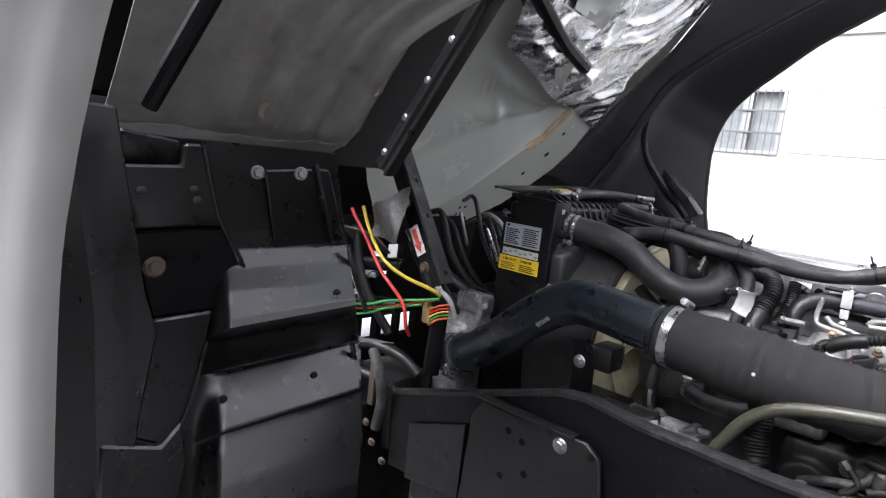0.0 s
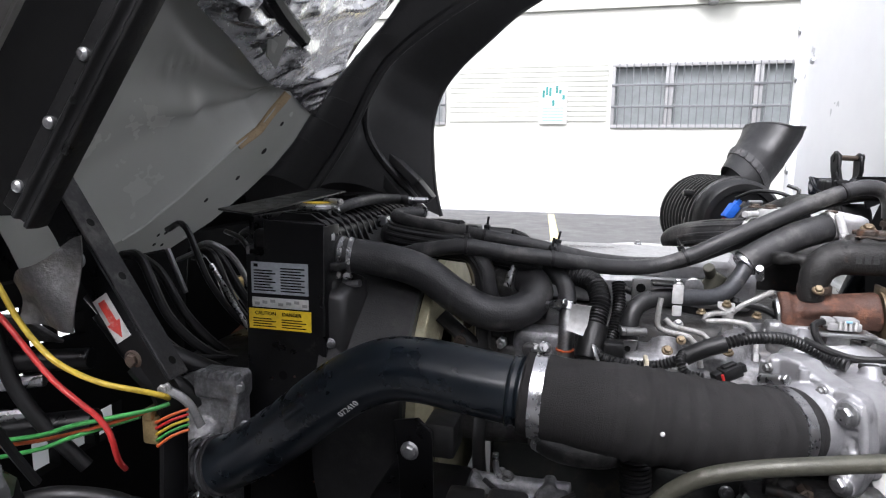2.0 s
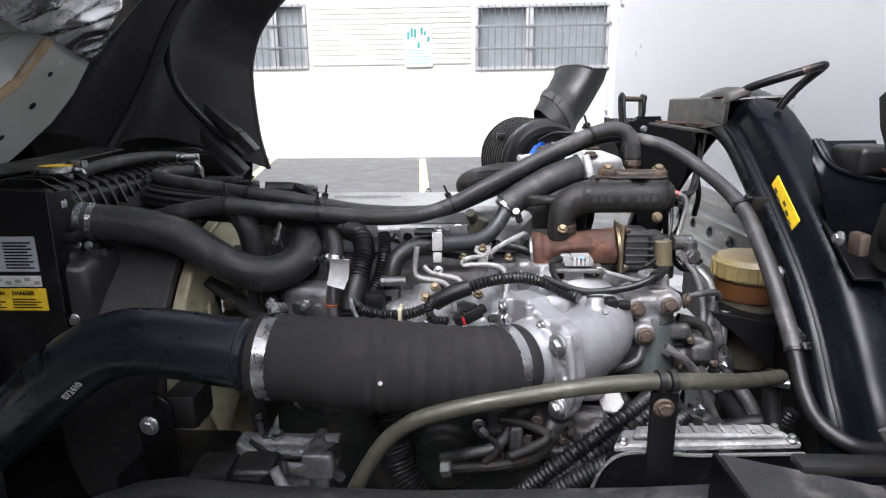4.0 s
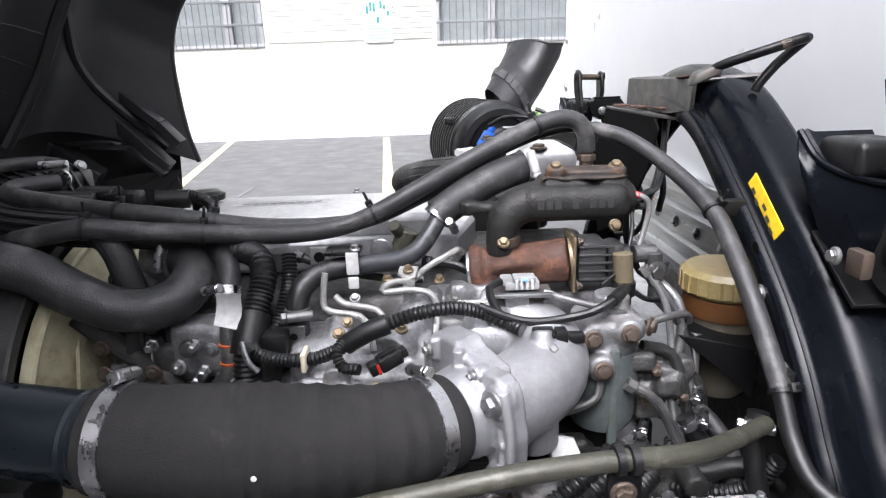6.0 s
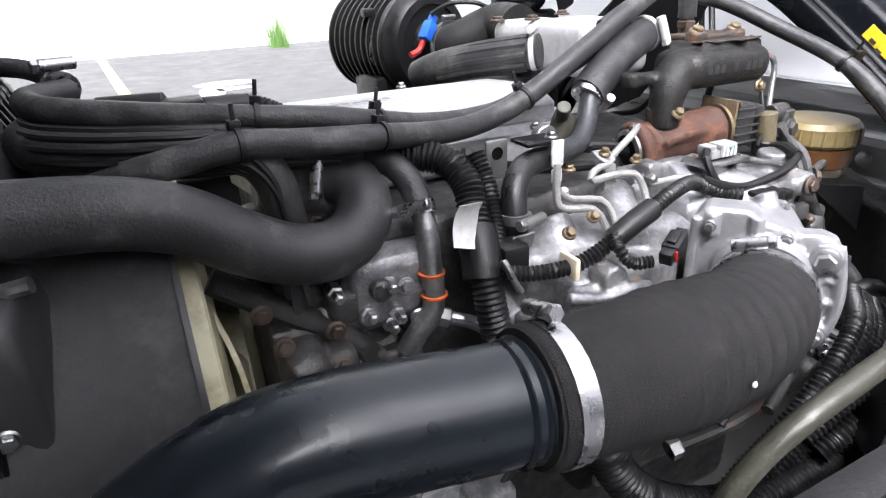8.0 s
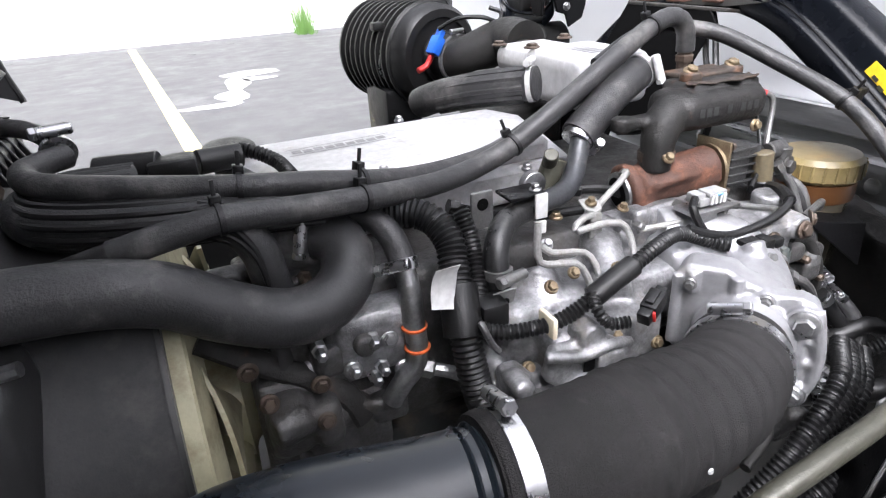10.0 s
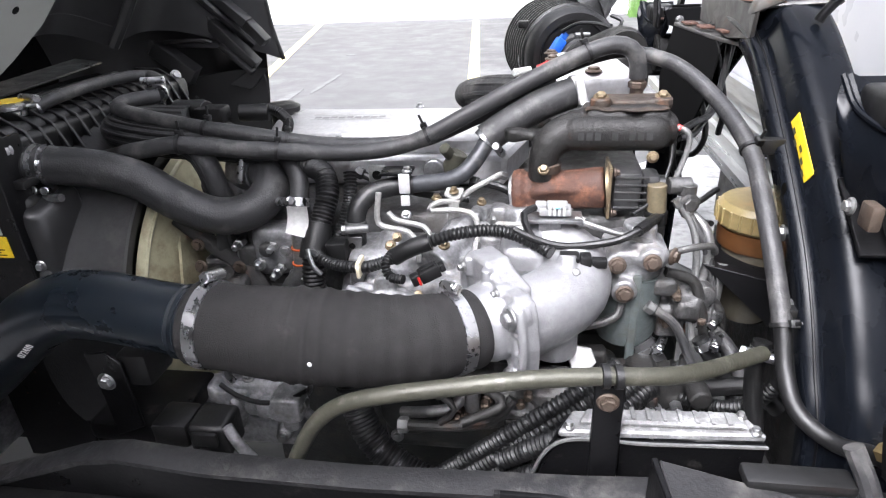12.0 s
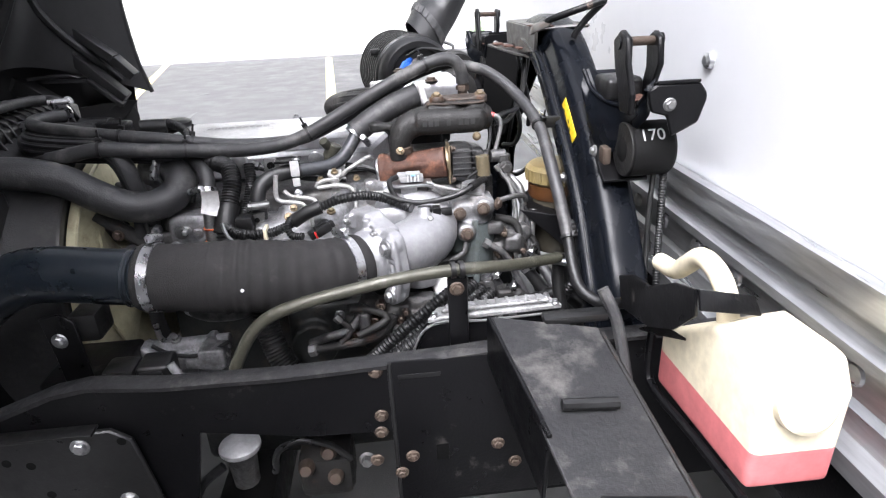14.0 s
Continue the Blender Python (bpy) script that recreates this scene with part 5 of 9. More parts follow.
FL0 = [(-0.193, 0.722, 0.818), (-0.196, 0.717, 0.79), (-0.189, 0.714, 0.781), (-0.161, 0.712, 0.776), (-0.151, 0.708, 0.762), (-0.148, 0.70, 0.744)]
part("line", tube(FL0, 0.0033, 10), line_zinc, fr)
for pts in ([(-0.186, 0.728, 0.792), (-0.178, 0.725, 0.785), (-0.166, 0.724, 0.782), (-0.145, 0.722, 0.778), (-0.137, 0.716, 0.767), (-0.135, 0.706, 0.748)],
            [(-0.108, 0.752, 0.796), (-0.126, 0.748, 0.798), (-0.139, 0.744, 0.794), (-0.138, 0.742, 0.789), (-0.116, 0.741, 0.791), (-0.094, 0.738, 0.789), (-0.086, 0.735, 0.779), (-0.085, 0.728, 0.765), (-0.087, 0.718, 0.75)],
            [(-0.118, 0.757, 0.785), (-0.111, 0.76, 0.793), (-0.096, 0.76, 0.807), (-0.077, 0.764, 0.817), (-0.063, 0.772, 0.822), (-0.058, 0.782, 0.817)],
            [(-0.07, 0.74, 0.775), (-0.03, 0.73, 0.778), (0.02, 0.725, 0.776), (0.03, 0.735, 0.785)]):
    f2 = thing("fuel_line", "bent zinc-plated fuel injection line with clips", "pipe", pts[0], group="fuel lines")
    part("line", tube(pts, 0.0033, 10), line_zinc, f2)
    part("nut", turned(V(pts[-1]), V(pts[-2]), [(0, 0.0052), (0.009, 0.0052), (0.011, 0.004)], 6), dull_zinc, f2)
cb = thing("cable_bracket", "zinc steel bracket holding fuel lines", "bracket", (-0.14, 0.775, 0.79))
part("strip", sheet([V(p) for p in ((-0.125, 0.752, 0.803), (-0.123, 0.765, 0.807), (-0.103, 0.765, 0.806), (-0.106, 0.75, 0.800), (-0.114, 0.748, 0.797))], (0, 0, 1), 0.0025, 0.0008), line_zinc, cb)
part("leg", sheet([V(p) for p in ((-0.120, 0.748, 0.801), (-0.108, 0.747, 0.799), (-0.106, 0.746, 0.770), (-0.12, 0.747, 0.770))], (0, 1, 0), 0.0025, 0.0008), line_zinc, cb)
bolts(cb, [((-0.114, 0.757, 0.807), (0, -0.2, 1)), ((-0.082, 0.75, 0.797), (0, -0.3, 1)), ((-0.171, 0.70, 0.775), (0, -0.7, 0.6))], bolt_yellow, 0.0055)
hb = thing("lifting_bracket", "zinc plate with an eye hole", "bracket", (-0.211, 0.79, 0.815))
part("plate", box((-0.222, 0.788, 0.79), (-0.199, 0.793, 0.827), 0.003), dull_zinc, hb)
part("eye", turned((-0.211, 0.7875, 0.815), (-0.211, 0, 0.815), [(0, 0.0001), (0.0003, 0.006)], 14, cap=False), ink, hb)
sn = thing("coolant_sensor", "dark olive sensor body with a black lead", "sensor", (-0.125, 0.82, 0.82))
part("body", join(rod((-0.13, 0.815, 0.80), (-0.115, 0.815, 0.835), 0.012), rod((-0.122, 0.815, 0.828), (-0.13, 0.80, 0.845), 0.007)), olive, sn)
part("clamp_plate", rod((-0.145, 0.805, 0.815), (-0.145, 0.815, 0.815), 0.013), zinc, sn)

# coolant transfer pipe with its rubber ends
tp = thing("coolant_pipe", "grey coolant pipe with rubber elbow and a white-blue clip", "pipe", (-0.15, 0.79, 0.81))
part("metal_pipe", tube([(-0.078, 0.826, 0.850), (-0.09, 0.814, 0.832), (-0.105, 0.80, 0.816), (-0.125, 0.788, 0.809), (-0.155, 0.776, 0.809), (-0.18, 0.768, 0.809)], 0.0102, 18), pipe_grey, tp)
part("rubber_elbow", tube([(-0.165, 0.772, 0.809), (-0.19, 0.764, 0.809), (-0.208, 0.754, 0.806), (-0.221, 0.742, 0.797), (-0.226, 0.735, 0.782), (-0.226, 0.731, 0.765), (-0.226, 0.728, 0.735), (-0.222, 0.73, 0.71)], 0.0112, 18), black_rubber, tp)
clamp(tp, (-0.226, 0.731, 0.775), (0, -0.1, -1), 0.0114, 0.008, dull_zinc, screw=(0.3, -1, 0))
part("tab", sheet([V(p) for p in ((-0.239, 0.716, 0.765), (-0.216, 0.716, 0.766), (-0.219, 0.718, 0.746), (-0.240, 0.718, 0.745))], (0, 1, 0.1), 0.0025, 0.001), dull_zinc, tp, "zinc tab with a hole")
part("tab_hole", turned((-0.228, 0.7155, 0.755), (-0.228, 0, 0.755), [(0, 0.0001), (0.0003, 0.0038)], 12, cap=False), ink, tp)
clip = part("clip_band", join(box((-0.177, 0.7515, 0.805), (-0.164, 0.7545, 0.829), 0.002), box((-0.176, 0.7515, 0.790), (-0.165, 0.7545, 0.803), 0.002)), white_label, tp, "white and pale blue clip")
part("clip_top", box((-0.200, 0.7555, 0.8245), (-0.163, 0.785, 0.828), 0.0015), black_paint, tp)
bolts(tp, [((-0.169, 0.765, 0.8285), (0, 0, 1)), ((-0.169, 0.745, 0.782), (0, -0.6, 0.8))], zinc, 0.006)
tkh = thing("coolant_hose", "thick black coolant hose with foam sleeve and clamps", "hose", (-0.03, 0.845, 0.88))
part("sleeve", tube([(-0.082, 0.827, 0.848), (-0.06, 0.834, 0.862), (-0.025, 0.847, 0.880), (0.0, 0.856, 0.889), (0.024, 0.866, 0.895)], 0.0185, 22), rubber, tkh)
clamp(tkh, (-0.081, 0.827, 0.848), (0.6, 0.25, 0.6), 0.0150, 0.009, screw=(0.6, -0.6, -0.6))
clamp(tkh, (0.0225, 0.8655, 0.895), (1, 0.3, 0.2), 0.0187, 0.007, white_label, screw=(0, -1, 0.2))

# two long heater hoses with cable ties
lh = thing("heater_hose", "long black heater hose held by cable ties", "hose", (-0.25, 0.8, 0.84), group="heater hoses")
LH = [(-0.505, 0.749, 0.854), (-0.47, 0.748, 0.860), (-0.434, 0.750, 0.864), (-0.385, 0.760, 0.857), (-0.325, 0.771, 0.850), (-0.28, 0.79, 0.842), (-0.24, 0.808, 0.837), (-0.195, 0.826, 0.838), (-0.154, 0.831, 0.851), (-0.10, 0.838, 0.878), (-0.05, 0.846, 0.903), (-0.005, 0.856, 0.924), (0.035, 0.866, 0.940), (0.065, 0.874, 0.947), (0.085, 0.876, 0.942), (0.094, 0.876, 0.928), (0.096, 0.876, 0.908)]
part("hose", tube(LH, 0.0103, 18), rubber, lh)
part("tip", tube([(-0.49, 0.749, 0.857), (-0.53, 0.752, 0.848), (-0.57, 0.76, 0.838)], 0.0095, 12), black_plastic, lh)


def tie_on(th_, pts, i, r):
    a, b = V(pts[i - 1][:3]), V(pts[i + 1][:3])
    strap(th_, pts[i][:3], b - a, r)


for i in (2, 4, 8, 12):
    tie_on(lh, LH, i, 0.0105)
part("fitting", join(bolt_bm((0.096, 0.876, 0.897), (0, 0, 1), 0.011, 0.008, False), rod((0.096, 0.876, 0.885), (0.096, 0.876, 0.915), 0.008)), rusty_bolt, lh)
lh2 = thing("heater_hose", "long black heater hose bent back at the radiator", "hose", (-0.4, 0.85, 0.85), group="heater hoses")
LH2 = [(-0.535, 0.885, 0.892), (-0.55, 0.865, 0.893), (-0.558, 0.84, 0.893), (-0.545, 0.815, 0.890), (-0.50, 0.799, 0.884), (-0.45, 0.788, 0.878), (-0.415, 0.782, 0.874), (-0.36, 0.784, 0.866), (-0.32, 0.792, 0.857), (-0.27, 0.812, 0.845), (-0.21, 0.838, 0.838), (-0.16, 0.85, 0.842), (-0.10, 0.856, 0.866), (-0.05, 0.862, 0.886), (0.0, 0.87, 0.905)]
part("hose", tube(LH2, 0.0098, 18), rubber, lh2)
for i in (6, 8):
    tie_on(lh2, LH2, i, 0.0100)
fh = thing("heater_hose", "long black heater hose running over the engine to the cab arch", "hose", (0.16, 0.8, 0.9), group="heater hoses")
FH = [(-0.02, 0.885, 0.905), (0.03, 0.895, 0.925), (0.075, 0.90, 0.935), (0.108, 0.895, 0.932), (0.14, 0.865, 0.922), (0.172, 0.815, 0.895), (0.190, 0.742, 0.862), (0.194, 0.690, 0.823), (0.199, 0.645, 0.773), (0.202, 0.615, 0.735), (0.203, 0.590, 0.700), (0.207, 0.562, 0.680), (0.228, 0.535, 0.672), (0.245, 0.505, 0.688), (0.247, 0.47, 0.70)]
part("hose", tube(FH, 0.0076, 16), black_plastic, fh)
part("hose_sleeve", tube(FH[3:10], 0.0088, 16), rubber, fh)
for i in (6, 9):
    tie_on(fh, FH, i, 0.0091)
for p in ((0.21, 0.745, 0.864), (0.213, 0.622, 0.742)):
    part("clip_tab", box(V(p) - V((0.012, 0.006, 0.008)), V(p) + V((0.012, 0.006, 0.008)), 0.002), black_plastic, fh)
part("brass_fitting", join(bolt_bm((0.243, 0.502, 0.696), (0.1, -0.8, 0.5), 0.008, 0.012, False), rod((0.243, 0.502, 0.70), (0.25, 0.49, 0.722), 0.005)), brass, fh)

# ribbed cable looms
for nm, pts, r in (("ribbed_loom", [(-0.49, 0.875, 0.862), (-0.535, 0.862, 0.866), (-0.560, 0.835, 0.868), (-0.552, 0.805, 0.866), (-0.515, 0.788, 0.862), (-0.46, 0.778, 0.858), (-0.40, 0.785, 0.852), (-0.34, 0.80, 0.84)], 0.017),
                   ("ribbed_loom", [(-0.445, 0.775, 0.858), (-0.425, 0.768, 0.85), (-0.412, 0.764, 0.83), (-0.407, 0.766, 0.80), (-0.40, 0.775, 0.76), (-0.395, 0.785, 0.72)], 0.0145)):
    t = thing(nm, "black cable loom wound with ribbed tape", "loom", pts[2], group="cable looms")
    part("sleeve", tube(pts, r, 20), rubber, t)
    for k in range(12):
        a = 2 * math.pi * k / 12 + 0.2
        off = V((0.2 * math.cos(a), math.cos(a), math.sin(a))) * r * 0.96
        part("strand", tube([V(p) + off for p in pts], r * 0.17, 8), black_plastic, t)
sh = thing("bypass_hose", "small black coolant hose on a plated pipe with red rings", "hose", (-0.31, 0.76, 0.78))
part("hose", tube([(-0.36, 0.815, 0.838), (-0.335, 0.803, 0.833), (-0.312, 0.785, 0.822), (-0.303, 0.769, 0.806), (-0.302, 0.756, 0.790)], 0.0115, 16), rubber, sh)
clamp(sh, (-0.302, 0.757, 0.791), (0, -0.45, -0.9), 0.0118, 0.010, screw=(-0.6, -0.8, 0))
part("pipe", tube([(-0.302, 0.758, 0.793), (-0.301, 0.748, 0.77), (-0.302, 0.742, 0.745), (-0.302, 0.738, 0.722), (-0.306, 0.735, 0.704), (-0.318, 0.735, 0.692), (-0.33, 0.738, 0.672)], 0.0095, 16), zinc, sh)
for z, y in ((0.739, 0.7415), (0.720, 0.738)):
    part("ring", turned((-0.302, y, z - 0.0015), (-0.302, y, 1), [(0, 0.0098), (0.0005, 0.0115), (0.0025, 0.0115), (0.003, 0.0098)], 20), orange_ring, sh, "red sealing ring")
# wiring conduits
vc = thing("wiring_conduit", "corrugated black wiring conduit with a paper tag", "conduit", (-0.27, 0.72, 0.78), group="wiring conduits")
part("conduit", tube([(-0.335, 0.80, 0.822), (-0.30, 0.79, 0.826), (-0.272, 0.772, 0.822), (-0.262, 0.752, 0.807), (-0.264, 0.738, 0.79), (-0.269, 0.718, 0.765), (-0.272, 0.70, 0.735), (-0.27, 0.69, 0.70), (-0.262, 0.68, 0.66)], 0.0125, 16, rib=0.0022, pitch=0.0045), black_plastic, vc)
part("tape", tube([(-0.267, 0.726, 0.777), (-0.271, 0.712, 0.755), (-0.273, 0.705, 0.742)], 0.0165, 14), black_plastic, vc)
part("holder", box((-0.256, 0.70, 0.742), (-0.232, 0.725, 0.764), 0.003), black_plastic, vc)
part("tag", skin(lambda u, v: V((-0.300 + 0.022 * u + 0.006 * v, 0.702 + 0.006 * math.sin(3 * v) + 0.004 * u, 0.776 + 0.032 * v - 0.008 * u + (0.006 * u if v > 0.7 else 0))), 6, 8, 0.0004), white_label, vc, "white paper tag")
vc2 = thing("wiring_conduit", "thin corrugated black wiring conduit", "conduit", (-0.24, 0.75, 0.78), group="wiring conduits")
part("conduit", tube([(-0.24, 0.775, 0.822), (-0.238, 0.76, 0.80), (-0.242, 0.74, 0.775), (-0.25, 0.72, 0.755)], 0.0075, 12, rib=0.002, pitch=0.004), black_plastic, vc2)
wc = thing("wiring_conduit", "corrugated black wiring conduit strapped over the manifold", "conduit", (-0.12, 0.68, 0.78), group="wiring conduits")
part("conduit", tube([(-0.265, 0.702, 0.752), (-0.255, 0.692, 0.748), (-0.235, 0.684, 0.746), (-0.205, 0.678, 0.748), (-0.182, 0.676, 0.756), (-0.165, 0.675, 0.766)], 0.0062, 12, rib=0.0015, pitch=0.004), black_plastic, wc)
part("taped_run", tube([(-0.170, 0.675, 0.763), (-0.15, 0.674, 0.775), (-0.13, 0.676, 0.782)], 0.0095, 14), black_plastic, wc)
part("conduit_run", tube([(-0.135, 0.675, 0.780), (-0.105, 0.682, 0.788), (-0.07, 0.696, 0.787), (-0.045, 0.704, 0.779), (-0.02, 0.702, 0.768), (-0.005, 0.690, 0.765)], 0.0064, 12, rib=0.0014, pitch=0.0045), black_plastic, wc)
part("branch", tube([(-0.172, 0.672, 0.768), (-0.176, 0.660, 0.762), (-0.170, 0.652, 0.752), (-0.155, 0.646, 0.752)], 0.0048, 10, rib=0.0015, pitch=0.0035), black_plastic, wc)
part("strap", box((-0.212, 0.667, 0.739), (-0.207, 0.690, 0.758), 0.002), cream, wc, "cream plastic strap")
part("ring_loop", tube([(-0.262, 0.690, 0.755), (-0.268, 0.682, 0.765), (-0.262, 0.676, 0.748), (-0.255, 0.678, 0.738)], 0.0028, 8), zinc, wc)
cn = thing("sensor_plug", "black sensor plug with red lock tab", "connector", (-0.135, 0.64, 0.76))
m = Matrix.Translation((-0.135, 0.647, 0.757)) @ Euler((0, radians(-18), radians(25))).to_matrix().to_4x4() @ Matrix.Scale(0.78, 4)
part("body", join(box((-0.004, -0.009, -0.009), (0.024, 0.009, 0.008), 0.002, m), box((-0.016, -0.007, -0.008), (-0.004, 0.007, 0.007), 0.002, m), box((0.0, -0.0045, 0.008), (0.02, 0.0045, 0.0115), 0.001, m), box((0.024, -0.006, -0.006), (0.032, 0.006, 0.005), 0.0015, m)), black_plastic, cn)
part("lock_tab", box((-0.008, -0.0095, -0.008), (-0.0045, 0.001, 0.005), 0.001, m), red_plastic, cn, "red lock tab")
bc = thing("sensor_lead", "thin black sensor lead arching over the elbow", "cable", (0.05, 0.71, 0.77))
part("lead", tube([(-0.045, 0.704, 0.785), (-0.025, 0.700, 0.777), (0.003, 0.697, 0.770), (0.033, 0.696, 0.772), (0.063, 0.697, 0.778), (0.086, 0.705, 0.787), (0.104, 0.735, 0.785), (0.112, 0.755, 0.779)], 0.0042, 10), black_plastic, bc)
part("tape", tube([(0.083, 0.703, 0.786), (0.10, 0.728, 0.786), (0.112, 0.755, 0.779)], 0.0062, 10), black_plastic, bc)

# intake elbow
el = thing("intake_elbow", "bright sand-cast aluminium intake elbow with bolted flange", "manifold", (-0.02, 0.64, 0.72))
ax = V((0.82, 0.57, 0.0)).normalized()
c0 = V((-0.086, 0.600, 0.726))
EO = c0 + ax * 0.03


def ep(s, z, d=0.0):
    """A point on the elbow's flange face: s across, z up, d behind the face."""
    return V((EO.x + 0.57 * s, EO.y - 0.82 * s, z)) + ax * d


def edge(line, r, d=-0.001):
    return tube([ep(s, z, d) for s, z in line], r, 8)


cast("inlet_casting", [turned(c0, c0 + ax, [(0, 0.0365), (0.012, 0.0365), (0.02, 0.039), (0.05, 0.04)], 32),
                       sheet([ep(s, z) for s, z in ((-0.058, 0.770), (-0.05, 0.781), (-0.015, 0.782), (-0.008, 0.775), (0.024, 0.767), (0.030, 0.70), (0.0, 0.68), (-0.058, 0.70))], ax, 0.030, 0.003),
                       sheet([ep(s, z) for s, z in ((0.016, 0.768), (0.036, 0.770), (0.047, 0.766), (0.052, 0.755), (0.058, 0.722), (0.056, 0.695), (0.05, 0.678), (0.038, 0.671), (0.028, 0.682), (0.020, 0.705), (0.015, 0.74))], ax, 0.018, 0.002),
                       rod(ep(0.0405, 0.752, -0.006), ep(0.0405, 0.752, 0.01), 0.0135), rod(ep(0.042, 0.685, -0.006), ep(0.042, 0.685, 0.01), 0.0125),
                       edge([(0.048, 0.764), (0.0525, 0.745), (0.056, 0.72), (0.054, 0.697), (0.049, 0.682)], 0.0045),
                       edge([(-0.010, 0.778), (-0.010, 0.745), (-0.009, 0.71)], 0.0055), edge([(-0.055, 0.772), (-0.055, 0.74), (-0.055, 0.705)], 0.0045),
                       edge([(-0.008, 0.757), (0.006, 0.757), (0.020, 0.751), (0.032, 0.747)], 0.0035), edge([(0.026, 0.742), (0.038, 0.736), (0.052, 0.733)], 0.003),
                       edge([(0.028, 0.715), (0.04, 0.712), (0.054, 0.716)], 0.003), edge([(0.040, 0.735), (0.044, 0.712), (0.043, 0.692)], 0.003),
                       box(ep(-0.044, 0.757, 0) - V((0.006, 0.006, 0)), ep(-0.044, 0.778, 0) + V((0.006, 0.004, 0)), 0.003),
                       rod(ep(0.012, 0.763, -0.003), ep(0.012, 0.763, 0.01), 0.008)], alu_bright, el, 0.0016, smooth_n=2)
cast("rear_neck", [tube([(*ep(0.004, 0.718, 0.012), 0.040), (*ep(0.002, 0.718, 0.035), 0.040), (0.006, 0.672, 0.720, 0.040), (0.020, 0.694, 0.726, 0.040), (0.018, 0.718, 0.738, 0.039), (-0.004, 0.738, 0.748, 0.036), (-0.04, 0.752, 0.752, 0.034)], 0.038, 36), box((-0.06, 0.70, 0.725), (0.0, 0.755, 0.765), 0.012), rod((0.0, 0.665, 0.66), (0.0, 0.665, 0.70), 0.026), rod((0.012, 0.668, 0.745), (0.012, 0.680, 0.768), 0.010), box((-0.035, 0.70, 0.765), (-0.015, 0.735, 0.778), 0.004)], alu_bright, el, 0.0022, smooth_n=4)
for s, z, r in ((0.0405, 0.752, 0.0078), (0.042, 0.685, 0.0074)):
    part("bolt_seat", turned(ep(s, z, -0.0062), ep(s, z, -1), [(0, 0.0115), (0.0015, 0.0110)], 24), zinc, el)
    part("bolt", join(bolt_bm(ep(s, z, -0.0076), -ax, r, 0.006)), zinc, el)
bolts(el, [(ep(-0.044, 0.768, -0.008), -ax), (ep(0.012, 0.763, -0.003), -ax), (V((0.019, 0.664, 0.756)), (0.1, -0.8, 0.6))], dull_zinc, 0.0055)
part("socket", rod(ep(0.033, 0.716, -0.004), ep(0.033, 0.716, 0.006), 0.0065, seg=14), ink, el, "dark open port in the casting")
es = thing("boost_sensor", "black boost sensor with plug on the elbow", "sensor", (0.02, 0.67, 0.757))
part("body", box((0.006, 0.680, 0.738), (0.022, 0.692, 0.764), 0.002), black_plastic, es)
part("top", box((0.004, 0.672, 0.762), (0.024, 0.692, 0.768), 0.002), black_plastic, es)
for x in (0.004, 0.020):
    part("cheek", box((x, 0.672, 0.738), (x + 0.004, 0.690, 0.761), 0.0015), black_plastic, es)
plug = part("plug", box((0.0242, 0.674, 0.752), (0.036, 0.69, 0.768), 0.002), black_plastic, es)
part("plug_tail", box((0.0362, 0.677, 0.754), (0.052, 0.688, 0.764), 0.002), black_plastic, plug)
bolts(es, [((0.014, 0.679, 0.746), (0, -1, 0.2))], zinc, 0.005)

# valve, motor, cooler
ev = thing("egr_valve", "rust-brown exhaust gas valve with grey motor", "valve", (0.0, 0.79, 0.8))
vd = V((0.103, -0.014, 0.013)).normalized()
va = V((-0.046, 0.797, 0.791))
cast("valve_body", [turned(va, va + vd, [(0, 0.0265), (0.002, 0.028), (0.012, 0.028), (0.014, 0.0235), (0.03, 0.022), (0.06, 0.023), (0.104, 0.024)], 32), box((0.022, 0.764, 0.784), (0.056, 0.80, 0.808), 0.004), tube([(-0.025, 0.772, 0.80), (0.0, 0.768, 0.806), (0.025, 0.768, 0.806)], 0.006, 8), rod((-0.03, 0.775, 0.775), (-0.03, 0.764, 0.775), 0.008), rod((-0.012, 0.789, 0.79), (-0.012, 0.789, 0.83), 0.017), box((-0.03, 0.775, 0.765), (0.0, 0.80, 0.78), 0.004)], rust, ev, 0.003, "rusted cast body")
part("port", turned(va - vd * 0.0042, va, [(0, 0.0195), (0.0012, 0.0215), (0.0052, 0.0215)], 28), zinc, ev, "machined port ring")
part("bore", turned(va - vd * 0.0046, va - vd, [(0, 0.0001), (0.0002, 0.0165)], 24, cap=False), ink, ev)
fl0 = va + vd * 0.106
part("motor_flange", join(turned(fl0, fl0 + vd, [(0, 0.024), (0.004, 0.024)], 24), box(fl0 + V((-0.001, -0.023, -0.03)), fl0 + V((0.0025, 0.022, 0.03)), 0.001)), bolt_yellow, ev)
part("motor", join(box(fl0 + V((0.005, -0.020, -0.022)), fl0 + V((0.036, 0.02, 0.024)), 0.006), box(fl0 + V((0.036, -0.017, -0.019)), fl0 + V((0.056, 0.016, 0.020)), 0.007)), motor_grey, ev, "dark grey motor housing")
for k in range(5):
    p = fl0 + V((0.006, -0.0215, -0.018 + 0.0088 * k))
    part("motor_rib", box(p, p + V((0.036, 0.003, 0.0026)), 0.0008), motor_grey, ev)
part("motor_cap", rod(fl0 + V((0.050, -0.004, 0.004)), fl0 + V((0.062, -0.004, 0.004)), 0.012), black_plastic, ev)
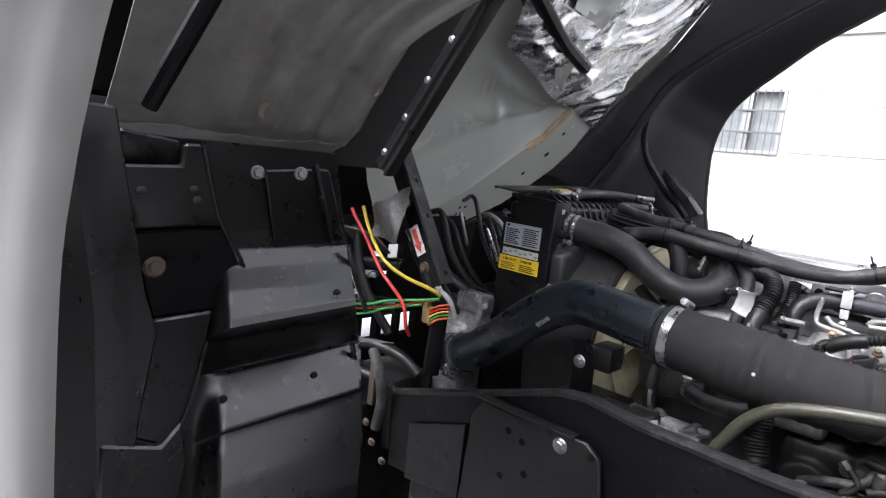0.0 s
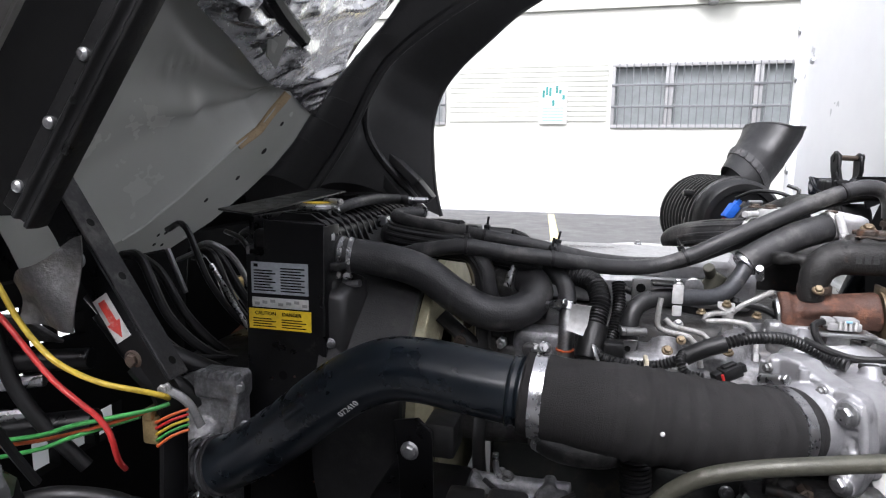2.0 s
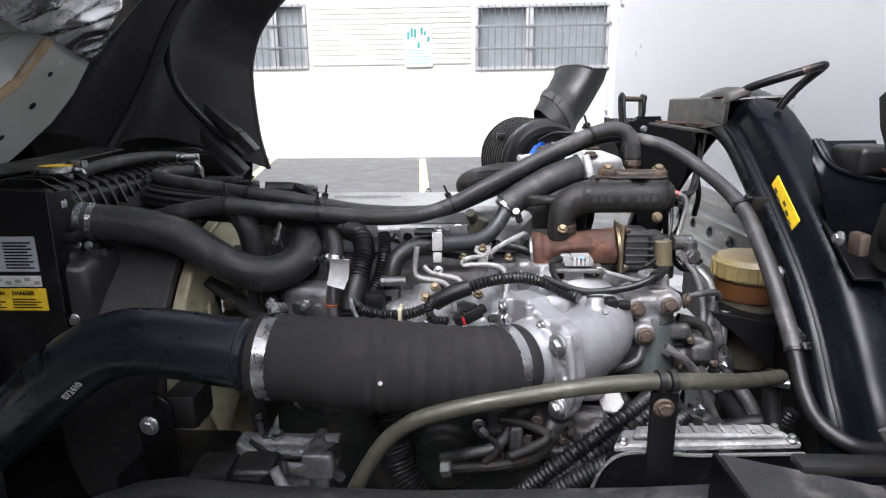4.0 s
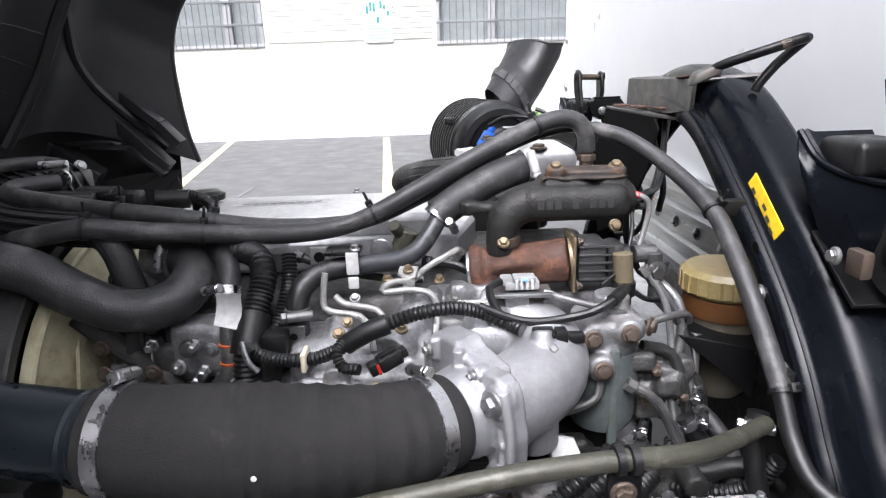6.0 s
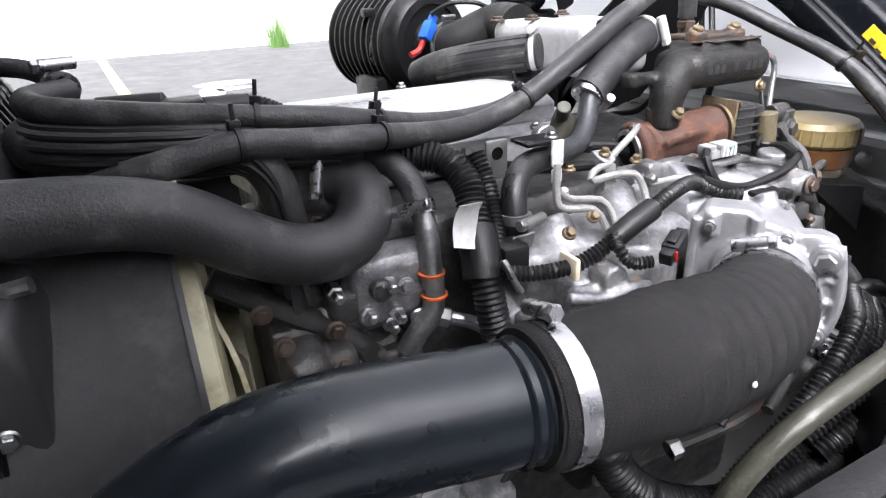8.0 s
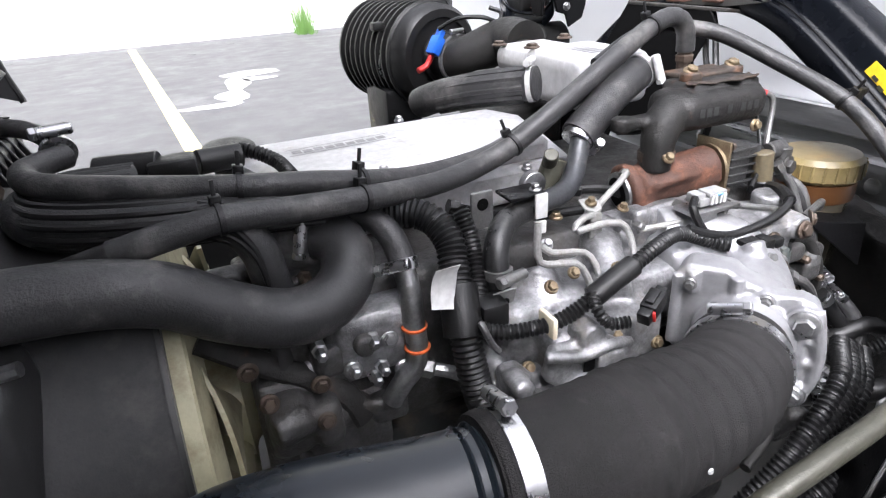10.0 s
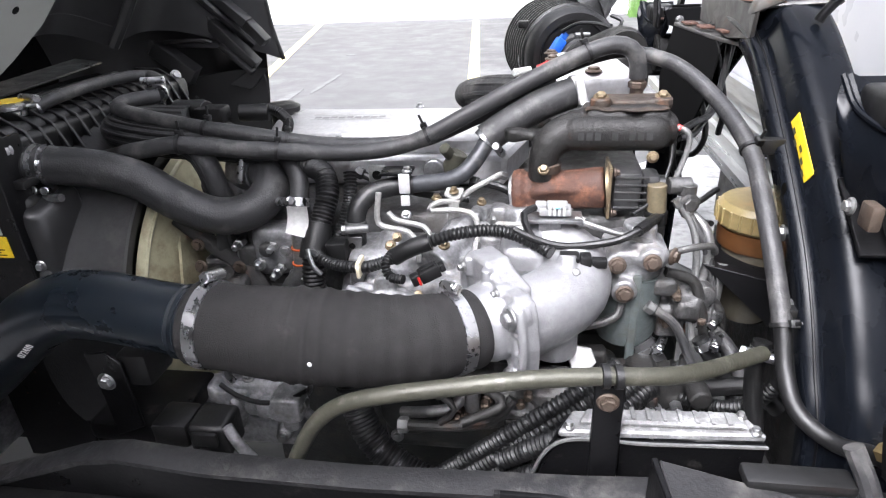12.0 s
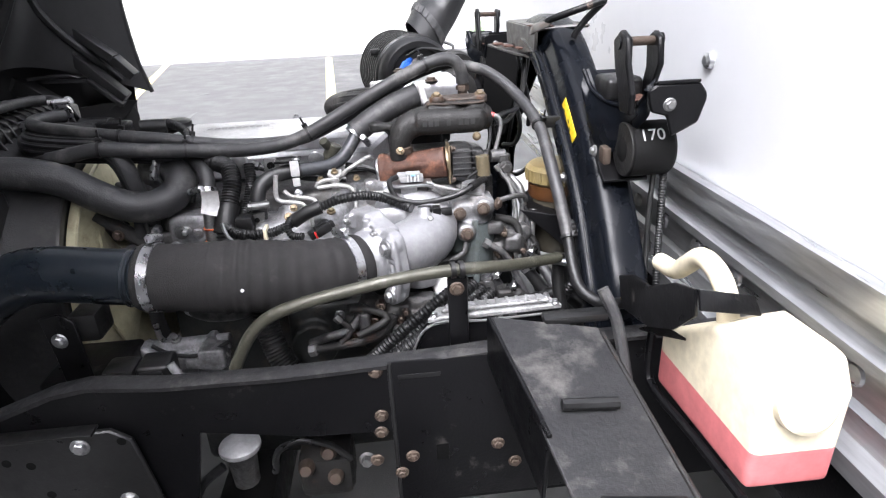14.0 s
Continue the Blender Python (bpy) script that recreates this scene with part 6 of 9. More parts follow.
bolts(ev, [(fl0 + V((0.005, -0.018, 0.024)), (1, 0, 0)), (fl0 + V((0.005, -0.018, -0.024)), (1, 0, 0)), ((-0.03, 0.763, 0.775), (0, -1, 0)), ((-0.012, 0.772, 0.828), (0, -0.5, 1))], rusty_bolt, 0.0052)
ec = thing("egr_cooler", "dark cast-iron exhaust gas cooler with rusty top flange", "cooler", (0.05, 0.8, 0.86))
cast("cooler_body", [box((0.006, 0.772, 0.846), (0.122, 0.838, 0.884), 0.016, seg=4), turned((0.122, 0.805, 0.865), (0.2, 0.805, 0.865), [(-0.01, 0.02), (0.004, 0.019), (0.010, 0.012)], 20), tube([(0.04, 0.805, 0.864, 0.021), (0.012, 0.798, 0.864, 0.021), (-0.008, 0.790, 0.852, 0.019), (-0.014, 0.787, 0.832, 0.0165), (-0.014, 0.787, 0.812, 0.0165)], 0.018, 20), box((-0.052, 0.792, 0.855), (-0.008, 0.812, 0.866), 0.004), rod((-0.048, 0.802, 0.853), (-0.048, 0.802, 0.868), 0.011), box((0.03, 0.79, 0.878), (0.122, 0.84, 0.890), 0.005)], cast_iron, ec, 0.0026, "dark cast body, rust along its top")
cast("top_flange", [box((0.046, 0.818, 0.887), (0.119, 0.86, 0.894), 0.002), rod((0.048, 0.815, 0.884), (0.048, 0.815, 0.899), 0.0115), rod((0.117, 0.826, 0.884), (0.117, 0.826, 0.897), 0.0115)], cooler_rust, ec, 0.0025, "rusty flange")
for k in (0, 1, 2, 4, 6, 7, 8):
    text_bars(ec, (0.022, 0.7715, 0.862), (1, 0, 0), (0, 0, 1), [(0.009 * k, 0.0065 + 0.009 * k, 0, 0.009)], motor_grey, "cast_mark", (0, -1, 0))
part("rusty_edge", skin(lambda u, v: V((0.03 + 0.09 * u, 0.7885 + 0.014 * v + 0.004 * math.sin(8 * u) + 0.003 * math.sin(19 * u), 0.8905 + 0.0008 * math.sin(14 * u + 6 * v))), 20, 5, 0.001), cooler_rust, ec, "flaking rust along the top edge")
bolts(ec, [((0.048, 0.815, 0.899), (0, -0.4, 1)), ((0.117, 0.826, 0.897), (0, -0.4, 1))], bolt_yellow, 0.0085)
bolts(ec, [((0.103, 0.773, 0.843), (0, -1, 0.2)), ((-0.014, 0.77, 0.829), (0, -0.6, 0.6))], bolt_yellow, 0.0065)
part("collar", turned((-0.012, 0.789, 0.822), (-0.012, 0.789, 1), [(0, 0.0185), (0.009, 0.0185), (0.011, 0.0165)], 22), cooler_rust, ec)
gs = thing("temperature_sensor", "brassy sensor with black boot and steel elbow pipe", "sensor", (0.11, 0.76, 0.8))
part("body", rod((0.111, 0.76, 0.783), (0.109, 0.762, 0.816), 0.0105), sensor_olive, gs)
part("boot", rod((0.111, 0.76, 0.77), (0.111, 0.76, 0.786), 0.0125), black_plastic, gs)
part("pipe", tube([(0.122, 0.80, 0.872), (0.131, 0.793, 0.870), (0.140, 0.79, 0.866), (0.143, 0.788, 0.855), (0.137, 0.783, 0.832), (0.129, 0.776, 0.811)], 0.0032, 10), dull_zinc, gs)
part("red_band", tube([(0.128, 0.7955, 0.871), (0.134, 0.792, 0.869)], 0.0036, 10), red_plastic, gs, "red band on the pipe")
part("union", join(rod((0.122, 0.768, 0.812), (0.146, 0.77, 0.812), 0.0095), rod((0.143, 0.765, 0.815), (0.143, 0.765, 0.795), 0.009), bolt_bm((0.144, 0.757, 0.795), (0.2, -1, 0), 0.008, 0.006)), alu_dark, gs)
bw = thing("fuse_connector", "white and pale blue wiring connector on a steel bracket", "connector", (0.0, 0.73, 0.8))
part("body", join(box((-0.018, 0.718, 0.794), (0.016, 0.736, 0.803), 0.002), box((-0.010, 0.716, 0.8032), (0.012, 0.732, 0.808), 0.0015), box((-0.022, 0.72, 0.798), (-0.010, 0.734, 0.807), 0.002)), bar_grey, bw)
for k in range(4):
    part("rib", box((-0.008 + 0.005 * k, 0.7145, 0.796), (-0.0055 + 0.005 * k, 0.7178, 0.806), 0.0005), white_label, bw)
part("blue_mark", box((-0.002, 0.7135, 0.8045), (0.004, 0.7158, 0.807), 0.0005), sign_blue, bw)
part("holder", join(box((-0.018, 0.718, 0.772), (0.006, 0.735, 0.7925), 0.002), box((-0.03, 0.712, 0.788), (0.028, 0.74, 0.7925), 0.001)), zinc, bw)
part("lead", tube([(-0.022, 0.722, 0.803), (-0.034, 0.712, 0.80), (-0.03, 0.705, 0.785), (-0.02, 0.70, 0.77)], 0.004, 8), black_plastic, bw)

# fuel filter and plumbing
ff = thing("fuel_filter", "fuel filter with aluminium head and dull green-grey bowl", "filter", (0.085, 0.735, 0.68))
cast("head", [rod((0.085, 0.737, 0.725), (0.085, 0.737, 0.762), 0.034), box((0.055, 0.70, 0.74), (0.12, 0.76, 0.765), 0.01), rod((0.09, 0.73, 0.755), (0.09, 0.73, 0.785), 0.018), rod((0.065, 0.70, 0.748), (0.065, 0.74, 0.748), 0.012), rod((0.10, 0.695, 0.755), (0.10, 0.74, 0.755), 0.013), rod((0.074, 0.692, 0.718), (0.074, 0.73, 0.718), 0.014)], alu, ff, 0.003)
part("bowl", turned((0.085, 0.735, 0.726), (0.085, 0.735, 0), [(0, 0.036), (0.02, 0.0365), (0.07, 0.0355), (0.085, 0.031), (0.092, 0.016), (0.094, 0.002)], 28), filter_paint, ff, "dull green-grey bowl")
part("spine", box((0.083, 0.698, 0.60), (0.093, 0.706, 0.735), 0.003), filter_paint, ff)
bolts(ff, [((0.099, 0.692, 0.755), (0, -1, 0.15)), ((0.065, 0.698, 0.748), (0, -1, 0.15)), ((0.074, 0.690, 0.718), (0, -1, 0.1)), ((0.122, 0.705, 0.757), (0.8, -0.6, 0))], rusty_bolt, 0.0095)
part("drain_pipe", tube([(0.074, 0.70, 0.71), (0.07, 0.695, 0.69), (0.055, 0.69, 0.682), (0.03, 0.685, 0.678)], 0.005, 10), alu_dark, ff)
part("inlet_pipe", tube([(0.12, 0.71, 0.758), (0.14, 0.715, 0.762), (0.165, 0.725, 0.76), (0.17, 0.73, 0.75)], 0.004, 10), alu_dark, ff)
wcap = thing("priming_cap", "white plastic hexagon cap", "cap", (0.032, 0.665, 0.652))
part("cap", turned((0.032, 0.676, 0.642), (0.031, 0.640, 0.665), [(0, 0.0145), (0.001, 0.0158), (0.014, 0.0158), (0.016, 0.014), (0.0165, 0.010)], 6), white_label, wcap)
part("stem", rod((0.032, 0.69, 0.642), (0.032, 0.668, 0.650), 0.009), alu_dark, wcap)
random.seed(11)
HOSES = [([(0.145, 0.77, 0.785), (0.165, 0.75, 0.765), (0.168, 0.74, 0.73), (0.16, 0.735, 0.70), (0.165, 0.73, 0.67)], 0.0055, dull_zinc, "bent steel fuel pipe beside the filter", "pipe"),
         ([(0.185, 0.745, 0.73), (0.18, 0.735, 0.70), (0.178, 0.728, 0.675), (0.182, 0.72, 0.64)], 0.0065, dull_zinc, "zinc plated union pipe beside the filter", "pipe"),
         ([(0.12, 0.72, 0.73), (0.15, 0.72, 0.72), (0.16, 0.71, 0.69), (0.17, 0.71, 0.65), (0.19, 0.71, 0.60)], 0.006, cast_iron, "thin dark steel fuel pipe", "pipe"),
         ([(0.16, 0.70, 0.66), (0.18, 0.69, 0.63), (0.2, 0.68, 0.60), (0.2, 0.66, 0.55)], 0.009, black_plastic, "black rubber fuel hose, clamped", "hose"),
         ([(0.1, 0.72, 0.64), (0.125, 0.71, 0.60), (0.13, 0.70, 0.55), (0.12, 0.7, 0.48)], 0.016, rubber, "black braided hose behind the filter", "hose"),
         ([(0.13, 0.70, 0.62), (0.16, 0.69, 0.60), (0.21, 0.67, 0.62), (0.24, 0.66, 0.60)], 0.010, black_plastic, "black hose low by the arch", "hose"),
         ([(0.10, 0.66, 0.57), (0.15, 0.62, 0.585), (0.19, 0.61, 0.58), (0.21, 0.60, 0.54)], 0.012, black_plastic, "black hose low by the arch", "hose"),
         ([(0.2, 0.64, 0.70), (0.195, 0.63, 0.66), (0.2, 0.61, 0.60), (0.205, 0.6, 0.53)], 0.009, black_plastic, "black wiring sleeve by the arch", "hose"),
         ([(-0.10, 0.60, 0.66), (-0.07, 0.60, 0.655), (-0.05, 0.585, 0.648), (-0.09, 0.57, 0.635)], 0.005, cast_iron, "thin bent dark vacuum pipe", "pipe"),
         ([(-0.16, 0.62, 0.60), (-0.13, 0.60, 0.62), (-0.10, 0.60, 0.63), (-0.08, 0.61, 0.66)], 0.006, alu_dark, "dull bent steel oil pipe", "pipe"),
         ([(-0.33, 0.66, 0.655), (-0.30, 0.64, 0.65), (-0.25, 0.63, 0.655), (-0.22, 0.66, 0.66)], 0.011, rubber, "black water hose under the charge hose", "hose"),
         ([(-0.22, 0.63, 0.69), (-0.215, 0.62, 0.62), (-0.19, 0.60, 0.57), (-0.13, 0.58, 0.54), (-0.05, 0.57, 0.53)], 0.0165, black_plastic, "corrugated black conduit running down past the engine", "conduit"),
         ([(-0.05, 0.56, 0.60), (0.0, 0.55, 0.64), (0.03, 0.54, 0.66)], 0.009, black_plastic, "corrugated black plastic wiring conduit", "conduit"),
         ([(-0.04, 0.55, 0.585), (0.01, 0.54, 0.62), (0.05, 0.53, 0.64)], 0.009, black_plastic, "corrugated black plastic wiring conduit", "conduit"),
         ([(-0.2, 0.56, 0.55), (-0.1, 0.55, 0.56), (0.0, 0.55, 0.565), (0.1, 0.54, 0.56)], 0.012, black_plastic, "corrugated black plastic wiring conduit", "conduit"),
         ([(-0.18, 0.55, 0.53), (-0.08, 0.545, 0.535), (0.02, 0.545, 0.545), (0.1, 0.53, 0.53)], 0.010, black_plastic, "corrugated black plastic wiring conduit", "conduit")]
HOSES += [([(-0.16 + 0.012 * k, 0.575 - 0.004 * k, 0.52), (-0.10 + 0.012 * k, 0.572 - 0.004 * k, 0.575 - 0.006 * k), (-0.04 + 0.012 * k, 0.568, 0.63 - 0.008 * k), (0.02 + 0.012 * k, 0.58, 0.672 - 0.008 * k), (0.06 + 0.012 * k, 0.61, 0.685 - 0.008 * k)], 0.0075 + 0.001 * (k % 2), black_plastic, "corrugated black plastic wiring conduit", "conduit") for k in range(4)]
HOSES += [([(0.10, 0.745, 0.70), (0.13, 0.738, 0.695), (0.145, 0.735, 0.675), (0.15, 0.73, 0.64)], 0.0045, copper, "thin brown fuel hose beside the filter", "pipe"),
          ([(0.14, 0.735, 0.715), (0.165, 0.73, 0.70), (0.185, 0.725, 0.68), (0.19, 0.72, 0.63)], 0.005, cast_iron, "thin dark steel fuel pipe", "pipe"),
          ([(0.125, 0.70, 0.585), (0.17, 0.66, 0.60), (0.20, 0.635, 0.625), (0.215, 0.625, 0.66)], 0.007, black_plastic, "corrugated black plastic wiring conduit", "conduit"),
          ([(0.165, 0.72, 0.668), (0.19, 0.705, 0.65), (0.205, 0.68, 0.62), (0.20, 0.66, 0.57)], 0.0085, rubber, "black rubber fuel hose, clamped", "hose")]
for pts, r, mt, lab_, cat in HOSES:
    t = thing({"pipe": "engine_pipe", "hose": "engine_hose", "conduit": "wiring_conduit"}[cat], lab_, cat, pts[0])
    part(cat, tube(pts, r, 14, rib=0.0022 if cat == "conduit" else 0, pitch=0.005), mt, t)
    if cat == "hose" and r > 0.008:
        a, b = V(pts[0]), V(pts[1])
        clamp(t, a + (b - a) * 0.25, b - a, r + 0.0003, 0.008)

# lower side of the block: pump, oil cooler, brackets
lp = thing("injection_pump", "grimy cast injection pump low on the block", "pump", (-0.1, 0.68, 0.55))
cast("pump_body", [box((-0.20, 0.66, 0.50), (-0.02, 0.78, 0.64), 0.018), rod((-0.16, 0.64, 0.58), (-0.16, 0.70, 0.58), 0.035), rod((-0.07, 0.63, 0.60), (-0.07, 0.70, 0.60), 0.03), box((-0.03, 0.64, 0.55), (0.08, 0.74, 0.62), 0.014), rod((0.02, 0.63, 0.58), (0.02, 0.68, 0.58), 0.028)], engine_block, lp, 0.004)
bolts(lp, [((-0.12, 0.655, 0.62), (0, -1, 0.2)), ((-0.18, 0.655, 0.53), (0, -1, 0.2)), ((-0.04, 0.655, 0.54), (0, -1, 0.2)), ((0.06, 0.638, 0.60), (0, -1, 0.2)), ((-0.10, 0.628, 0.61), (0, -1, 0))], zinc, 0.008)
lc = thing("pump_bracket", "ribbed aluminium bracket under the charge air hose", "bracket", (-0.36, 0.66, 0.57))
cast("casting", [rod((-0.418, 0.660, 0.590), (-0.285, 0.668, 0.588), 0.0115), rod((-0.417, 0.638, 0.578), (-0.417, 0.67, 0.578), 0.0155), box((-0.412, 0.655, 0.560), (-0.295, 0.675, 0.588), 0.004), rod((-0.349, 0.636, 0.574), (-0.349, 0.67, 0.574), 0.011), tube([(-0.39, 0.652, 0.584), (-0.375, 0.645, 0.572), (-0.372, 0.648, 0.55), (-0.39, 0.655, 0.53)], 0.007, 10), tube([(-0.335, 0.652, 0.58), (-0.315, 0.648, 0.570), (-0.295, 0.652, 0.562), (-0.285, 0.66, 0.545)], 0.007, 10), box((-0.395, 0.65, 0.505), (-0.30, 0.69, 0.548), 0.005), rod((-0.318, 0.638, 0.533), (-0.318, 0.67, 0.533), 0.010), rod((-0.375, 0.638, 0.545), (-0.375, 0.67, 0.545), 0.009), box((-0.36, 0.655, 0.545), (-0.31, 0.68, 0.575), 0.003), tube([(-0.41, 0.65, 0.566), (-0.38, 0.646, 0.560), (-0.36, 0.648, 0.556)], 0.004, 8)], alu, lc, 0.0022, smooth_n=2)
for x, z in ((-0.417, 0.578), (-0.349, 0.574)):
    part("bore", turned((x, 0.6372, z), (x, 0, z), [(0, 0.0001), (0.0004, 0.005)], 14, cap=False), ink, lc)
for k in range(4):
    part("rib", box((-0.335 + 0.012 * k, 0.648, 0.548), (-0.332 + 0.012 * k, 0.67, 0.572), 0.001), alu, lc)
bolts(lc, [((-0.318, 0.636, 0.533), (0, -1, 0.2)), ((-0.375, 0.636, 0.545), (0, -1, 0.2)), ((-0.36, 0.662, 0.601), (0, -0.3, 1)), ((-0.395, 0.648, 0.52), (0, -1, 0.2))], dull_zinc, 0.008)
wt = thing("wiring_conduit", "thin black lead across the aluminium bracket", "cable", (-0.35, 0.64, 0.6), group="wiring conduits")
part("lead", tube([(-0.385, 0.64, 0.606), (-0.365, 0.636, 0.594), (-0.335, 0.634, 0.587), (-0.305, 0.637, 0.590), (-0.28, 0.645, 0.600)], 0.003, 8), black_plastic, wt)
part("clip", tube([(-0.372, 0.640, 0.640), (-0.37, 0.637, 0.622), (-0.366, 0.64, 0.612)], 0.004, 8), steel, wt)
cc = thing("compressor_plug", "black multi-pin connector block with coloured leads", "connector", (-0.36, 0.54, 0.62))
part("block", join(box((-0.412, 0.545, 0.598), (-0.372, 0.585, 0.628), 0.005), box((-0.368, 0.540, 0.592), (-0.326, 0.58, 0.634), 0.006, seg=3), box((-0.372, 0.55, 0.604), (-0.366, 0.58, 0.624), 0.001), rod((-0.352, 0.535, 0.60), (-0.352, 0.56, 0.60), 0.008), box((-0.362, 0.536, 0.612), (-0.334, 0.542, 0.628), 0.002)), black_plastic, cc)
for k in range(6):
    part("lead", tube([(-0.398 + 0.006 * k, 0.524, 0.600), (-0.40 + 0.006 * k, 0.515, 0.595), (-0.405 + 0.004 * k, 0.512, 0.58)], 0.0018, 6), (red_plastic, white_label, blue_plastic, red_plastic, green_wire, white_label)[k], cc)
part("silver_pipe", tube([(-0.324, 0.545, 0.634), (-0.319, 0.543, 0.624), (-0.312, 0.542, 0.610), (-0.304, 0.545, 0.592)], 0.0055, 12), alu, cc)

# olive guide tube with its clip
ot = thing("dipstick_tube", "long olive-grey painted steel tube across the engine bay", "pipe", (0.0, 0.5, 0.73))
OT = [(-0.262, 0.515, 0.575), (-0.246, 0.51, 0.615), (-0.228, 0.505, 0.655), (-0.205, 0.50, 0.693), (-0.178, 0.495, 0.717), (-0.14, 0.493, 0.731), (-0.09, 0.494, 0.741), (-0.03, 0.499, 0.749), (0.03, 0.506, 0.751), (0.075, 0.515, 0.747), (0.11, 0.536, 0.737), (0.15, 0.572, 0.722), (0.187, 0.606, 0.709)]
part("tube", tube(OT, 0.0073, 16), olive, ot)
for x in (0.030, 0.040):
    part("clip", turned((x, 0.5065, 0.751), (x + 1, 0.60, 0.75), [(0, 0.0073), (0.0005, 0.0100), (0.006, 0.0100), (0.0065, 0.0073)], 18), black_plastic, ot)

# control unit on its tray
cu = thing("control_unit", "silver die-cast control unit on a black tray, chalky top", "control unit", (0.07, 0.52, 0.66))
part("case", sheet([V((0.0, 0.518, 0.674)), V((0.014, 0.546, 0.674)), V((0.160, 0.553, 0.674)), V((0.172, 0.528, 0.674))], (0, 0, 1), 0.008, 0.002), chalk_alu, cu)
part("cover", sheet([V((0.018, 0.526, 0.6821)), V((0.026, 0.543, 0.6821)), V((0.150, 0.549, 0.6821)), V((0.157, 0.531, 0.6821))], (0, 0, 1), 0.006, 0.002), chalk_alu, cu, "chalky white die-cast cover")
for k in range(9):
    x = 0.036 + 0.013 * k
    part("fin", box((x, 0.530, 0.6882), (x + 0.004, 0.545, 0.6902), 0.0008), chalk_alu, cu)
part("tray", join(sheet([V((0.0, 0.516, 0.673)), V((0.172, 0.526, 0.673)), V((0.172, 0.526, 0.60)), V((-0.03, 0.516, 0.60))], (0, 1, 0), 0.004, 0.001), sheet([V((-0.002, 0.516, 0.673)), V((0.012, 0.548, 0.673)), V((-0.012, 0.548, 0.60)), V((-0.03, 0.516, 0.60))], (-1, 0, 0.3), 0.003, 0.001)), black_paint, cu)
part("tray_edge", tube([(-0.03, 0.514, 0.602), (0.0, 0.514, 0.672), (0.08, 0.519, 0.6725), (0.172, 0.524, 0.6725)], 0.0018, 6), dull_zinc, cu)
part("post", box((0.026, 0.505, 0.62), (0.050, 0.511, 0.742), 0.003), black_paint, cu)
bolts(cu, [((0.037, 0.5045, 0.727), (0, -1, 0))], rusty_bolt, 0.009)
bolts(cu, [((0.010, 0.524, 0.682), (0, 0, 1)), ((0.163, 0.531, 0.682), (0, 0, 1)), ((0.156, 0.549, 0.682), (0, 0, 1))], zinc, 0.005)
# small hose across the radiator top
oh = thing("overflow_hose", "thin black overflow hose across the radiator top", "hose", (-0.62, 0.9, 0.9))
part("hose", tube([(-0.635, 0.775, 0.899), (-0.622, 0.80, 0.908), (-0.615, 0.86, 0.912), (-0.61, 0.92, 0.911), (-0.59, 0.955, 0.908), (-0.565, 0.94, 0.905), (-0.548, 0.915, 0.899), (-0.538, 0.892, 0.893)], 0.008, 14), rubber, oh)
clamp(oh, (-0.632, 0.78, 0.901), (0.3, 0.9, 0.3), 0.0083, 0.004)
clamp(oh, (-0.541, 0.895, 0.894), (0.3, -0.9, -0.2), 0.0125, 0.006)
gc = thing("glow_relay", "black relay plug with steel clips and taped wires", "connector", (-0.47, 0.88, 0.86))
part("plug", join(rod((-0.52, 0.90, 0.868), (-0.47, 0.89, 0.868), 0.016), box((-0.48, 0.87, 0.855), (-0.44, 0.90, 0.878), 0.004), rod((-0.44, 0.92, 0.86), (-0.40, 0.93, 0.858), 0.012)), black_plastic, gc)
part("wire", tube([(-0.44, 0.92, 0.862), (-0.40, 0.935, 0.862), (-0.37, 0.92, 0.85), (-0.36, 0.89, 0.84)], 0.007, 10, rib=0.0015, pitch=0.004), black_plastic, gc)
part("steel_clip", tube([(-0.52, 0.905, 0.878), (-0.49, 0.895, 0.872), (-0.46, 0.88, 0.862)], 0.0025, 8), steel, gc)

# small castings, unions and thin lines crowded on the engine's side
crowd = random.Random(21)


def cluster(name, label, lo, hi, n, mat, bolt_mat, nb, voxel=0.003):
    """A knobbly casting filling a box, with bolts on its face to the camera."""
    lo, hi = V(lo), V(hi)
    t = thing(name, label, "casting", (lo + hi) / 2)
    bms = []
    for _ in range(n):
        c = V([crowd.uniform(lo[i], hi[i]) for i in range(3)])
        k = crowd.random()
        if k < 0.45:
            d = V([crowd.uniform(0.006, 0.02) for _ in range(3)])
            bms.append(box(c - d, c + d, 0.004))
        elif k < 0.8:
            bms.append(rod(c - V((0, 0.012, 0)), c + V((0, 0.014, 0)), crowd.uniform(0.006, 0.013)))
        else:
            bms.append(rod(c - V((0.02, 0, 0)), c + V((0.02, 0, 0)), crowd.uniform(0.005, 0.01)))
    mid = (lo + hi) / 2
    half = (hi - lo) * 0.42
    bms.append(box(V((mid.x - half.x, mid.y, mid.z - half.z)), V((mid.x + half.x, hi.y + 0.01, mid.z + half.z)), 0.006))
    cast("casting", bms, mat, t, voxel, smooth_n=2)
    for _ in range(nb):
        p = V((crowd.uniform(lo.x, hi.x), lo.y - 0.010, crowd.uniform(lo.z, hi.z)))
        part("bolt", turned(p + V((0, 0.02, 0)), p, [(0, 0.007), (0.012, 0.007), (0.013, 0.0048), (0.022, 0.0048), (0.024, 0.003)], 6), bolt_mat, t, angle=25)
    return t


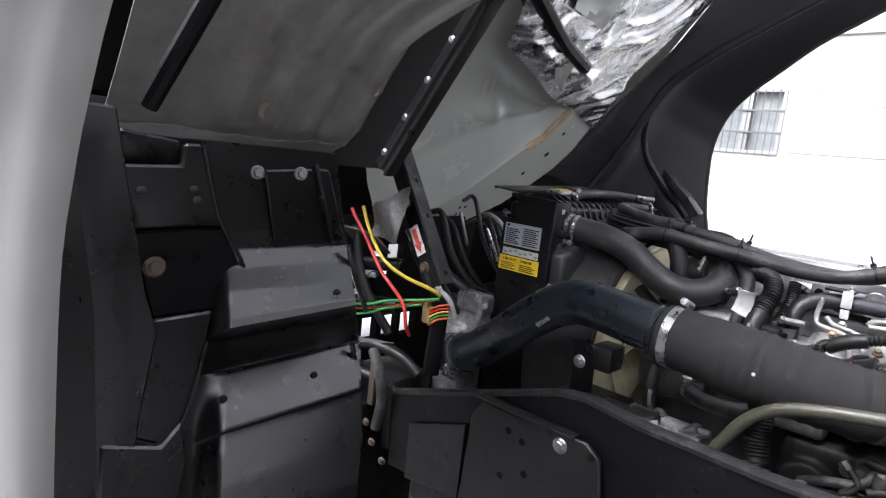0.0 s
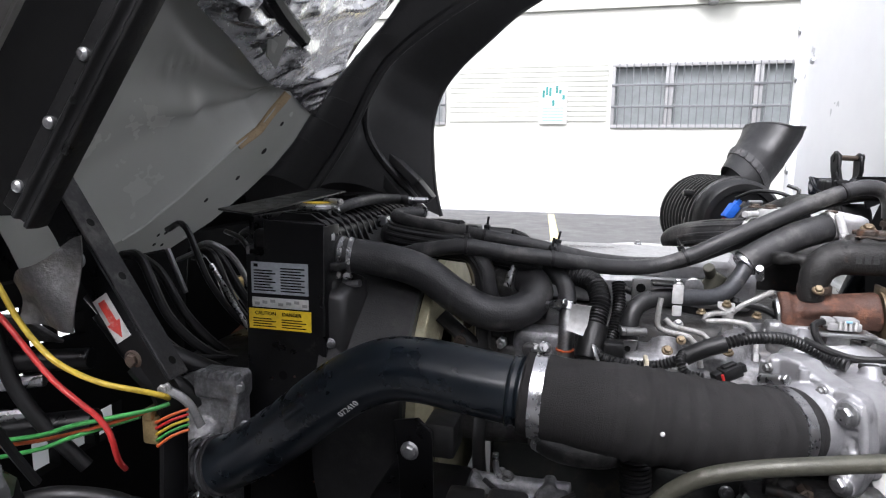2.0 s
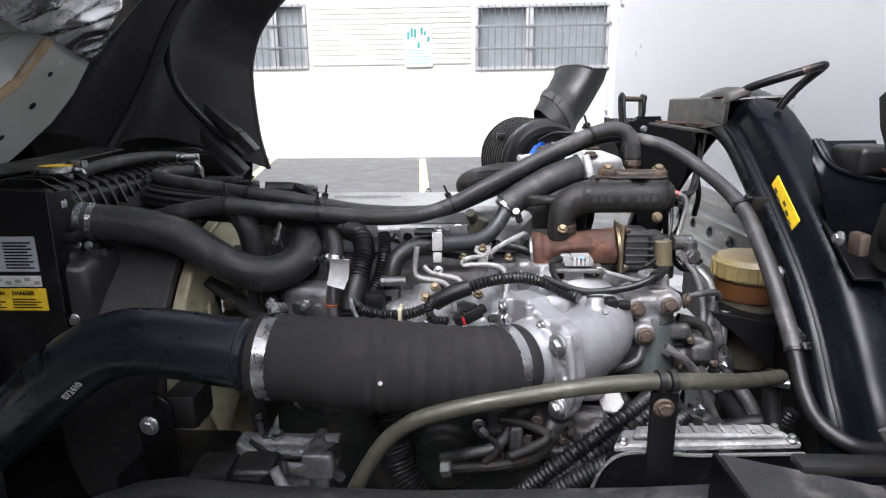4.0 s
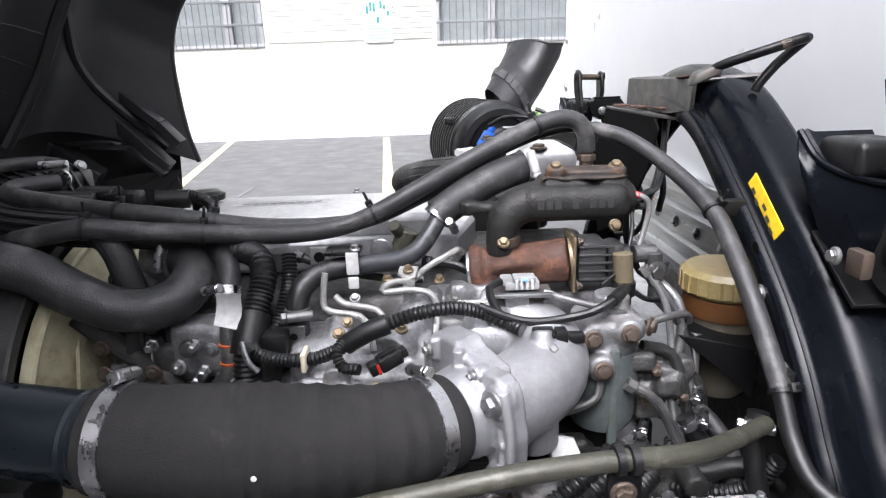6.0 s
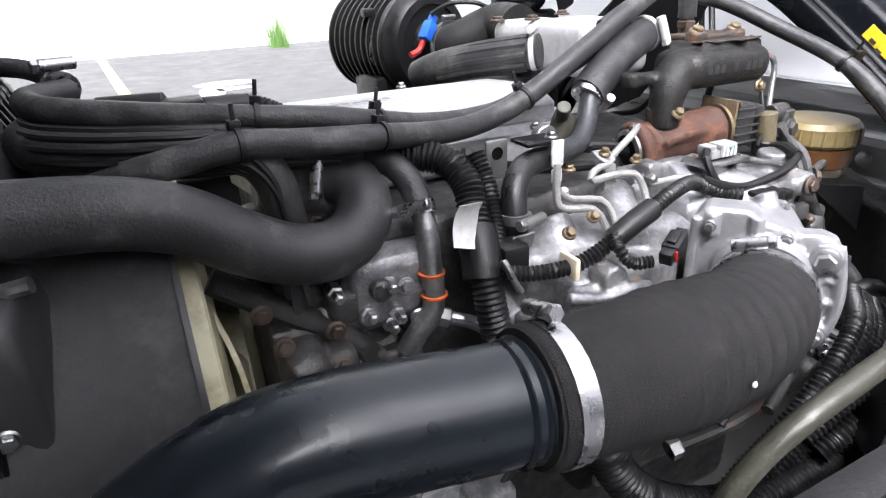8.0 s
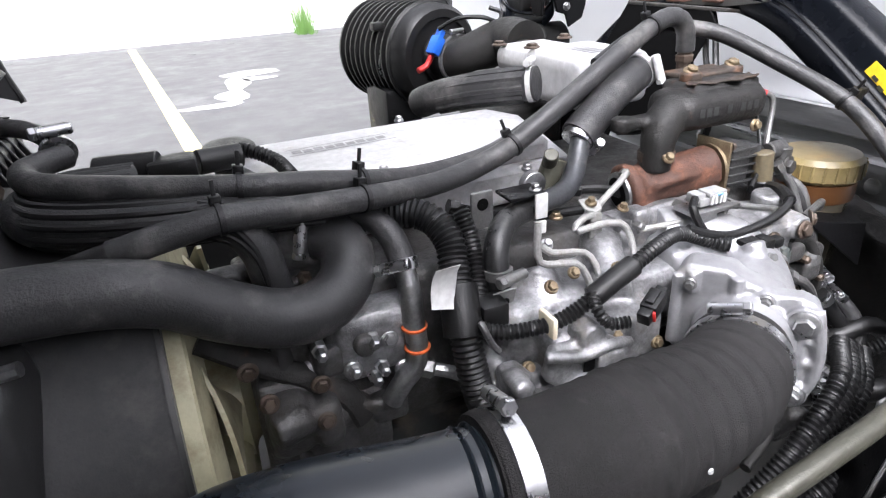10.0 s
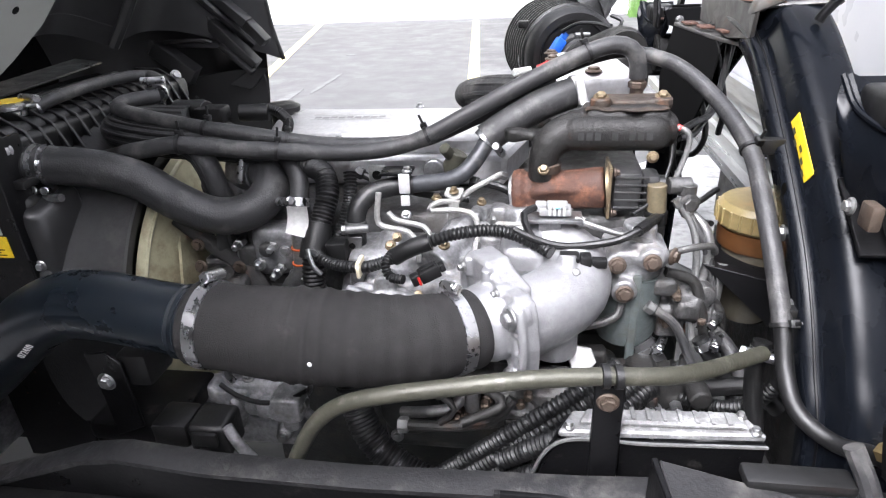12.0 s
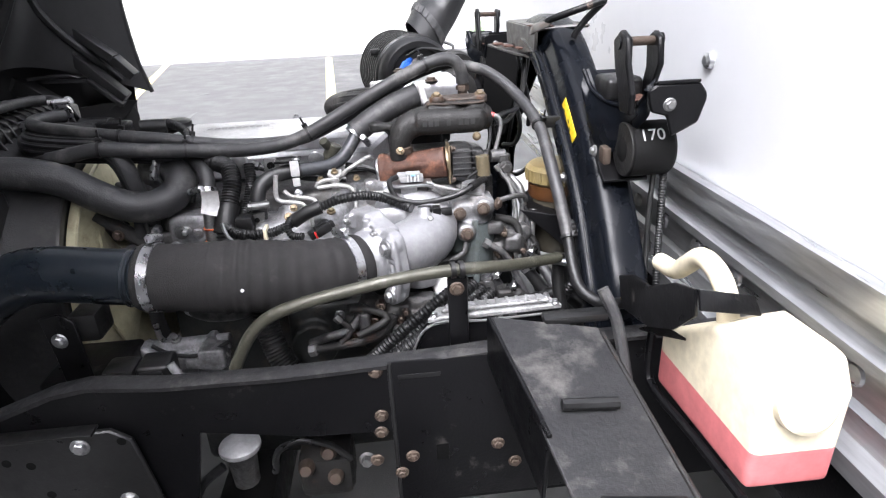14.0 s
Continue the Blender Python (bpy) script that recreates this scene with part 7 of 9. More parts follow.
cluster("water_pump_housing", "oily grey water pump casting with bolts", (-0.42, 0.745, 0.66), (-0.33, 0.775, 0.74), 14, alu_dark, zinc, 5)
cluster("timing_cover", "dark oily timing cover behind the belt", (-0.44, 0.80, 0.70), (-0.36, 0.84, 0.80), 12, alu_dark, rusty_bolt, 4)
cluster("lower_manifold", "ribbed aluminium lower manifold flange", (-0.25, 0.665, 0.655), (-0.12, 0.69, 0.705), 16, alu, dull_zinc, 6)
cluster("supply_pump", "aluminium pump head with unions under the hose", (-0.42, 0.645, 0.55), (-0.29, 0.67, 0.60), 18, alu, dull_zinc, 5)
cluster("governor_housing", "grimy cast governor housing low on the block", (-0.10, 0.61, 0.59), (0.03, 0.64, 0.66), 22, alu_dark, rusty_bolt, 6)
cluster("fuel_rail_block", "aluminium fuel rail block with unions", (-0.10, 0.75, 0.755), (0.02, 0.775, 0.785), 14, alu, dull_zinc, 5)
cluster("filter_bracket", "cast bracket beside the fuel filter", (0.11, 0.715, 0.66), (0.165, 0.74, 0.72), 10, alu_dark, rusty_bolt, 3)
cluster("starter_solenoid", "grey-black starter parts low behind the filter", (0.04, 0.66, 0.56), (0.17, 0.70, 0.63), 14, cast_iron, zinc, 4)
TH = [([(-0.30, 0.735, 0.70), (-0.27, 0.72, 0.69), (-0.25, 0.70, 0.668), (-0.24, 0.69, 0.64)], 0.006, zinc, "bent plated water pipe"),
      ([(-0.16, 0.60, 0.60), (-0.10, 0.59, 0.612), (-0.06, 0.592, 0.622), (-0.04, 0.60, 0.645)], 0.006, cast_iron, "short dark oil return pipe"),
      ([(-0.12, 0.60, 0.65), (-0.10, 0.595, 0.63), (-0.115, 0.59, 0.615)], 0.004, cast_iron, "thin dark vacuum line"),
      ([(0.02, 0.72, 0.79), (0.05, 0.712, 0.783), (0.08, 0.71, 0.775), (0.10, 0.715, 0.768)], 0.0032, dull_zinc, "thin zinc fuel return line"),
      ([(0.13, 0.76, 0.80), (0.15, 0.75, 0.77), (0.155, 0.735, 0.73), (0.15, 0.72, 0.69), (0.155, 0.71, 0.65)], 0.004, dull_zinc, "thin zinc brake line"),
      ([(0.14, 0.76, 0.79), (0.165, 0.745, 0.75), (0.175, 0.73, 0.70), (0.17, 0.715, 0.66), (0.18, 0.69, 0.62)], 0.005, rubber, "thin black vacuum hose"),
      ([(0.10, 0.70, 0.70), (0.13, 0.695, 0.68), (0.15, 0.69, 0.64), (0.17, 0.68, 0.60)], 0.005, rubber, "thin black drain hose"),
      ([(-0.10, 0.81, 0.80), (-0.06, 0.80, 0.795), (-0.02, 0.78, 0.775), (0.02, 0.765, 0.76)], 0.005, black_plastic, "taped black sensor lead"),
      ([(-0.24, 0.80, 0.815), (-0.20, 0.795, 0.80), (-0.15, 0.79, 0.79), (-0.10, 0.79, 0.785)], 0.005, black_plastic, "taped black injector lead"),
      ([(-0.38, 0.79, 0.83), (-0.35, 0.80, 0.82), (-0.33, 0.79, 0.80), (-0.335, 0.775, 0.77)], 0.006, rubber, "small black bypass hose"),
      ([(0.128, 0.80, 0.86), (0.125, 0.785, 0.83), (0.11, 0.765, 0.80), (0.085, 0.75, 0.785)], 0.0022, black_plastic, "thin black sensor wire")]
for pts, r_, mt, lab_ in TH:
    t = thing("thin_line", lab_ + " on the engine", "pipe", pts[0], group="thin lines")
    part("line", tube(pts, r_, 10), mt, t)
    part("nut", turned(V(pts[0]), V(pts[1]), [(0, r_ * 1.5), (0.009, r_ * 1.5), (0.011, r_ * 1.1)], 6), dull_zinc if mt is not black_plastic else black_plastic, t)

# ---- cab support arch, mounts ----
YC = 0.963
arch = thing("cab_arch", "black painted steel cab support arch with a yellow label", "arch", (0.25, YC, 0.45))
NEARP = [(0.542, 0.30), (0.552, 0.45), (0.562, 0.58), (0.577, 0.653), (0.602, 0.690), (0.632, 0.733), (0.671, 0.776), (0.724, 0.820), (0.783, 0.864), (0.835, 0.900), (0.872, 0.921), (0.915, 0.935), (YC, 0.940)]
INNER = NEARP + [(2 * YC - y, z) for y, z in NEARP[-2::-1]]
inner_line = [V((0, q[0], q[1])) for q in smooth_line([(y, z, 0) for y, z in INNER], 0.012)]
ARCH_PROF = [(0.004, 0.240), (0.001, 0.226), (0.0, 0.2185), (0.0012, 0.2152), (0.004, 0.214), (0.012, 0.2132), (0.0205, 0.2128), (0.024, 0.2132), (0.0268, 0.2155), (0.0285, 0.2195), (0.0300, 0.2240), (0.0325, 0.2268), (0.036, 0.2282), (0.044, 0.2308), (0.0505, 0.2328), (0.0545, 0.2348), (0.0585, 0.2385), (0.0612, 0.2440), (0.0625, 0.2500), (0.0622, 0.262), (0.0610, 0.278), (0.0590, 0.2835), (0.054, 0.2850), (0.03, 0.2845), (0.004, 0.2830)]
ARCH_T = [(inner_line[min(i + 1, len(inner_line) - 1)] - inner_line[max(i - 1, 0)]).normalized() for i in range(len(inner_line))]


def arch_skin(u, v):
    i = int(round(u * (len(inner_line) - 1)))
    k = int(round(v * (len(ARCH_PROF) - 1)))
    d, x = ARCH_PROF[k]
    t = ARCH_T[i]
    return inner_line[i] + V((0, -t.z, t.y)) * d + V((x, 0, 0))


part("pressed_arch", skin(arch_skin, len(inner_line) - 1, len(ARCH_PROF) - 1, 0.003), arch_paint, arch, angle=60)
part("fold_seam", tube([p + V((0.2215, -t.z * 0.0292, t.y * 0.0292)) for p, t in zip(inner_line, ARCH_T)], 0.0012, 6), black_paint, arch)
part("top_plate", sheet([V((0.215, 0.87, 0.981)), V((0.30, 0.86, 0.984)), V((0.30, 1.10, 0.984)), V((0.215, 1.11, 0.981))], (0, 0, 1), 0.006, 0.003), top_paint, arch, "brownish worn cover plate")
part("top_front", sheet([V((0.214, 0.87, 0.986)), V((0.214, 1.11, 0.986)), V((0.222, 1.14, 0.944)), V((0.205, 0.93, 0.944)), V((0.214, 0.875, 0.95))], (1, 0, 0), 0.005), top_paint, arch, "olive-brown worn front of the top box")
part("top_lip", sheet([V((0.170, 1.07, 0.949)), V((0.196, 0.945, 0.944)), V((0.218, 0.905, 0.941)), V((0.222, 1.13, 0.944))], (0, 0, -1), 0.005, 0.001), top_paint, arch)
# near-black sheet, drawn far down to fill the dark below the lip
part("lip_return", sheet([V((0.170, 1.07, 0.948)), V((0.196, 0.945, 0.943)), V((0.20, 0.935, 0.925)), V((0.202, 0.97, 0.87)), V((0.20, 1.05, 0.78)), V((0.18, 1.13, 0.74)), V((0.172, 1.14, 0.86))], (1, 0, 0), 0.003, 0.001), shaded_black, arch)
for x, y in ((0.178, 1.035), (0.187, 0.985), (0.20, 0.935)):
    part("rust_spot", box((x, y, 0.9485), (x + 0.018, y + 0.028, 0.9515), 0.001), rust, arch)
part("corner_rust", skin(lambda u, v: V((0.213 + 0.03 * u + 0.004 * math.sin(7 * v), 0.868 + 0.06 * v * (1 - 0.5 * u), 0.9885 + 0.0008 * math.sin(9 * u + 5 * v))), 8, 8, 0.001), rust, arch)
lbl = V((0.2295, 0.722, 0.868))
t0 = (V((0, 0.752, 0.890)) - V((0, 0.692, 0.846))).normalized()
n0 = V((0.12, -t0.z, t0.y)).normalized()
yl2 = part("label", sheet([lbl + t0 * a + n0 * b for a, b in ((0.036, -0.010), (0.036, 0.010), (-0.036, 0.010), (-0.036, -0.010))], (-1, 0, 0), 0.0012, 0), yellow_label, arch, "worn yellow label")
text_bars(yl2, lbl + V((-0.0016, 0, 0)), t0, n0, [(-0.03 + 0.012 * k, -0.022 + 0.012 * k, -0.006 + 0.003 * (k % 3), 0.004) for k in range(5)], olive, n=(-1, 0, 0))
bolts(arch, [((0.2135, 0.682, 0.797), (-1, 0, 0)), ((0.2135, 0.632, 0.744), (-1, 0, 0))], zinc, 0.008)
for y, z in ((0.655, 0.773), (0.70, 0.835)):
    part("hole", turned((0.2132, y, z), (0, y, z), [(0, 0.0001), (0.0003, 0.006)], 14, cap=False), ink, arch)
hook = thing("grab_bar", "bent black steel bar, rusty at its end, on the arch", "bar", (0.25, 0.82, 1.0))
part("bar", tube([(0.21, 0.845, 0.985), (0.225, 0.835, 0.998), (0.25, 0.82, 1.008), (0.28, 0.808, 1.018), (0.297, 0.805, 1.023), (0.302, 0.812, 1.022), (0.296, 0.819, 1.014), (0.28, 0.823, 0.998), (0.266, 0.825, 0.98), (0.262, 0.8255, 0.972)], 0.0052, 12), black_paint, hook)
part("foot", hull([V(p) for p in ((0.199, 0.838, 0.978), (0.199, 0.856, 0.978), (0.203, 0.84, 0.992), (0.203, 0.854, 0.993), (0.228, 0.83, 0.990), (0.230, 0.838, 0.991), (0.226, 0.83, 1.002), (0.228, 0.838, 1.003))], 0.003), top_paint, hook, "brown rusty foot of the bar")
part("rusty_tip", tube([(0.276, 0.8092, 1.0165), (0.284, 0.8072, 1.0193)], 0.0054, 12), rusty_bolt, hook)


def cab_mount():
    """A cab latch mount: trough bracket, rubber roller, two cheeks with a pin."""
    t = thing("cab_mount", "black cab mount with rubber roller and latch pin", "mount", (0.27, 0.58, 0.85), group="cab mounts")
    rim = [(0.241, 0.70, 0.940), (0.246, 0.672, 0.916), (0.256, 0.628, 0.907), (0.266, 0.585, 0.910), (0.266, 0.556, 0.924), (0.262, 0.535, 0.940)]
    back = [(0.305, 0.70, 0.940), (0.304, 0.675, 0.918), (0.305, 0.635, 0.910), (0.308, 0.60, 0.912), (0.316, 0.575, 0.924), (0.321, 0.565, 0.936)]
    rim_line = [V(q) for q in smooth_line(rim, 0.006)]
    back_line = [V(q) for q in smooth_line(back, 0.006)]
    part("trough", skin(lambda u, v: lerp_line(rim_line, u).lerp(lerp_line(back_line, u), v) + V((0, 0, 0.003 * math.sin(math.pi * min(1, 5 * v)))), 40, 10, 0.004), arch_paint, t)
    low = [V(q) for q in ((0.235, 0.68, 0.905), (0.241, 0.66, 0.866), (0.246, 0.65, 0.848), (0.253, 0.62, 0.846), (0.265, 0.60, 0.860), (0.267, 0.57, 0.887), (0.272, 0.55, 0.908), (0.264, 0.54, 0.935))]
    part("front_flange", skin(lambda u, v: lerp_line(rim_line, u).lerp(lerp_line([q[:3] for q in smooth_line(low, 0.006)], u), v) - V((0.004 * math.sin(math.pi * v), 0.004 * math.sin(math.pi * v), 0)), 40, 10, 0.004), arch_paint, t)
    part("rim_bead", tube([q + V((0, 0, 0.001)) for q in rim_line], 0.003, 8), arch_paint, t)
    part("pad", box((0.250, 0.632, 0.908), (0.298, 0.688, 0.938), 0.007, seg=3), black_plastic, t)
    part("roller", turned((0.258, 0.588, 0.858), (1, 0.588, 0.858), [(0, 0.026), (0.001, 0.031), (0.004, 0.034), (0.052, 0.034), (0.056, 0.031), (0.0565, 0.018)], 40), rubber_bush, t, "black rubber roller")
    part("roller_core", turned((0.2545, 0.588, 0.858), (1, 0.588, 0.858), [(0, 0.010), (0.003, 0.015), (0.005, 0.026)], 28), rubber_bush, t)
    part("roller_rim", turned((0.2575, 0.588, 0.858), (1, 0.588, 0.858), [(0, 0.030), (0.0005, 0.0325), (0.002, 0.0335), (0.003, 0.031)], 40), cast_iron, t, "rusty roller edge")
    part("cover", sheet([V((x, 0.528, z)) for x, z in ((0.258, 0.937), (0.268, 0.944), (0.318, 0.944), (0.327, 0.932), (0.327, 0.924), (0.320, 0.900), (0.290, 0.885), (0.282, 0.909), (0.264, 0.914))], (0, 1, 0), 0.005, 0.002), black_paint, t)
    part("cover_top", sheet([V((0.268, 0.528, 0.944)), V((0.318, 0.528, 0.944)), V((0.321, 0.57, 0.938)), V((0.276, 0.57, 0.934))], (0, 0, 1), 0.004, 0.001), black_paint, t)
    part("nut_block", box((0.236, 0.592, 0.838), (0.2465, 0.612, 0.860), 0.003), rusty_bolt, t)
    part("base_plate", sheet([V((0.241, 0.665, 0.86)), V((0.241, 0.60, 0.815)), V((0.30, 0.60, 0.815)), V((0.30, 0.665, 0.86))], (0, 0.5, -0.8), 0.005, 0.001), black_paint, t)
    bolts(t, [((0.2335, 0.62, 0.850), (-1, 0, 0.1)), ((0.284, 0.5275, 0.922), (0, -1, 0))], dull_zinc, 0.0075)
    for x, pts in ((0.249, ((0.62, 0.985), (0.60, 0.998), (0.578, 0.990), (0.575, 0.962), (0.556, 0.93), (0.557, 0.906), (0.587, 0.906), (0.598, 0.935), (0.612, 0.957))), (0.299, ((0.641, 0.984), (0.623, 0.994), (0.605, 0.987), (0.600, 0.955), (0.617, 0.925), (0.612, 0.90), (0.646, 0.90), (0.648, 0.92), (0.636, 0.95)))):
        part("cheek", sheet([V((x, y, z)) for y, z in pts], (1, 0, 0), 0.008, 0.002), black_paint, t)
    part("pin", rod((0.252, 0.600, 0.984), (0.305, 0.622, 0.982), 0.0055), rusty_bolt, t)
    for x, y in ((0.247, 0.600), (0.307, 0.622)):
        part("pin_head", turned((x, y, 0.983), (x + 1, y, 0.983), [(0, 0.008), (0.004, 0.008)], 14), black_paint, t)
    part("worn_seat", skin(lambda u, v: V((0.268 + 0.028 * u, 0.588 + 0.04 * v, 0.9165 + 0.0015 * math.sin(9 * u + 7 * v))), 6, 6, 0.001), rust, t)
    return t


mount = cab_mount()
lettering(mount, "170", V((0.268, 0.5585, 0.8745)), V((1, 0, 0.02)), V((0, 0.62, 0.78)), 0.021, white_label, "painted_number")
flip = copy_thing(mount, Matrix.Translation((0.215, 1.36, 0.855)))
for o in flip.children_recursive:
    if o.name.startswith("painted_number"):
        bpy.data.objects.remove(o)

# unseen gearbox, added behind the engine so that the gap stays dark
gb = thing("gearbox", "dark cast gearbox housing, added unseen to darken the gap", "gearbox", (0.32, 0.83, 0.45))
cast("housing", [box((0.278, 0.70, 0.44), (0.37, 0.98, 0.69), 0.02), rod((0.285, 0.84, 0.57), (0.36, 0.84, 0.57), 0.14), box((0.276, 0.74, 0.68), (0.33, 0.95, 0.70), 0.006)], cast_iron, gb, 0.006)

# brake fluid reservoir inside the arch
res = thing("brake_reservoir", "yellowed plastic brake fluid reservoir with brown fluid", "reservoir", (0.185, 0.775, 0.66))
RC = V((0.230, 0.782, 0.0))


def rc(z):
    return V((RC.x, RC.y, z - 0.013))


part("lid", turned(rc(0.776), rc(2), [(0, 0.044), (0.004, 0.047), (0.022, 0.047), (0.028, 0.042), (0.030, 0.02)], 30), amber, res, "yellowed screw lid")
for k in range(24):
    a = 2 * math.pi * k / 24
    p = rc(0.779) + V((math.cos(a), math.sin(a), 0)) * 0.047
    part("grip", rod(p, p + V((0, 0, 0.02)), 0.0018, seg=6), amber, res)
part("fluid_band", turned(rc(0.752), rc(2), [(0, 0.042), (0.004, 0.0435), (0.022, 0.0435), (0.024, 0.04)], 30), brown_fluid, res, "brown fluid seen through the wall")
part("bowl", turned(rc(0.66), rc(2), [(0, 0.03), (0.01, 0.036), (0.08, 0.038), (0.091, 0.04)], 30), dark_glass, res)
part("tray", sheet([V((0.165, 0.735, 0.732)), V((0.235, 0.715, 0.722)), V((0.29, 0.80, 0.727)), V((0.20, 0.84, 0.735))], (0, 0, -1), 0.004), black_paint, res)
part("tray_side", sheet([V((0.160, 0.735, 0.735)), V((0.232, 0.715, 0.725)), V((0.232, 0.712, 0.672)), V((0.20, 0.722, 0.70))], (0.1, -1, 0), 0.003), black_paint, res)

# air cleaner with snorkel, far side
ac = thing("air_cleaner", "black ribbed plastic air cleaner canister with snorkel", "air cleaner", (0.0, 1.6, 0.75))
FA = V((0.24, -0.97, 0.0)).normalized()
FCN = V((0.06, 1.49, 0.838))
bk = FCN - FA * 0.24
prof = [(0, 0.085), (0.004, 0.10), (0.006, 0.108), (0.012, 0.108)]
for k in range(9):
    s = 0.014 + k * 0.0205
    prof += [(s, 0.097), (s + 0.012, 0.097), (s + 0.014, 0.107), (s + 0.019, 0.107)]
prof += [(0.20, 0.102), (0.225, 0.100), (0.238, 0.09), (0.239, 0.075), (0.234, 0.073), (0.233, 0.052)]
part("canister", turned(bk, bk + FA, prof, 48), black_plastic, ac)
part("outlet_collar", turned(FCN - FA * 0.004, FCN + FA, [(0, 0.05), (0.008, 0.05), (0.012, 0.043), (0.03, 0.042), (0.034, 0.046), (0.05, 0.046)], 32), black_plastic, ac)
for k in range(3):
    a = 2.1 * k + 0.6
    q = bk + FA * 0.148 + (V((0, 0, 1)) * math.sin(a) + FA.cross(V((0, 0, 1))) * math.cos(a)) * 0.112
    part("latch", box(q - V((0.012, 0.012, 0.008)), q + V((0.012, 0.012, 0.008)), 0.003), black_plastic, ac)
SN = [((0.070, 1.625, 0.915), (0.030, -0.054, -0.034)), ((0.104, 1.670, 0.960), (0.033, -0.058, -0.032)), ((0.128, 1.697, 0.990), (0.036, -0.058, -0.022)), ((0.150, 1.717, 1.025), (0.041, -0.058, -0.008)), ((0.167, 1.733, 1.055), (0.0445, -0.0595, 0.0)), ((0.171, 1.737, 1.068), (0.0445, -0.0595, 0.0))]


def snorkel(u, v, grow=1.0):
    """A flattened duct that turns up to a level, squarish mouth."""
    c, a = lerp_line([p for p, _ in SN], v), lerp_line([q for _, q in SN], v)
    axis = (lerp_line([p for p, _ in SN], min(1, v + 0.05)) - lerp_line([p for p, _ in SN], max(0, v - 0.05))).normalized()
    b = axis.cross(a).normalized() * a.length * (0.72 - 0.12 * v)
    if v > 0.8:
        b.z *= (1 - v) * 5
    e = 1.0 - 0.35 * v
    cs, sn_ = math.cos(2 * math.pi * u), math.sin(2 * math.pi * u)
    return c + (a * math.copysign(abs(cs) ** e, cs) + b * math.copysign(abs(sn_) ** e, sn_)) * grow


sk = part("snorkel", skin(lambda u, v: snorkel(u, v), 40, 24, 0.003), black_plastic, ac)
part("snorkel_rim", skin(lambda u, v: snorkel(u, 0.93 + 0.07 * v, 1.03), 40, 3, 0.003), black_plastic, sk)
part("strap", skin(lambda u, v: snorkel(u, 0.14 + 0.08 * v, 1.05), 48, 4, 0.003), rubber, sk)
for k in range(9):
    part("strap_rib", skin(lambda u, v, k=k: snorkel(0.52 + 0.045 * k + 0.012 * u, 0.145 + 0.07 * v, 1.075), 2, 2, 0.002), rubber, sk)
part("saddle", box((0.03, 1.57, 0.905), (0.10, 1.63, 0.935), 0.008), black_plastic, ac)
part("sling", tube([bk + FA * 0.12 + V((-0.0, 0, -0.108)), bk + FA * 0.12 + V((-0.085, -0.06, -0.03)), bk + FA * 0.125 + V((-0.085, -0.06, 0.02))], 0.003, 6), steel, ac)
part("foot", box((-0.06, 1.52, 0.55), (0.02, 1.66, 0.78), 0.01), black_paint, ac)
du = thing("inlet_duct", "brown-black turbo inlet duct with clamp", "duct", (0.08, 1.40, 0.87))
part("duct", tube([FCN + FA * 0.04, FCN + FA * 0.075 + V((0, 0, 0.004)), (0.135, 1.37, 0.873), (0.14, 1.30, 0.872)], 0.04, 24), cast_iron, du)
clamp(du, FCN + FA * 0.05, FA, 0.0455, 0.008, zinc)
bp = thing("flow_sensor_plug", "bright blue plug on a thin cable at the air cleaner", "connector", (0.02, 1.435, 0.868))
m = Matrix.Translation((0.022, 1.43, 0.872)) @ Euler((0, radians(-55), radians(20))).to_matrix().to_4x4()
part("plug", join(box((-0.022, -0.011, -0.010), (0.014, 0.011, 0.010), 0.003, m), box((0.014, -0.007, -0.006), (0.028, 0.007, 0.006), 0.002, m)), blue_plastic, bp)
part("lead", tube([(0.028, 1.43, 0.898), (0.06, 1.41, 0.915), (0.10, 1.39, 0.915), (0.13, 1.385, 0.905), (0.14, 1.39, 0.92), (0.12, 1.4, 0.93)], 0.004, 8), black_plastic, bp)
part("tail", tube([(0.012, 1.43, 0.855), (0.0, 1.43, 0.835), (-0.02, 1.425, 0.828)], 0.006, 8), red_plastic, bp)
ih = thing("breather_hose", "ribbed black breather hose with a blunt elbow", "hose", (-0.1, 1.05, 0.85))
part("hose", tube([(-0.135, 1.12, 0.838), (-0.13, 1.098, 0.846), (-0.11, 1.07, 0.856), (-0.07, 1.02, 0.866), (-0.035, 0.98, 0.873)], 0.021, 20), rubber, ih)
for k in range(10):
    a = 2 * math.pi * k / 10
    o = V((0.7 * math.cos(a), 0.7 * math.cos(a), math.sin(a))) * 0.0195
    part("strand", tube([V(p) + o for p in ((-0.12, 1.085, 0.850), (-0.09, 1.045, 0.861), (-0.045, 0.99, 0.871))], 0.004, 6), rubber, ih)
clamp(ih, (-0.04, 0.985, 0.872), (0.7, -0.7, 0.1), 0.0213, 0.006, white_label)
tb = thing("turbo_actuator", "white-topped aluminium actuator housing with rusty bolts", "actuator", (0.05, 1.0, 0.87))
cast("housing", [box((-0.01, 0.93, 0.84), (0.10, 1.06, 0.905), 0.012), rod((0.09, 1.0, 0.86), (0.09, 1.09, 0.86), 0.035), box((0.0, 1.04, 0.86), (0.09, 1.16, 0.90), 0.014)], cover_alu, tb, 0.004)
bolts(tb, [((0.0, 1.05, 0.905), (0, 0, 1)), ((0.085, 1.10, 0.905), (0, 0, 1)), ((0.0, 1.14, 0.90), (0, 0, 1)), ((0.05, 0.94, 0.906), (0, 0, 1))], rusty_bolt, 0.011)
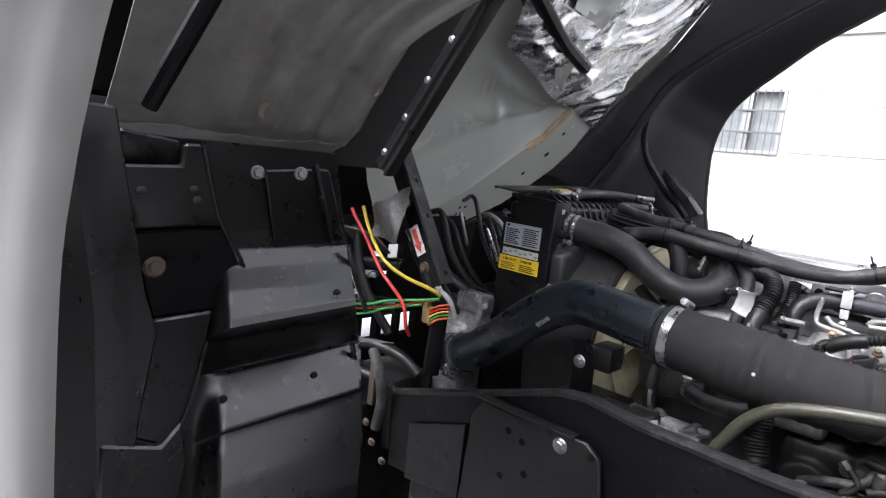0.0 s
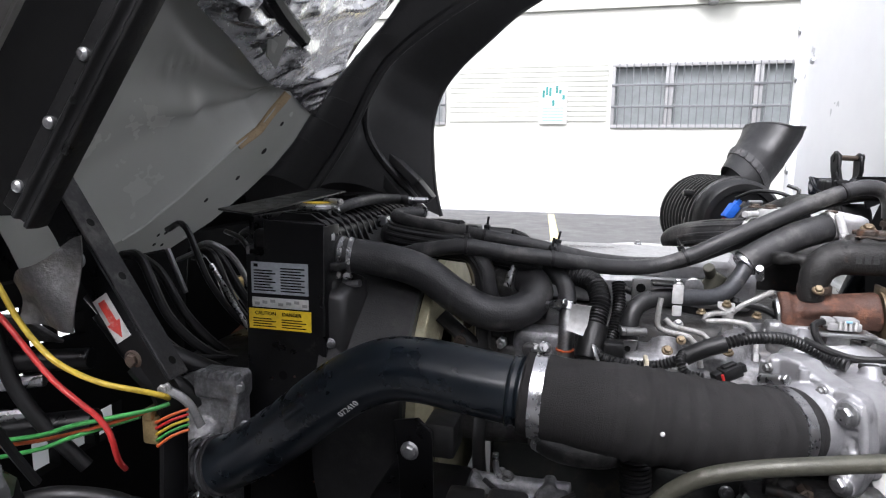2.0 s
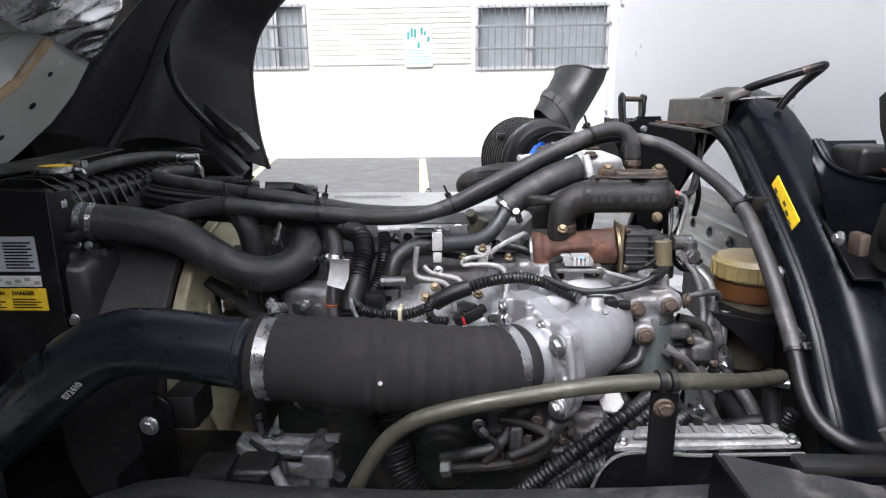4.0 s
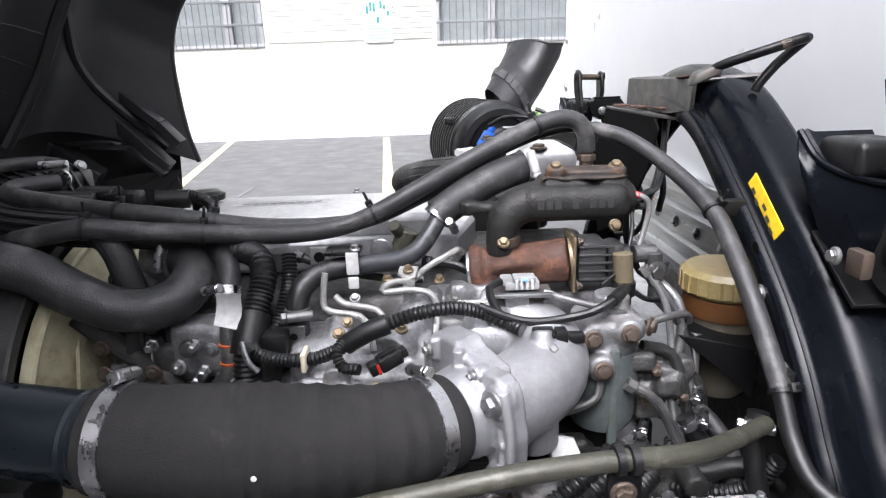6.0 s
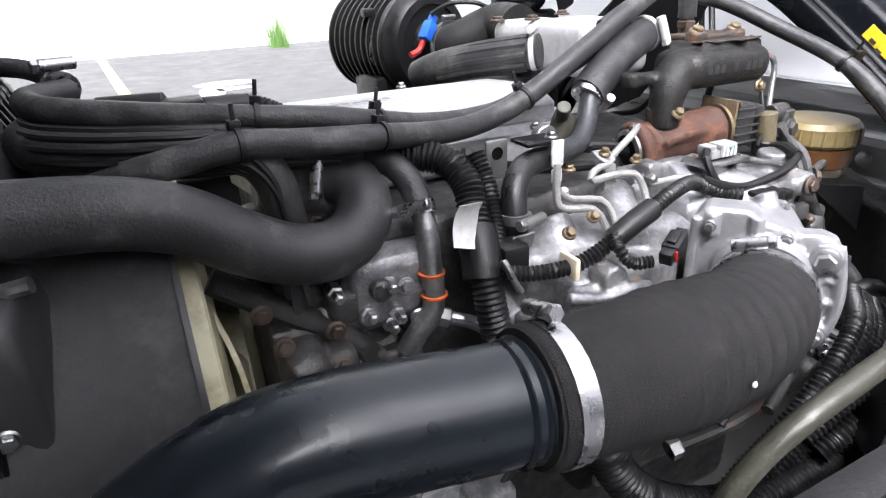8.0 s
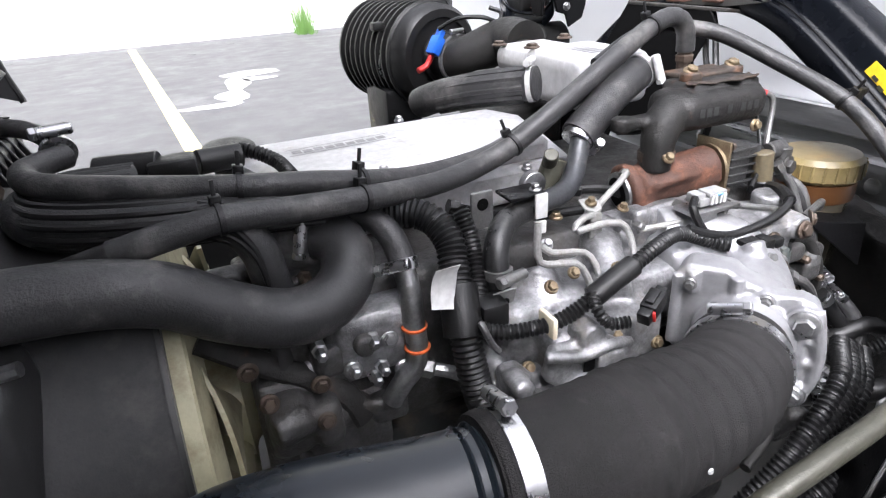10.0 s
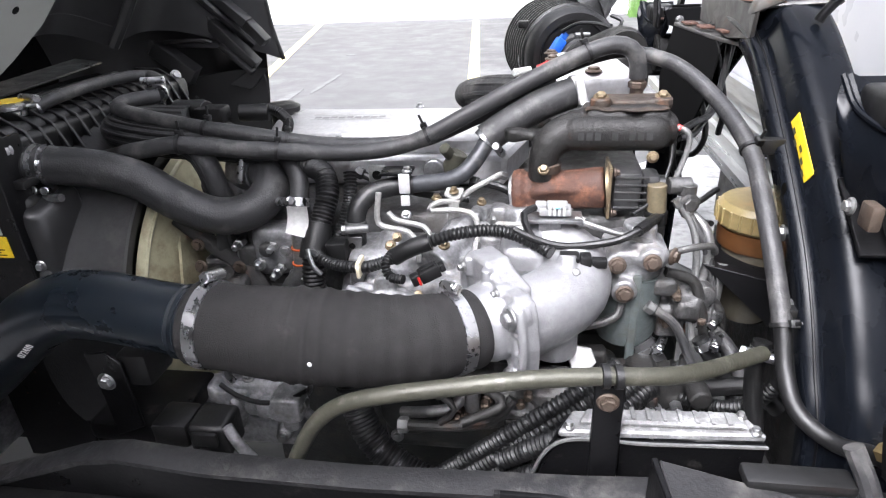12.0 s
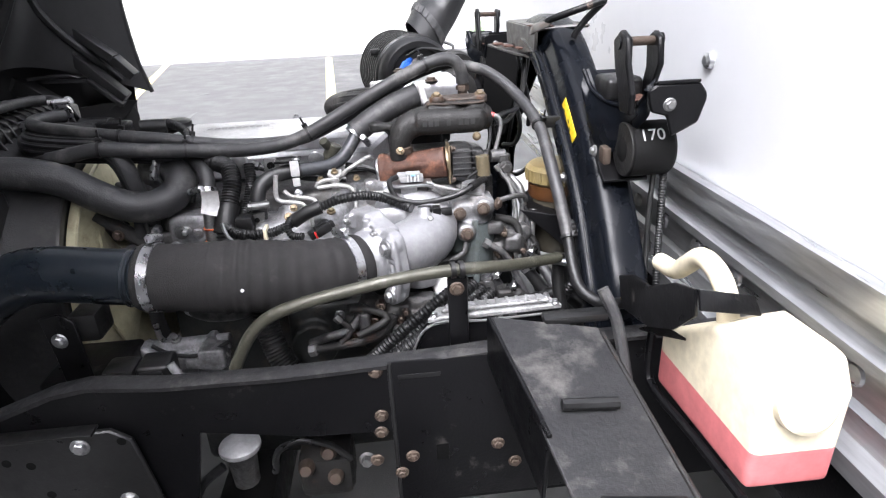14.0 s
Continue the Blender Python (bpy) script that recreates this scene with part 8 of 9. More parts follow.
text_bars(tb, (0.02, 0.95, 0.9055), (1, 0, 0), (0, 1, 0), [(0.0, 0.03, 0.012 * k, 0.006) for k in range(5)], bar_grey, "label")
tu = thing("turbocharger", "dark cast turbo housing behind the cover", "turbo", (0.05, 1.2, 0.8))
cast("volute", [rod((-0.02, 1.18, 0.80), (0.10, 1.18, 0.80), 0.06), box((-0.05, 1.08, 0.74), (0.08, 1.2, 0.82), 0.02), rod((0.13, 1.30, 0.84), (0.13, 1.22, 0.84), 0.042)], cast_iron, tu, 0.005)
# looms behind the arch
lo = thing("brake_line_loom", "thin black lines looping behind the arch", "loom", (0.2, 0.95, 0.85))
for pts in ([(0.13, 0.80, 0.862), (0.16, 0.85, 0.86), (0.20, 0.92, 0.86), (0.215, 0.95, 0.92), (0.22, 0.97, 0.95)], [(0.135, 0.805, 0.855), (0.17, 0.87, 0.845), (0.21, 0.95, 0.87), (0.23, 0.98, 0.94)], [(0.15, 0.85, 0.80), (0.165, 0.88, 0.76), (0.19, 0.90, 0.74), (0.23, 0.95, 0.74)], [(0.14, 0.86, 0.86), (0.15, 0.88, 0.80), (0.165, 0.9, 0.77)]):
    part("line", tube(pts, 0.0042, 8), black_plastic, lo)
for pts in ([(0.20, 1.10, 0.93), (0.225, 1.13, 0.86), (0.23, 1.05, 0.80), (0.225, 1.07, 0.755), (0.21, 1.12, 0.74)], [(0.205, 1.07, 0.94), (0.23, 1.10, 0.85), (0.23, 1.17, 0.73), (0.23, 1.18, 0.685), (0.23, 1.12, 0.655), (0.23, 1.03, 0.66), (0.23, 0.95, 0.688)], [(0.21, 1.02, 0.95), (0.235, 1.0, 0.85), (0.24, 1.02, 0.80)]):
    part("line", tube(pts, 0.0045, 8), black_plastic, lo)

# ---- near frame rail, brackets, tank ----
# dusty grey of the rail; its lighter tone also stands for sky sheen
rail_dust_sheen = material("rail_dust_sheen", (0.022, 0.022, 0.023), 0.55, second=(0.013, 0.013, 0.014), scale=30, rough_var=0.15, dirt=(0.075, 0.072, 0.068), dirt_amount=0.3, dirt_scale=18, bump=0.4, bump_scale=220, spec=0.3)
rail = thing("frame_rail", "black painted steel frame rail with rusty bolts", "frame", (0, 0.5, 0.45))
top = [(-0.755, 0.535), (-0.60, 0.588), (-0.43, 0.650), (-0.39, 0.656), (-0.31, 0.648), (-0.17, 0.646), (0.02, 0.653), (0.10, 0.659), (3.0, 0.662)]
part("web", sheet([V((x, 0.475, z)) for x, z in top] + [V((3.0, 0.475, 0.43)), V((-0.045, 0.475, 0.43)), V((-0.045, 0.475, 0.552)), V((-0.15, 0.475, 0.556)), V((-0.28, 0.475, 0.578)), V((-0.31, 0.475, 0.43)), V((-0.75, 0.475, 0.40))], (0, 1, 0), 0.006, 0.001), black_paint, rail)


def flange(u, v):
    p = lerp_line([(x, 0.470, z) for x, z in top], u)
    return p + V((0, 0.026 * v, 0.002 + 0.002 * math.sin(math.pi * v)))


part("top_flange", skin(lambda u, v: flange(u, v), 24, 3, 0.006), rail_dust_sheen, rail, "dusty grey top flange")
part("joint_strip", box((-0.052, 0.4695, 0.44), (-0.047, 0.4745, 0.655), 0.001), frame_paint, rail)
part("inner_plate", box((-0.047, 0.4700, 0.44), (0.17, 0.4745, 0.655), 0.001), black_paint, rail)
part("front_plate", sheet([V((x, 0.462, z)) for x, z in ((-0.545, 0.60), (-0.52, 0.598), (-0.374, 0.604), (-0.352, 0.588), (-0.335, 0.48), (-0.33, 0.36), (-0.58, 0.36), (-0.572, 0.45), (-0.566, 0.57))], (0, 1, 0), 0.008, 0.002), frame_paint, rail)
part("stiffener", sheet([V((x, 0.468, z)) for x, z in ((-0.70, 0.50), (-0.58, 0.545), (-0.58, 0.42), (-0.70, 0.40))], (0, 1, 0), 0.004, 0.001), frame_paint, rail)
part("ledge", box((-0.56, 0.455, 0.602), (-0.39, 0.475, 0.606), 0.001), frame_paint, rail)
bolts(rail, [((-0.41, 0.4615, 0.585), (0, -1, 0)), ((-0.375, 0.4615, 0.50), (0, -1, 0))], zinc, 0.011)
bolts(rail, [((-0.066, 0.4745, 0.642), (0, -1, 0)), ((-0.064, 0.4745, 0.578), (0, -1, 0)), ((-0.066, 0.4745, 0.553), (0, -1, 0)), ((-0.03, 0.4695, 0.515), (0, -1, 0)), ((0.078, 0.4695, 0.522), (0, -1, 0)), ((-0.075, 0.4745, 0.51), (0, -1, 0)), ((-0.045, 0.4695, 0.49), (0, -1, 0)), ((0.10, 0.4695, 0.49), (0, -1, 0))], rusty_bolt, 0.0085)
for x, z in ((-0.495, 0.572), (-0.47, 0.565), (-0.363, 0.588), (-0.46, 0.52), (-0.385, 0.47), (-0.50, 0.50)):
    part("hole", turned((x, 0.4618, z), (x, 0, z), [(0, 0.0001), (0.0003, 0.0055)], 12, cap=False), ink, rail)
part("slot", box((0.0, 0.4688, 0.505), (0.016, 0.4702, 0.53), 0.002), ink, rail)
part("pressed_line", box((-0.04, 0.4688, 0.632), (0.01, 0.4702, 0.638), 0.0005), frame_paint, rail)
far_rail = thing("frame_rail", "black painted steel frame rail on the far side", "frame", (0, 1.44, 0.45))
part("web", box((-0.75, 1.445, 0.43), (0.20, 1.451, 0.66), 0.001), frame_paint, far_rail)
part("flange", box((-0.75, 1.40, 0.6605), (0.20, 1.451, 0.667), 0.001), frame_paint, far_rail)
crossm = thing("cross_member", "black front cross member between the rails", "frame", (-0.7, 0.96, 0.4))
part("tube", box((-0.70, 0.482, 0.36), (-0.60, 1.444, 0.44), 0.01), frame_paint, crossm)
for xx in (1.2, 2.6):
    cm = copy_thing(crossm, Matrix.Translation((-0.7 + xx + 0.6, 0.96, 0.42)))
whl = thing("front_axle", "dark axle beam under the frame", "axle", (-0.3, 0.96, 0.2))
part("beam", box((-0.36, 0.2, 0.2), (-0.26, 1.72, 0.3), 0.02), frame_paint, whl)
for y in (0.10, 1.60):
    part("tyre", turned((-0.31, y, 0.37 - 0.12), (-0.31, y + 1, 0.25), [(0, 0.12), (0.02, 0.23), (0.05, 0.25), (0.17, 0.25), (0.2, 0.23), (0.22, 0.12)], 40), rubber, whl, "black tyre")
sw = thing("steering_reservoir", "grey ribbed steering fluid cup with steel lid under the rail", "reservoir", (-0.275, 0.58, 0.45))
part("cup", turned((-0.275, 0.58, 0.40), (-0.275, 0.58, 1), [(0, 0.018), (0.05, 0.021), (0.056, 0.023), (0.060, 0.023)], 28), alu_dark, sw)
part("lid", turned((-0.275, 0.58, 0.4602), (-0.275, 0.58, 1), [(0, 0.028), (0.003, 0.0295), (0.008, 0.029), (0.013, 0.022), (0.016, 0.010)], 28), cover_alu, sw, "pale domed lid")
part("hose", tube([(-0.30, 0.57, 0.44), (-0.33, 0.56, 0.42), (-0.35, 0.56, 0.38)], 0.007, 10), rubber, sw)
vv = thing("air_valve", "brake valve with orange-brown caps under the rail", "valve", (-0.16, 0.58, 0.42))
part("body", box((-0.20, 0.57, 0.36), (-0.12, 0.64, 0.43), 0.012), cast_iron, vv)
for x, z in ((-0.185, 0.42), (-0.15, 0.447), (-0.145, 0.40)):
    part("cap", turned((x, 0.575, z), (x, 0, z + 0.2), [(0, 0.012), (0.012, 0.012), (0.02, 0.008)], 14), rusty_bolt, vv)
part("loop_hose", tube([(-0.23, 0.57, 0.42), (-0.22, 0.565, 0.46), (-0.19, 0.565, 0.475), (-0.15, 0.565, 0.465), (-0.12, 0.57, 0.43)], 0.005, 10), black_rubber, vv)
part("zinc_nut", bolt_bm((-0.097, 0.565, 0.43), (0, -1, 0.2), 0.008, 0.012), dull_zinc, vv)

mb = thing("mudguard_bracket", "dull grey-black steel plate bracket sloping out from the rail", "bracket", (0.15, 0.4, 0.62))


def plate4(a, b, c, d, name, mat, par, thick=0.005, n=None):
    a, b, c, d = V(a), V(b), V(c), V(d)
    return part(name, sheet([a, b, c, d], n or (b - a).cross(d - a), thick, 0.001), mat, par)


plate4((0.072, 0.468, 0.707), (0.190, 0.450, 0.692), (0.205, 0.20, 0.648), (0.105, 0.20, 0.655), "plate", rail_dust_sheen, mb)
# skirt in a darker paint than the plate, standing for its shade
plate4((0.071, 0.4705, 0.707), (0.071, 0.4705, 0.645), (0.10, 0.32, 0.58), (0.098, 0.30, 0.678), "skirt", black_paint, mb)
part("rib", tube([(0.115, 0.33, 0.686), (0.17, 0.33, 0.682)], 0.006, 8), frame_paint, mb)
part("rib", tube([(0.12, 0.23, 0.665), (0.19, 0.225, 0.660)], 0.006, 8), frame_paint, mb)
part("tie_bar", box((0.13, 0.455, 0.695), (0.205, 0.475, 0.705), 0.003), frame_paint, mb)
part("rusty_edge", tube([(0.192, 0.44, 0.690), (0.198, 0.34, 0.672), (0.205, 0.22, 0.652)], 0.003, 8), cast_iron, mb)

tk = thing("washer_tank", "milky plastic washer tank half full of pink fluid", "tank", (0.31, 0.3, 0.6))


TX0, TX1 = 0.255, 0.334
def tank_half(upper):
    """The moulded tank, cut at the fluid's level."""
    bm = hull([V((x, y, z)) for x in (TX0, TX1) for y, z in ((0.25, 0.638), (0.43, 0.626), (0.43, 0.695), (0.36, 0.735), (0.335, 0.758), (0.262, 0.762), (0.247, 0.735))] + [V((TX0 + 0.015, 0.27, 0.772)), V((TX1 - 0.015, 0.27, 0.770)), V((TX1 - 0.015, 0.33, 0.768))], 0.013)
    bmesh.ops.bisect_plane(bm, geom=bm.verts[:] + bm.edges[:] + bm.faces[:], plane_co=(0.3, 0.34, 0.6755), plane_no=(0, 0.039, 1.0), clear_inner=upper, clear_outer=not upper)
    bmesh.ops.holes_fill(bm, edges=[e for e in bm.edges if e.is_boundary])
    return bm


part("fluid", tank_half(False), pink_fluid, tk, "pink fluid through the milky wall")
part("shell", tank_half(True), cream, tk)
part("cap", turned((0.292, 0.256, 0.732), (0.292 + 0.1, 0.256 - 1.0, 0.732 + 0.35), [(0, 0.026), (0.004, 0.030), (0.011, 0.030), (0.014, 0.026)], 30), cream, tk, "white screw cap")
part("filler", tube([(0.283, 0.355, 0.745), (0.282, 0.362, 0.770), (0.28, 0.382, 0.787), (0.28, 0.412, 0.788), (0.28, 0.438, 0.768), (0.28, 0.462, 0.750), (0.28, 0.50, 0.743)], 0.0105, 16), cream, tk)
part("bracket", join(sheet([V((0.225, y, z)) for y, z in ((0.487, 0.736), (0.45, 0.755), (0.408, 0.762), (0.36, 0.79), (0.321, 0.803), (0.316, 0.779), (0.35, 0.745), (0.40, 0.718), (0.471, 0.702))], (1, 0.1, 0), 0.004), sheet([V((0.228, 0.322, 0.803)), V((0.30, 0.35, 0.775)), V((0.30, 0.335, 0.762)), V((0.228, 0.316, 0.785))], (0, -1, 0.3), 0.004), sheet([V((0.229, 0.43, 0.70)), V((0.252, 0.43, 0.69)), V((0.252, 0.37, 0.72)), V((0.229, 0.38, 0.735))], (0, 0, -1), 0.003)), black_paint, tk)
part("strap", tube([(0.250, 0.44, 0.70), (0.250, 0.44, 0.64), (0.250, 0.42, 0.622), (0.251, 0.33, 0.630), (0.252, 0.245, 0.635)], 0.005, 8), black_paint, tk)
part("hose", tube([(0.20, 0.47, 0.73), (0.212, 0.455, 0.70), (0.218, 0.44, 0.66), (0.22, 0.42, 0.62)], 0.007, 10), rubber, tk)
gl = thing("cable_gland", "black cable sleeve with brass end behind the arch", "cable", (0.27, 0.5, 0.7))
part("sleeve", tube([(0.31, 0.58, 0.85), (0.305, 0.565, 0.78), (0.30, 0.55, 0.72), (0.29, 0.52, 0.66), (0.28, 0.5, 0.60)], 0.0046, 12, rib=0.001, pitch=0.0035), black_plastic, gl)
part("sleeve_thin", tube([(0.30, 0.585, 0.84), (0.292, 0.57, 0.78), (0.287, 0.555, 0.72), (0.275, 0.53, 0.66)], 0.0034, 10), black_plastic, gl)

# ---- front left: stay, charge cooler end, wires ----
st = thing("cab_stay", "black folded steel cab stay with a red arrow label", "stay", (-0.72, 0.58, 0.6))
S0, S1 = V((-0.875, 0.53, 0.951)), V((-0.730, 0.53, 0.724))
sd = (S1 - S0).normalized()
sn_ = V((-sd.z, 0, sd.x))
L = (S1 - S0).length
part("web", sheet([S0 + sn_ * -0.022, S0 + sn_ * 0.012, S1 + sn_ * 0.012, S1 + sn_ * -0.022], (0, 1, 0), 0.004, 0.001), black_paint, st)
# flange in lighter grey: sky sheen on black paint put into its colour
part("flange", sheet([S0 + sn_ * 0.0125, S0 + sn_ * 0.0125 + V((0, 0.03, 0)), S1 + sn_ * 0.0125 + V((0, 0.03, 0)), S1 + sn_ * 0.0125], sn_, 0.004, 0.001), rail_dust_sheen, st, "black flange, lightened to stand for its sky sheen")
bolts(st, [(S0 + sd * 0.102 + sn_ * -0.008, (0, -1, 0))], zinc, 0.009)
bolts(st, [(S0 + sd * 0.228 + sn_ * -0.014, (0, -1, 0))], rusty_bolt, 0.011)
rl = part("arrow_label", sheet([S0 + sd * a + sn_ * b - V((0, 0.001, 0)) for a, b in ((0.150, -0.02), (0.150, 0.002), (0.204, 0.002), (0.204, -0.02))], (0, -1, 0), 0.0008, 0), white_label, st, "red arrow on a white label")
part("arrow", sheet([S0 + sd * a + sn_ * b - V((0, 0.0021, 0)) for a, b in ((0.155, -0.014), (0.155, -0.004), (0.182, -0.004), (0.182, 0.001), (0.201, -0.009), (0.182, -0.019), (0.182, -0.014))], (0, -1, 0), 0.0004, 0), red_label, rl)
for a in (0.07, 0.14, 0.25):
    p = S0 + sd * a + sn_ * 0.0167 + V((0, 0.016, 0))
    part("hole", turned(p, p + sn_, [(0, 0.0001), (0.0002, 0.005)], 12, cap=False), ink, st)
part("lower_link", tube([S1 + sd * -0.035 + sn_ * -0.015 + V((0, 0.006, 0)), V((-0.727, 0.54, 0.695)), V((-0.735, 0.545, 0.56))], 0.015, 8, flat=0.5), black_paint, st)
part("handle", tube([S1 + V((0.0, 0.0, 0.0)), V((-0.705, 0.54, 0.705)), V((-0.692, 0.545, 0.675))], 0.005, 8, flat=0.5), dull_zinc, st)
bolts(st, [(V((-0.728, 0.533, 0.72)), (0, -1, 0))], zinc, 0.009)
ic = thing("charge_air_cooler", "cast aluminium end tank of the charge air cooler", "cooler", (-0.77, 0.65, 0.5))
cast("end_tank", [box((-0.80, 0.615, 0.46), (-0.73, 0.69, 0.64), 0.012), box((-0.79, 0.63, 0.60), (-0.70, 0.69, 0.695), 0.012), turned((-0.765, 0.607, 0.582), (-0.72, 0.597, 0.595), [(0, 0.036), (0.03, 0.034)], 24), box((-0.76, 0.62, 0.67), (-0.695, 0.66, 0.705), 0.006), tube([(-0.70, 0.628, 0.69), (-0.705, 0.622, 0.65), (-0.715, 0.615, 0.62)], 0.006, 8)], alu, ic, 0.003)
for k in range(6):
    part("tab", box((-0.752 + 0.010 * k, 0.618, 0.700), (-0.746 + 0.010 * k, 0.632, 0.708), 0.001), alu, ic)
part("core", box((-0.86, 0.69, 0.44), (-0.74, 1.10, 0.68), 0.004), black_paint, ic)
bolts(ic, [((-0.699, 0.628, 0.688), (0.6, -0.8, 0)), ((-0.70, 0.64, 0.63), (0.6, -0.8, 0))], zinc, 0.009)
# headlamp housing seen between stay and radiator, and pale metal beyond
hl = thing("lamp_housing", "copper-tinted inner lamp panel with bent steel rods", "panel", (-1.0, 1.0, 0.7))
plate4((-1.0, 1.0, 0.62), (-0.90, 1.10, 0.62), (-0.91, 1.12, 0.70), (-1.0, 1.02, 0.70), "sheet", copper, hl)
# near-black sheet stands for the shaded depth behind the panel
plate4((-1.03, 0.94, 0.52), (-0.84, 1.16, 0.52), (-0.86, 1.2, 0.80), (-1.03, 0.98, 0.80), "back_sheet", shaded_black, hl)
part("rod", tube([(-0.93, 0.86, 0.82), (-0.90, 0.87, 0.83), (-0.86, 0.88, 0.80), (-0.80, 0.86, 0.72)], 0.005, 8), zinc, hl)
part("rod", tube([(-0.88, 0.84, 0.80), (-0.84, 0.83, 0.75), (-0.80, 0.82, 0.70)], 0.004, 8), steel, hl)
part("amber_lens", box((-0.95, 0.98, 0.70), (-0.935, 1.02, 0.745), 0.003), brass, hl)
fp = thing("front_bulkhead", "black front bulkhead and bumper behind the radiator", "panel", (-1.15, 0.9, 0.5))
# its sheet is pierced: an added white board stands for daylight behind the slots
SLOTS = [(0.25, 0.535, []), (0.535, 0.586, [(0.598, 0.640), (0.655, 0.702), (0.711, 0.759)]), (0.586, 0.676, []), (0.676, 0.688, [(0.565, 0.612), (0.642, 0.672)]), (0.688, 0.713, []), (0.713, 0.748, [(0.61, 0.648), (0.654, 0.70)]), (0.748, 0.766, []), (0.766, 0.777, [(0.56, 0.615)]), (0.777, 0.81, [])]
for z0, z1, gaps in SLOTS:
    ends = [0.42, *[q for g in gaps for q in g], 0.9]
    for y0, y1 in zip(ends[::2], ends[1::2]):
        part("sheet", box((-1.02, y0, z0), (-1.0, y1, z1), 0), shaded_black, fp, smooth=False)
part("far_sheet", box((-1.22, 1.12, 0.25), (-1.18, 1.8, 0.80), 0.01), shaded_black, fp)
# added white board, placed to show bright through the slots
bumper = thing("front_bumper", "white board added below the tilted cab, bright through the slots", "bumper", (-1.9, 1.2, 0.28))
part("top", box((-2.9, 0.3, 0.26), (-1.36, 2.3, 0.29), 0.01), white_paint, bumper)
for y in (0.5, 2.0):
    part("stay", box((-1.6, y, 0.0), (-1.5, y + 0.08, 0.262), 0.005), frame_paint, bumper)
part("low_beam", box((-0.998, 0.42, 0.25), (-0.80, 0.60, 0.50), 0.01), black_paint, fp)
plate4((-0.98, 0.50, 0.795), (-0.90, 0.52, 0.79), (-0.89, 0.56, 0.75), (-0.97, 0.55, 0.75), "hinge_plate", alu_dark, fp)
for a, b in (((-1.0, 0.50, 0.70), (-0.90, 0.54, 0.71)), ((-1.02, 0.5, 0.66), (-0.92, 0.54, 0.665))):
    part("bright_strip", rod(a, b, 0.008, seg=10), steel, fp)
part("black_bar", rod((-1.05, 0.50, 0.725), (-0.85, 0.56, 0.735), 0.013), black_paint, fp)
part("black_bar", rod((-1.05, 0.50, 0.635), (-0.85, 0.56, 0.655), 0.016), black_paint, fp)
WIRES = [("yellow_cable", yellow_wire, 0.0032, [(-0.912, 0.50, 0.842), (-0.907, 0.50, 0.832), (-0.884, 0.50, 0.795), (-0.857, 0.50, 0.766), (-0.83, 0.50, 0.748), (-0.781, 0.50, 0.734), (-0.73, 0.515, 0.722), (-0.722, 0.53, 0.712), (-0.74, 0.55, 0.70)]),
         ("red_cable", red_plastic, 0.0032, [(-0.938, 0.495, 0.835), (-0.932, 0.495, 0.826), (-0.894, 0.495, 0.79), (-0.867, 0.495, 0.761), (-0.839, 0.495, 0.733), (-0.808, 0.495, 0.712), (-0.788, 0.50, 0.694), (-0.773, 0.50, 0.676), (-0.77, 0.505, 0.645), (-0.775, 0.52, 0.625)]),
         ("green_cable", green_wire, 0.0026, [(-0.95, 0.50, 0.643), (-0.87, 0.50, 0.662), (-0.818, 0.50, 0.681), (-0.74, 0.515, 0.700), (-0.72, 0.53, 0.705)]),
         ("green_cable", green_wire, 0.0026, [(-0.95, 0.505, 0.620), (-0.875, 0.505, 0.643), (-0.827, 0.505, 0.664), (-0.76, 0.53, 0.685)]),
         ("orange_cable", orange_ring, 0.0022, [(-0.95, 0.51, 0.632), (-0.87, 0.51, 0.653), (-0.782, 0.51, 0.683), (-0.73, 0.53, 0.70)]),
         ("black_cable", black_plastic, 0.009, [(-0.95, 0.52, 0.80), (-0.93, 0.52, 0.72), (-0.90, 0.53, 0.66), (-0.86, 0.55, 0.60)]),
         ("black_cable", black_plastic, 0.012, [(-0.87, 0.60, 0.78), (-0.83, 0.61, 0.72), (-0.79, 0.62, 0.69), (-0.76, 0.64, 0.66)]),
         ("black_cable", black_plastic, 0.014, [(-0.90, 0.62, 0.80), (-0.85, 0.63, 0.74), (-0.80, 0.65, 0.71), (-0.76, 0.68, 0.68)]),
         ("black_cable", black_plastic, 0.011, [(-0.92, 0.50, 0.57), (-0.86, 0.51, 0.585), (-0.80, 0.53, 0.575), (-0.76, 0.54, 0.55)]),
         ("black_cable", black_plastic, 0.008, [(-0.90, 0.47, 0.53), (-0.84, 0.48, 0.54), (-0.77, 0.50, 0.52), (-0.72, 0.5, 0.48)])]
for nm, mt, r, pts in WIRES:
    t = thing(nm, {"yellow_cable": "thick yellow electric cable", "red_cable": "thick red electric cable", "green_cable": "green electric wire", "orange_cable": "orange electric wire", "black_cable": "taped black cable loom"}[nm] + " by the front bulkhead", "cable", pts[0], group="front cables")
    part("wire", tube(pts, r, 12), mt, t)
jb = thing("junction_plug", "brown wiring plug with coloured leads", "connector", (-0.82, 0.53, 0.62))
part("plug", join(box((-0.755, 0.525, 0.655), (-0.733, 0.545, 0.690), 0.004), box((-0.750, 0.522, 0.685), (-0.738, 0.542, 0.698), 0.002)), brass, jb)
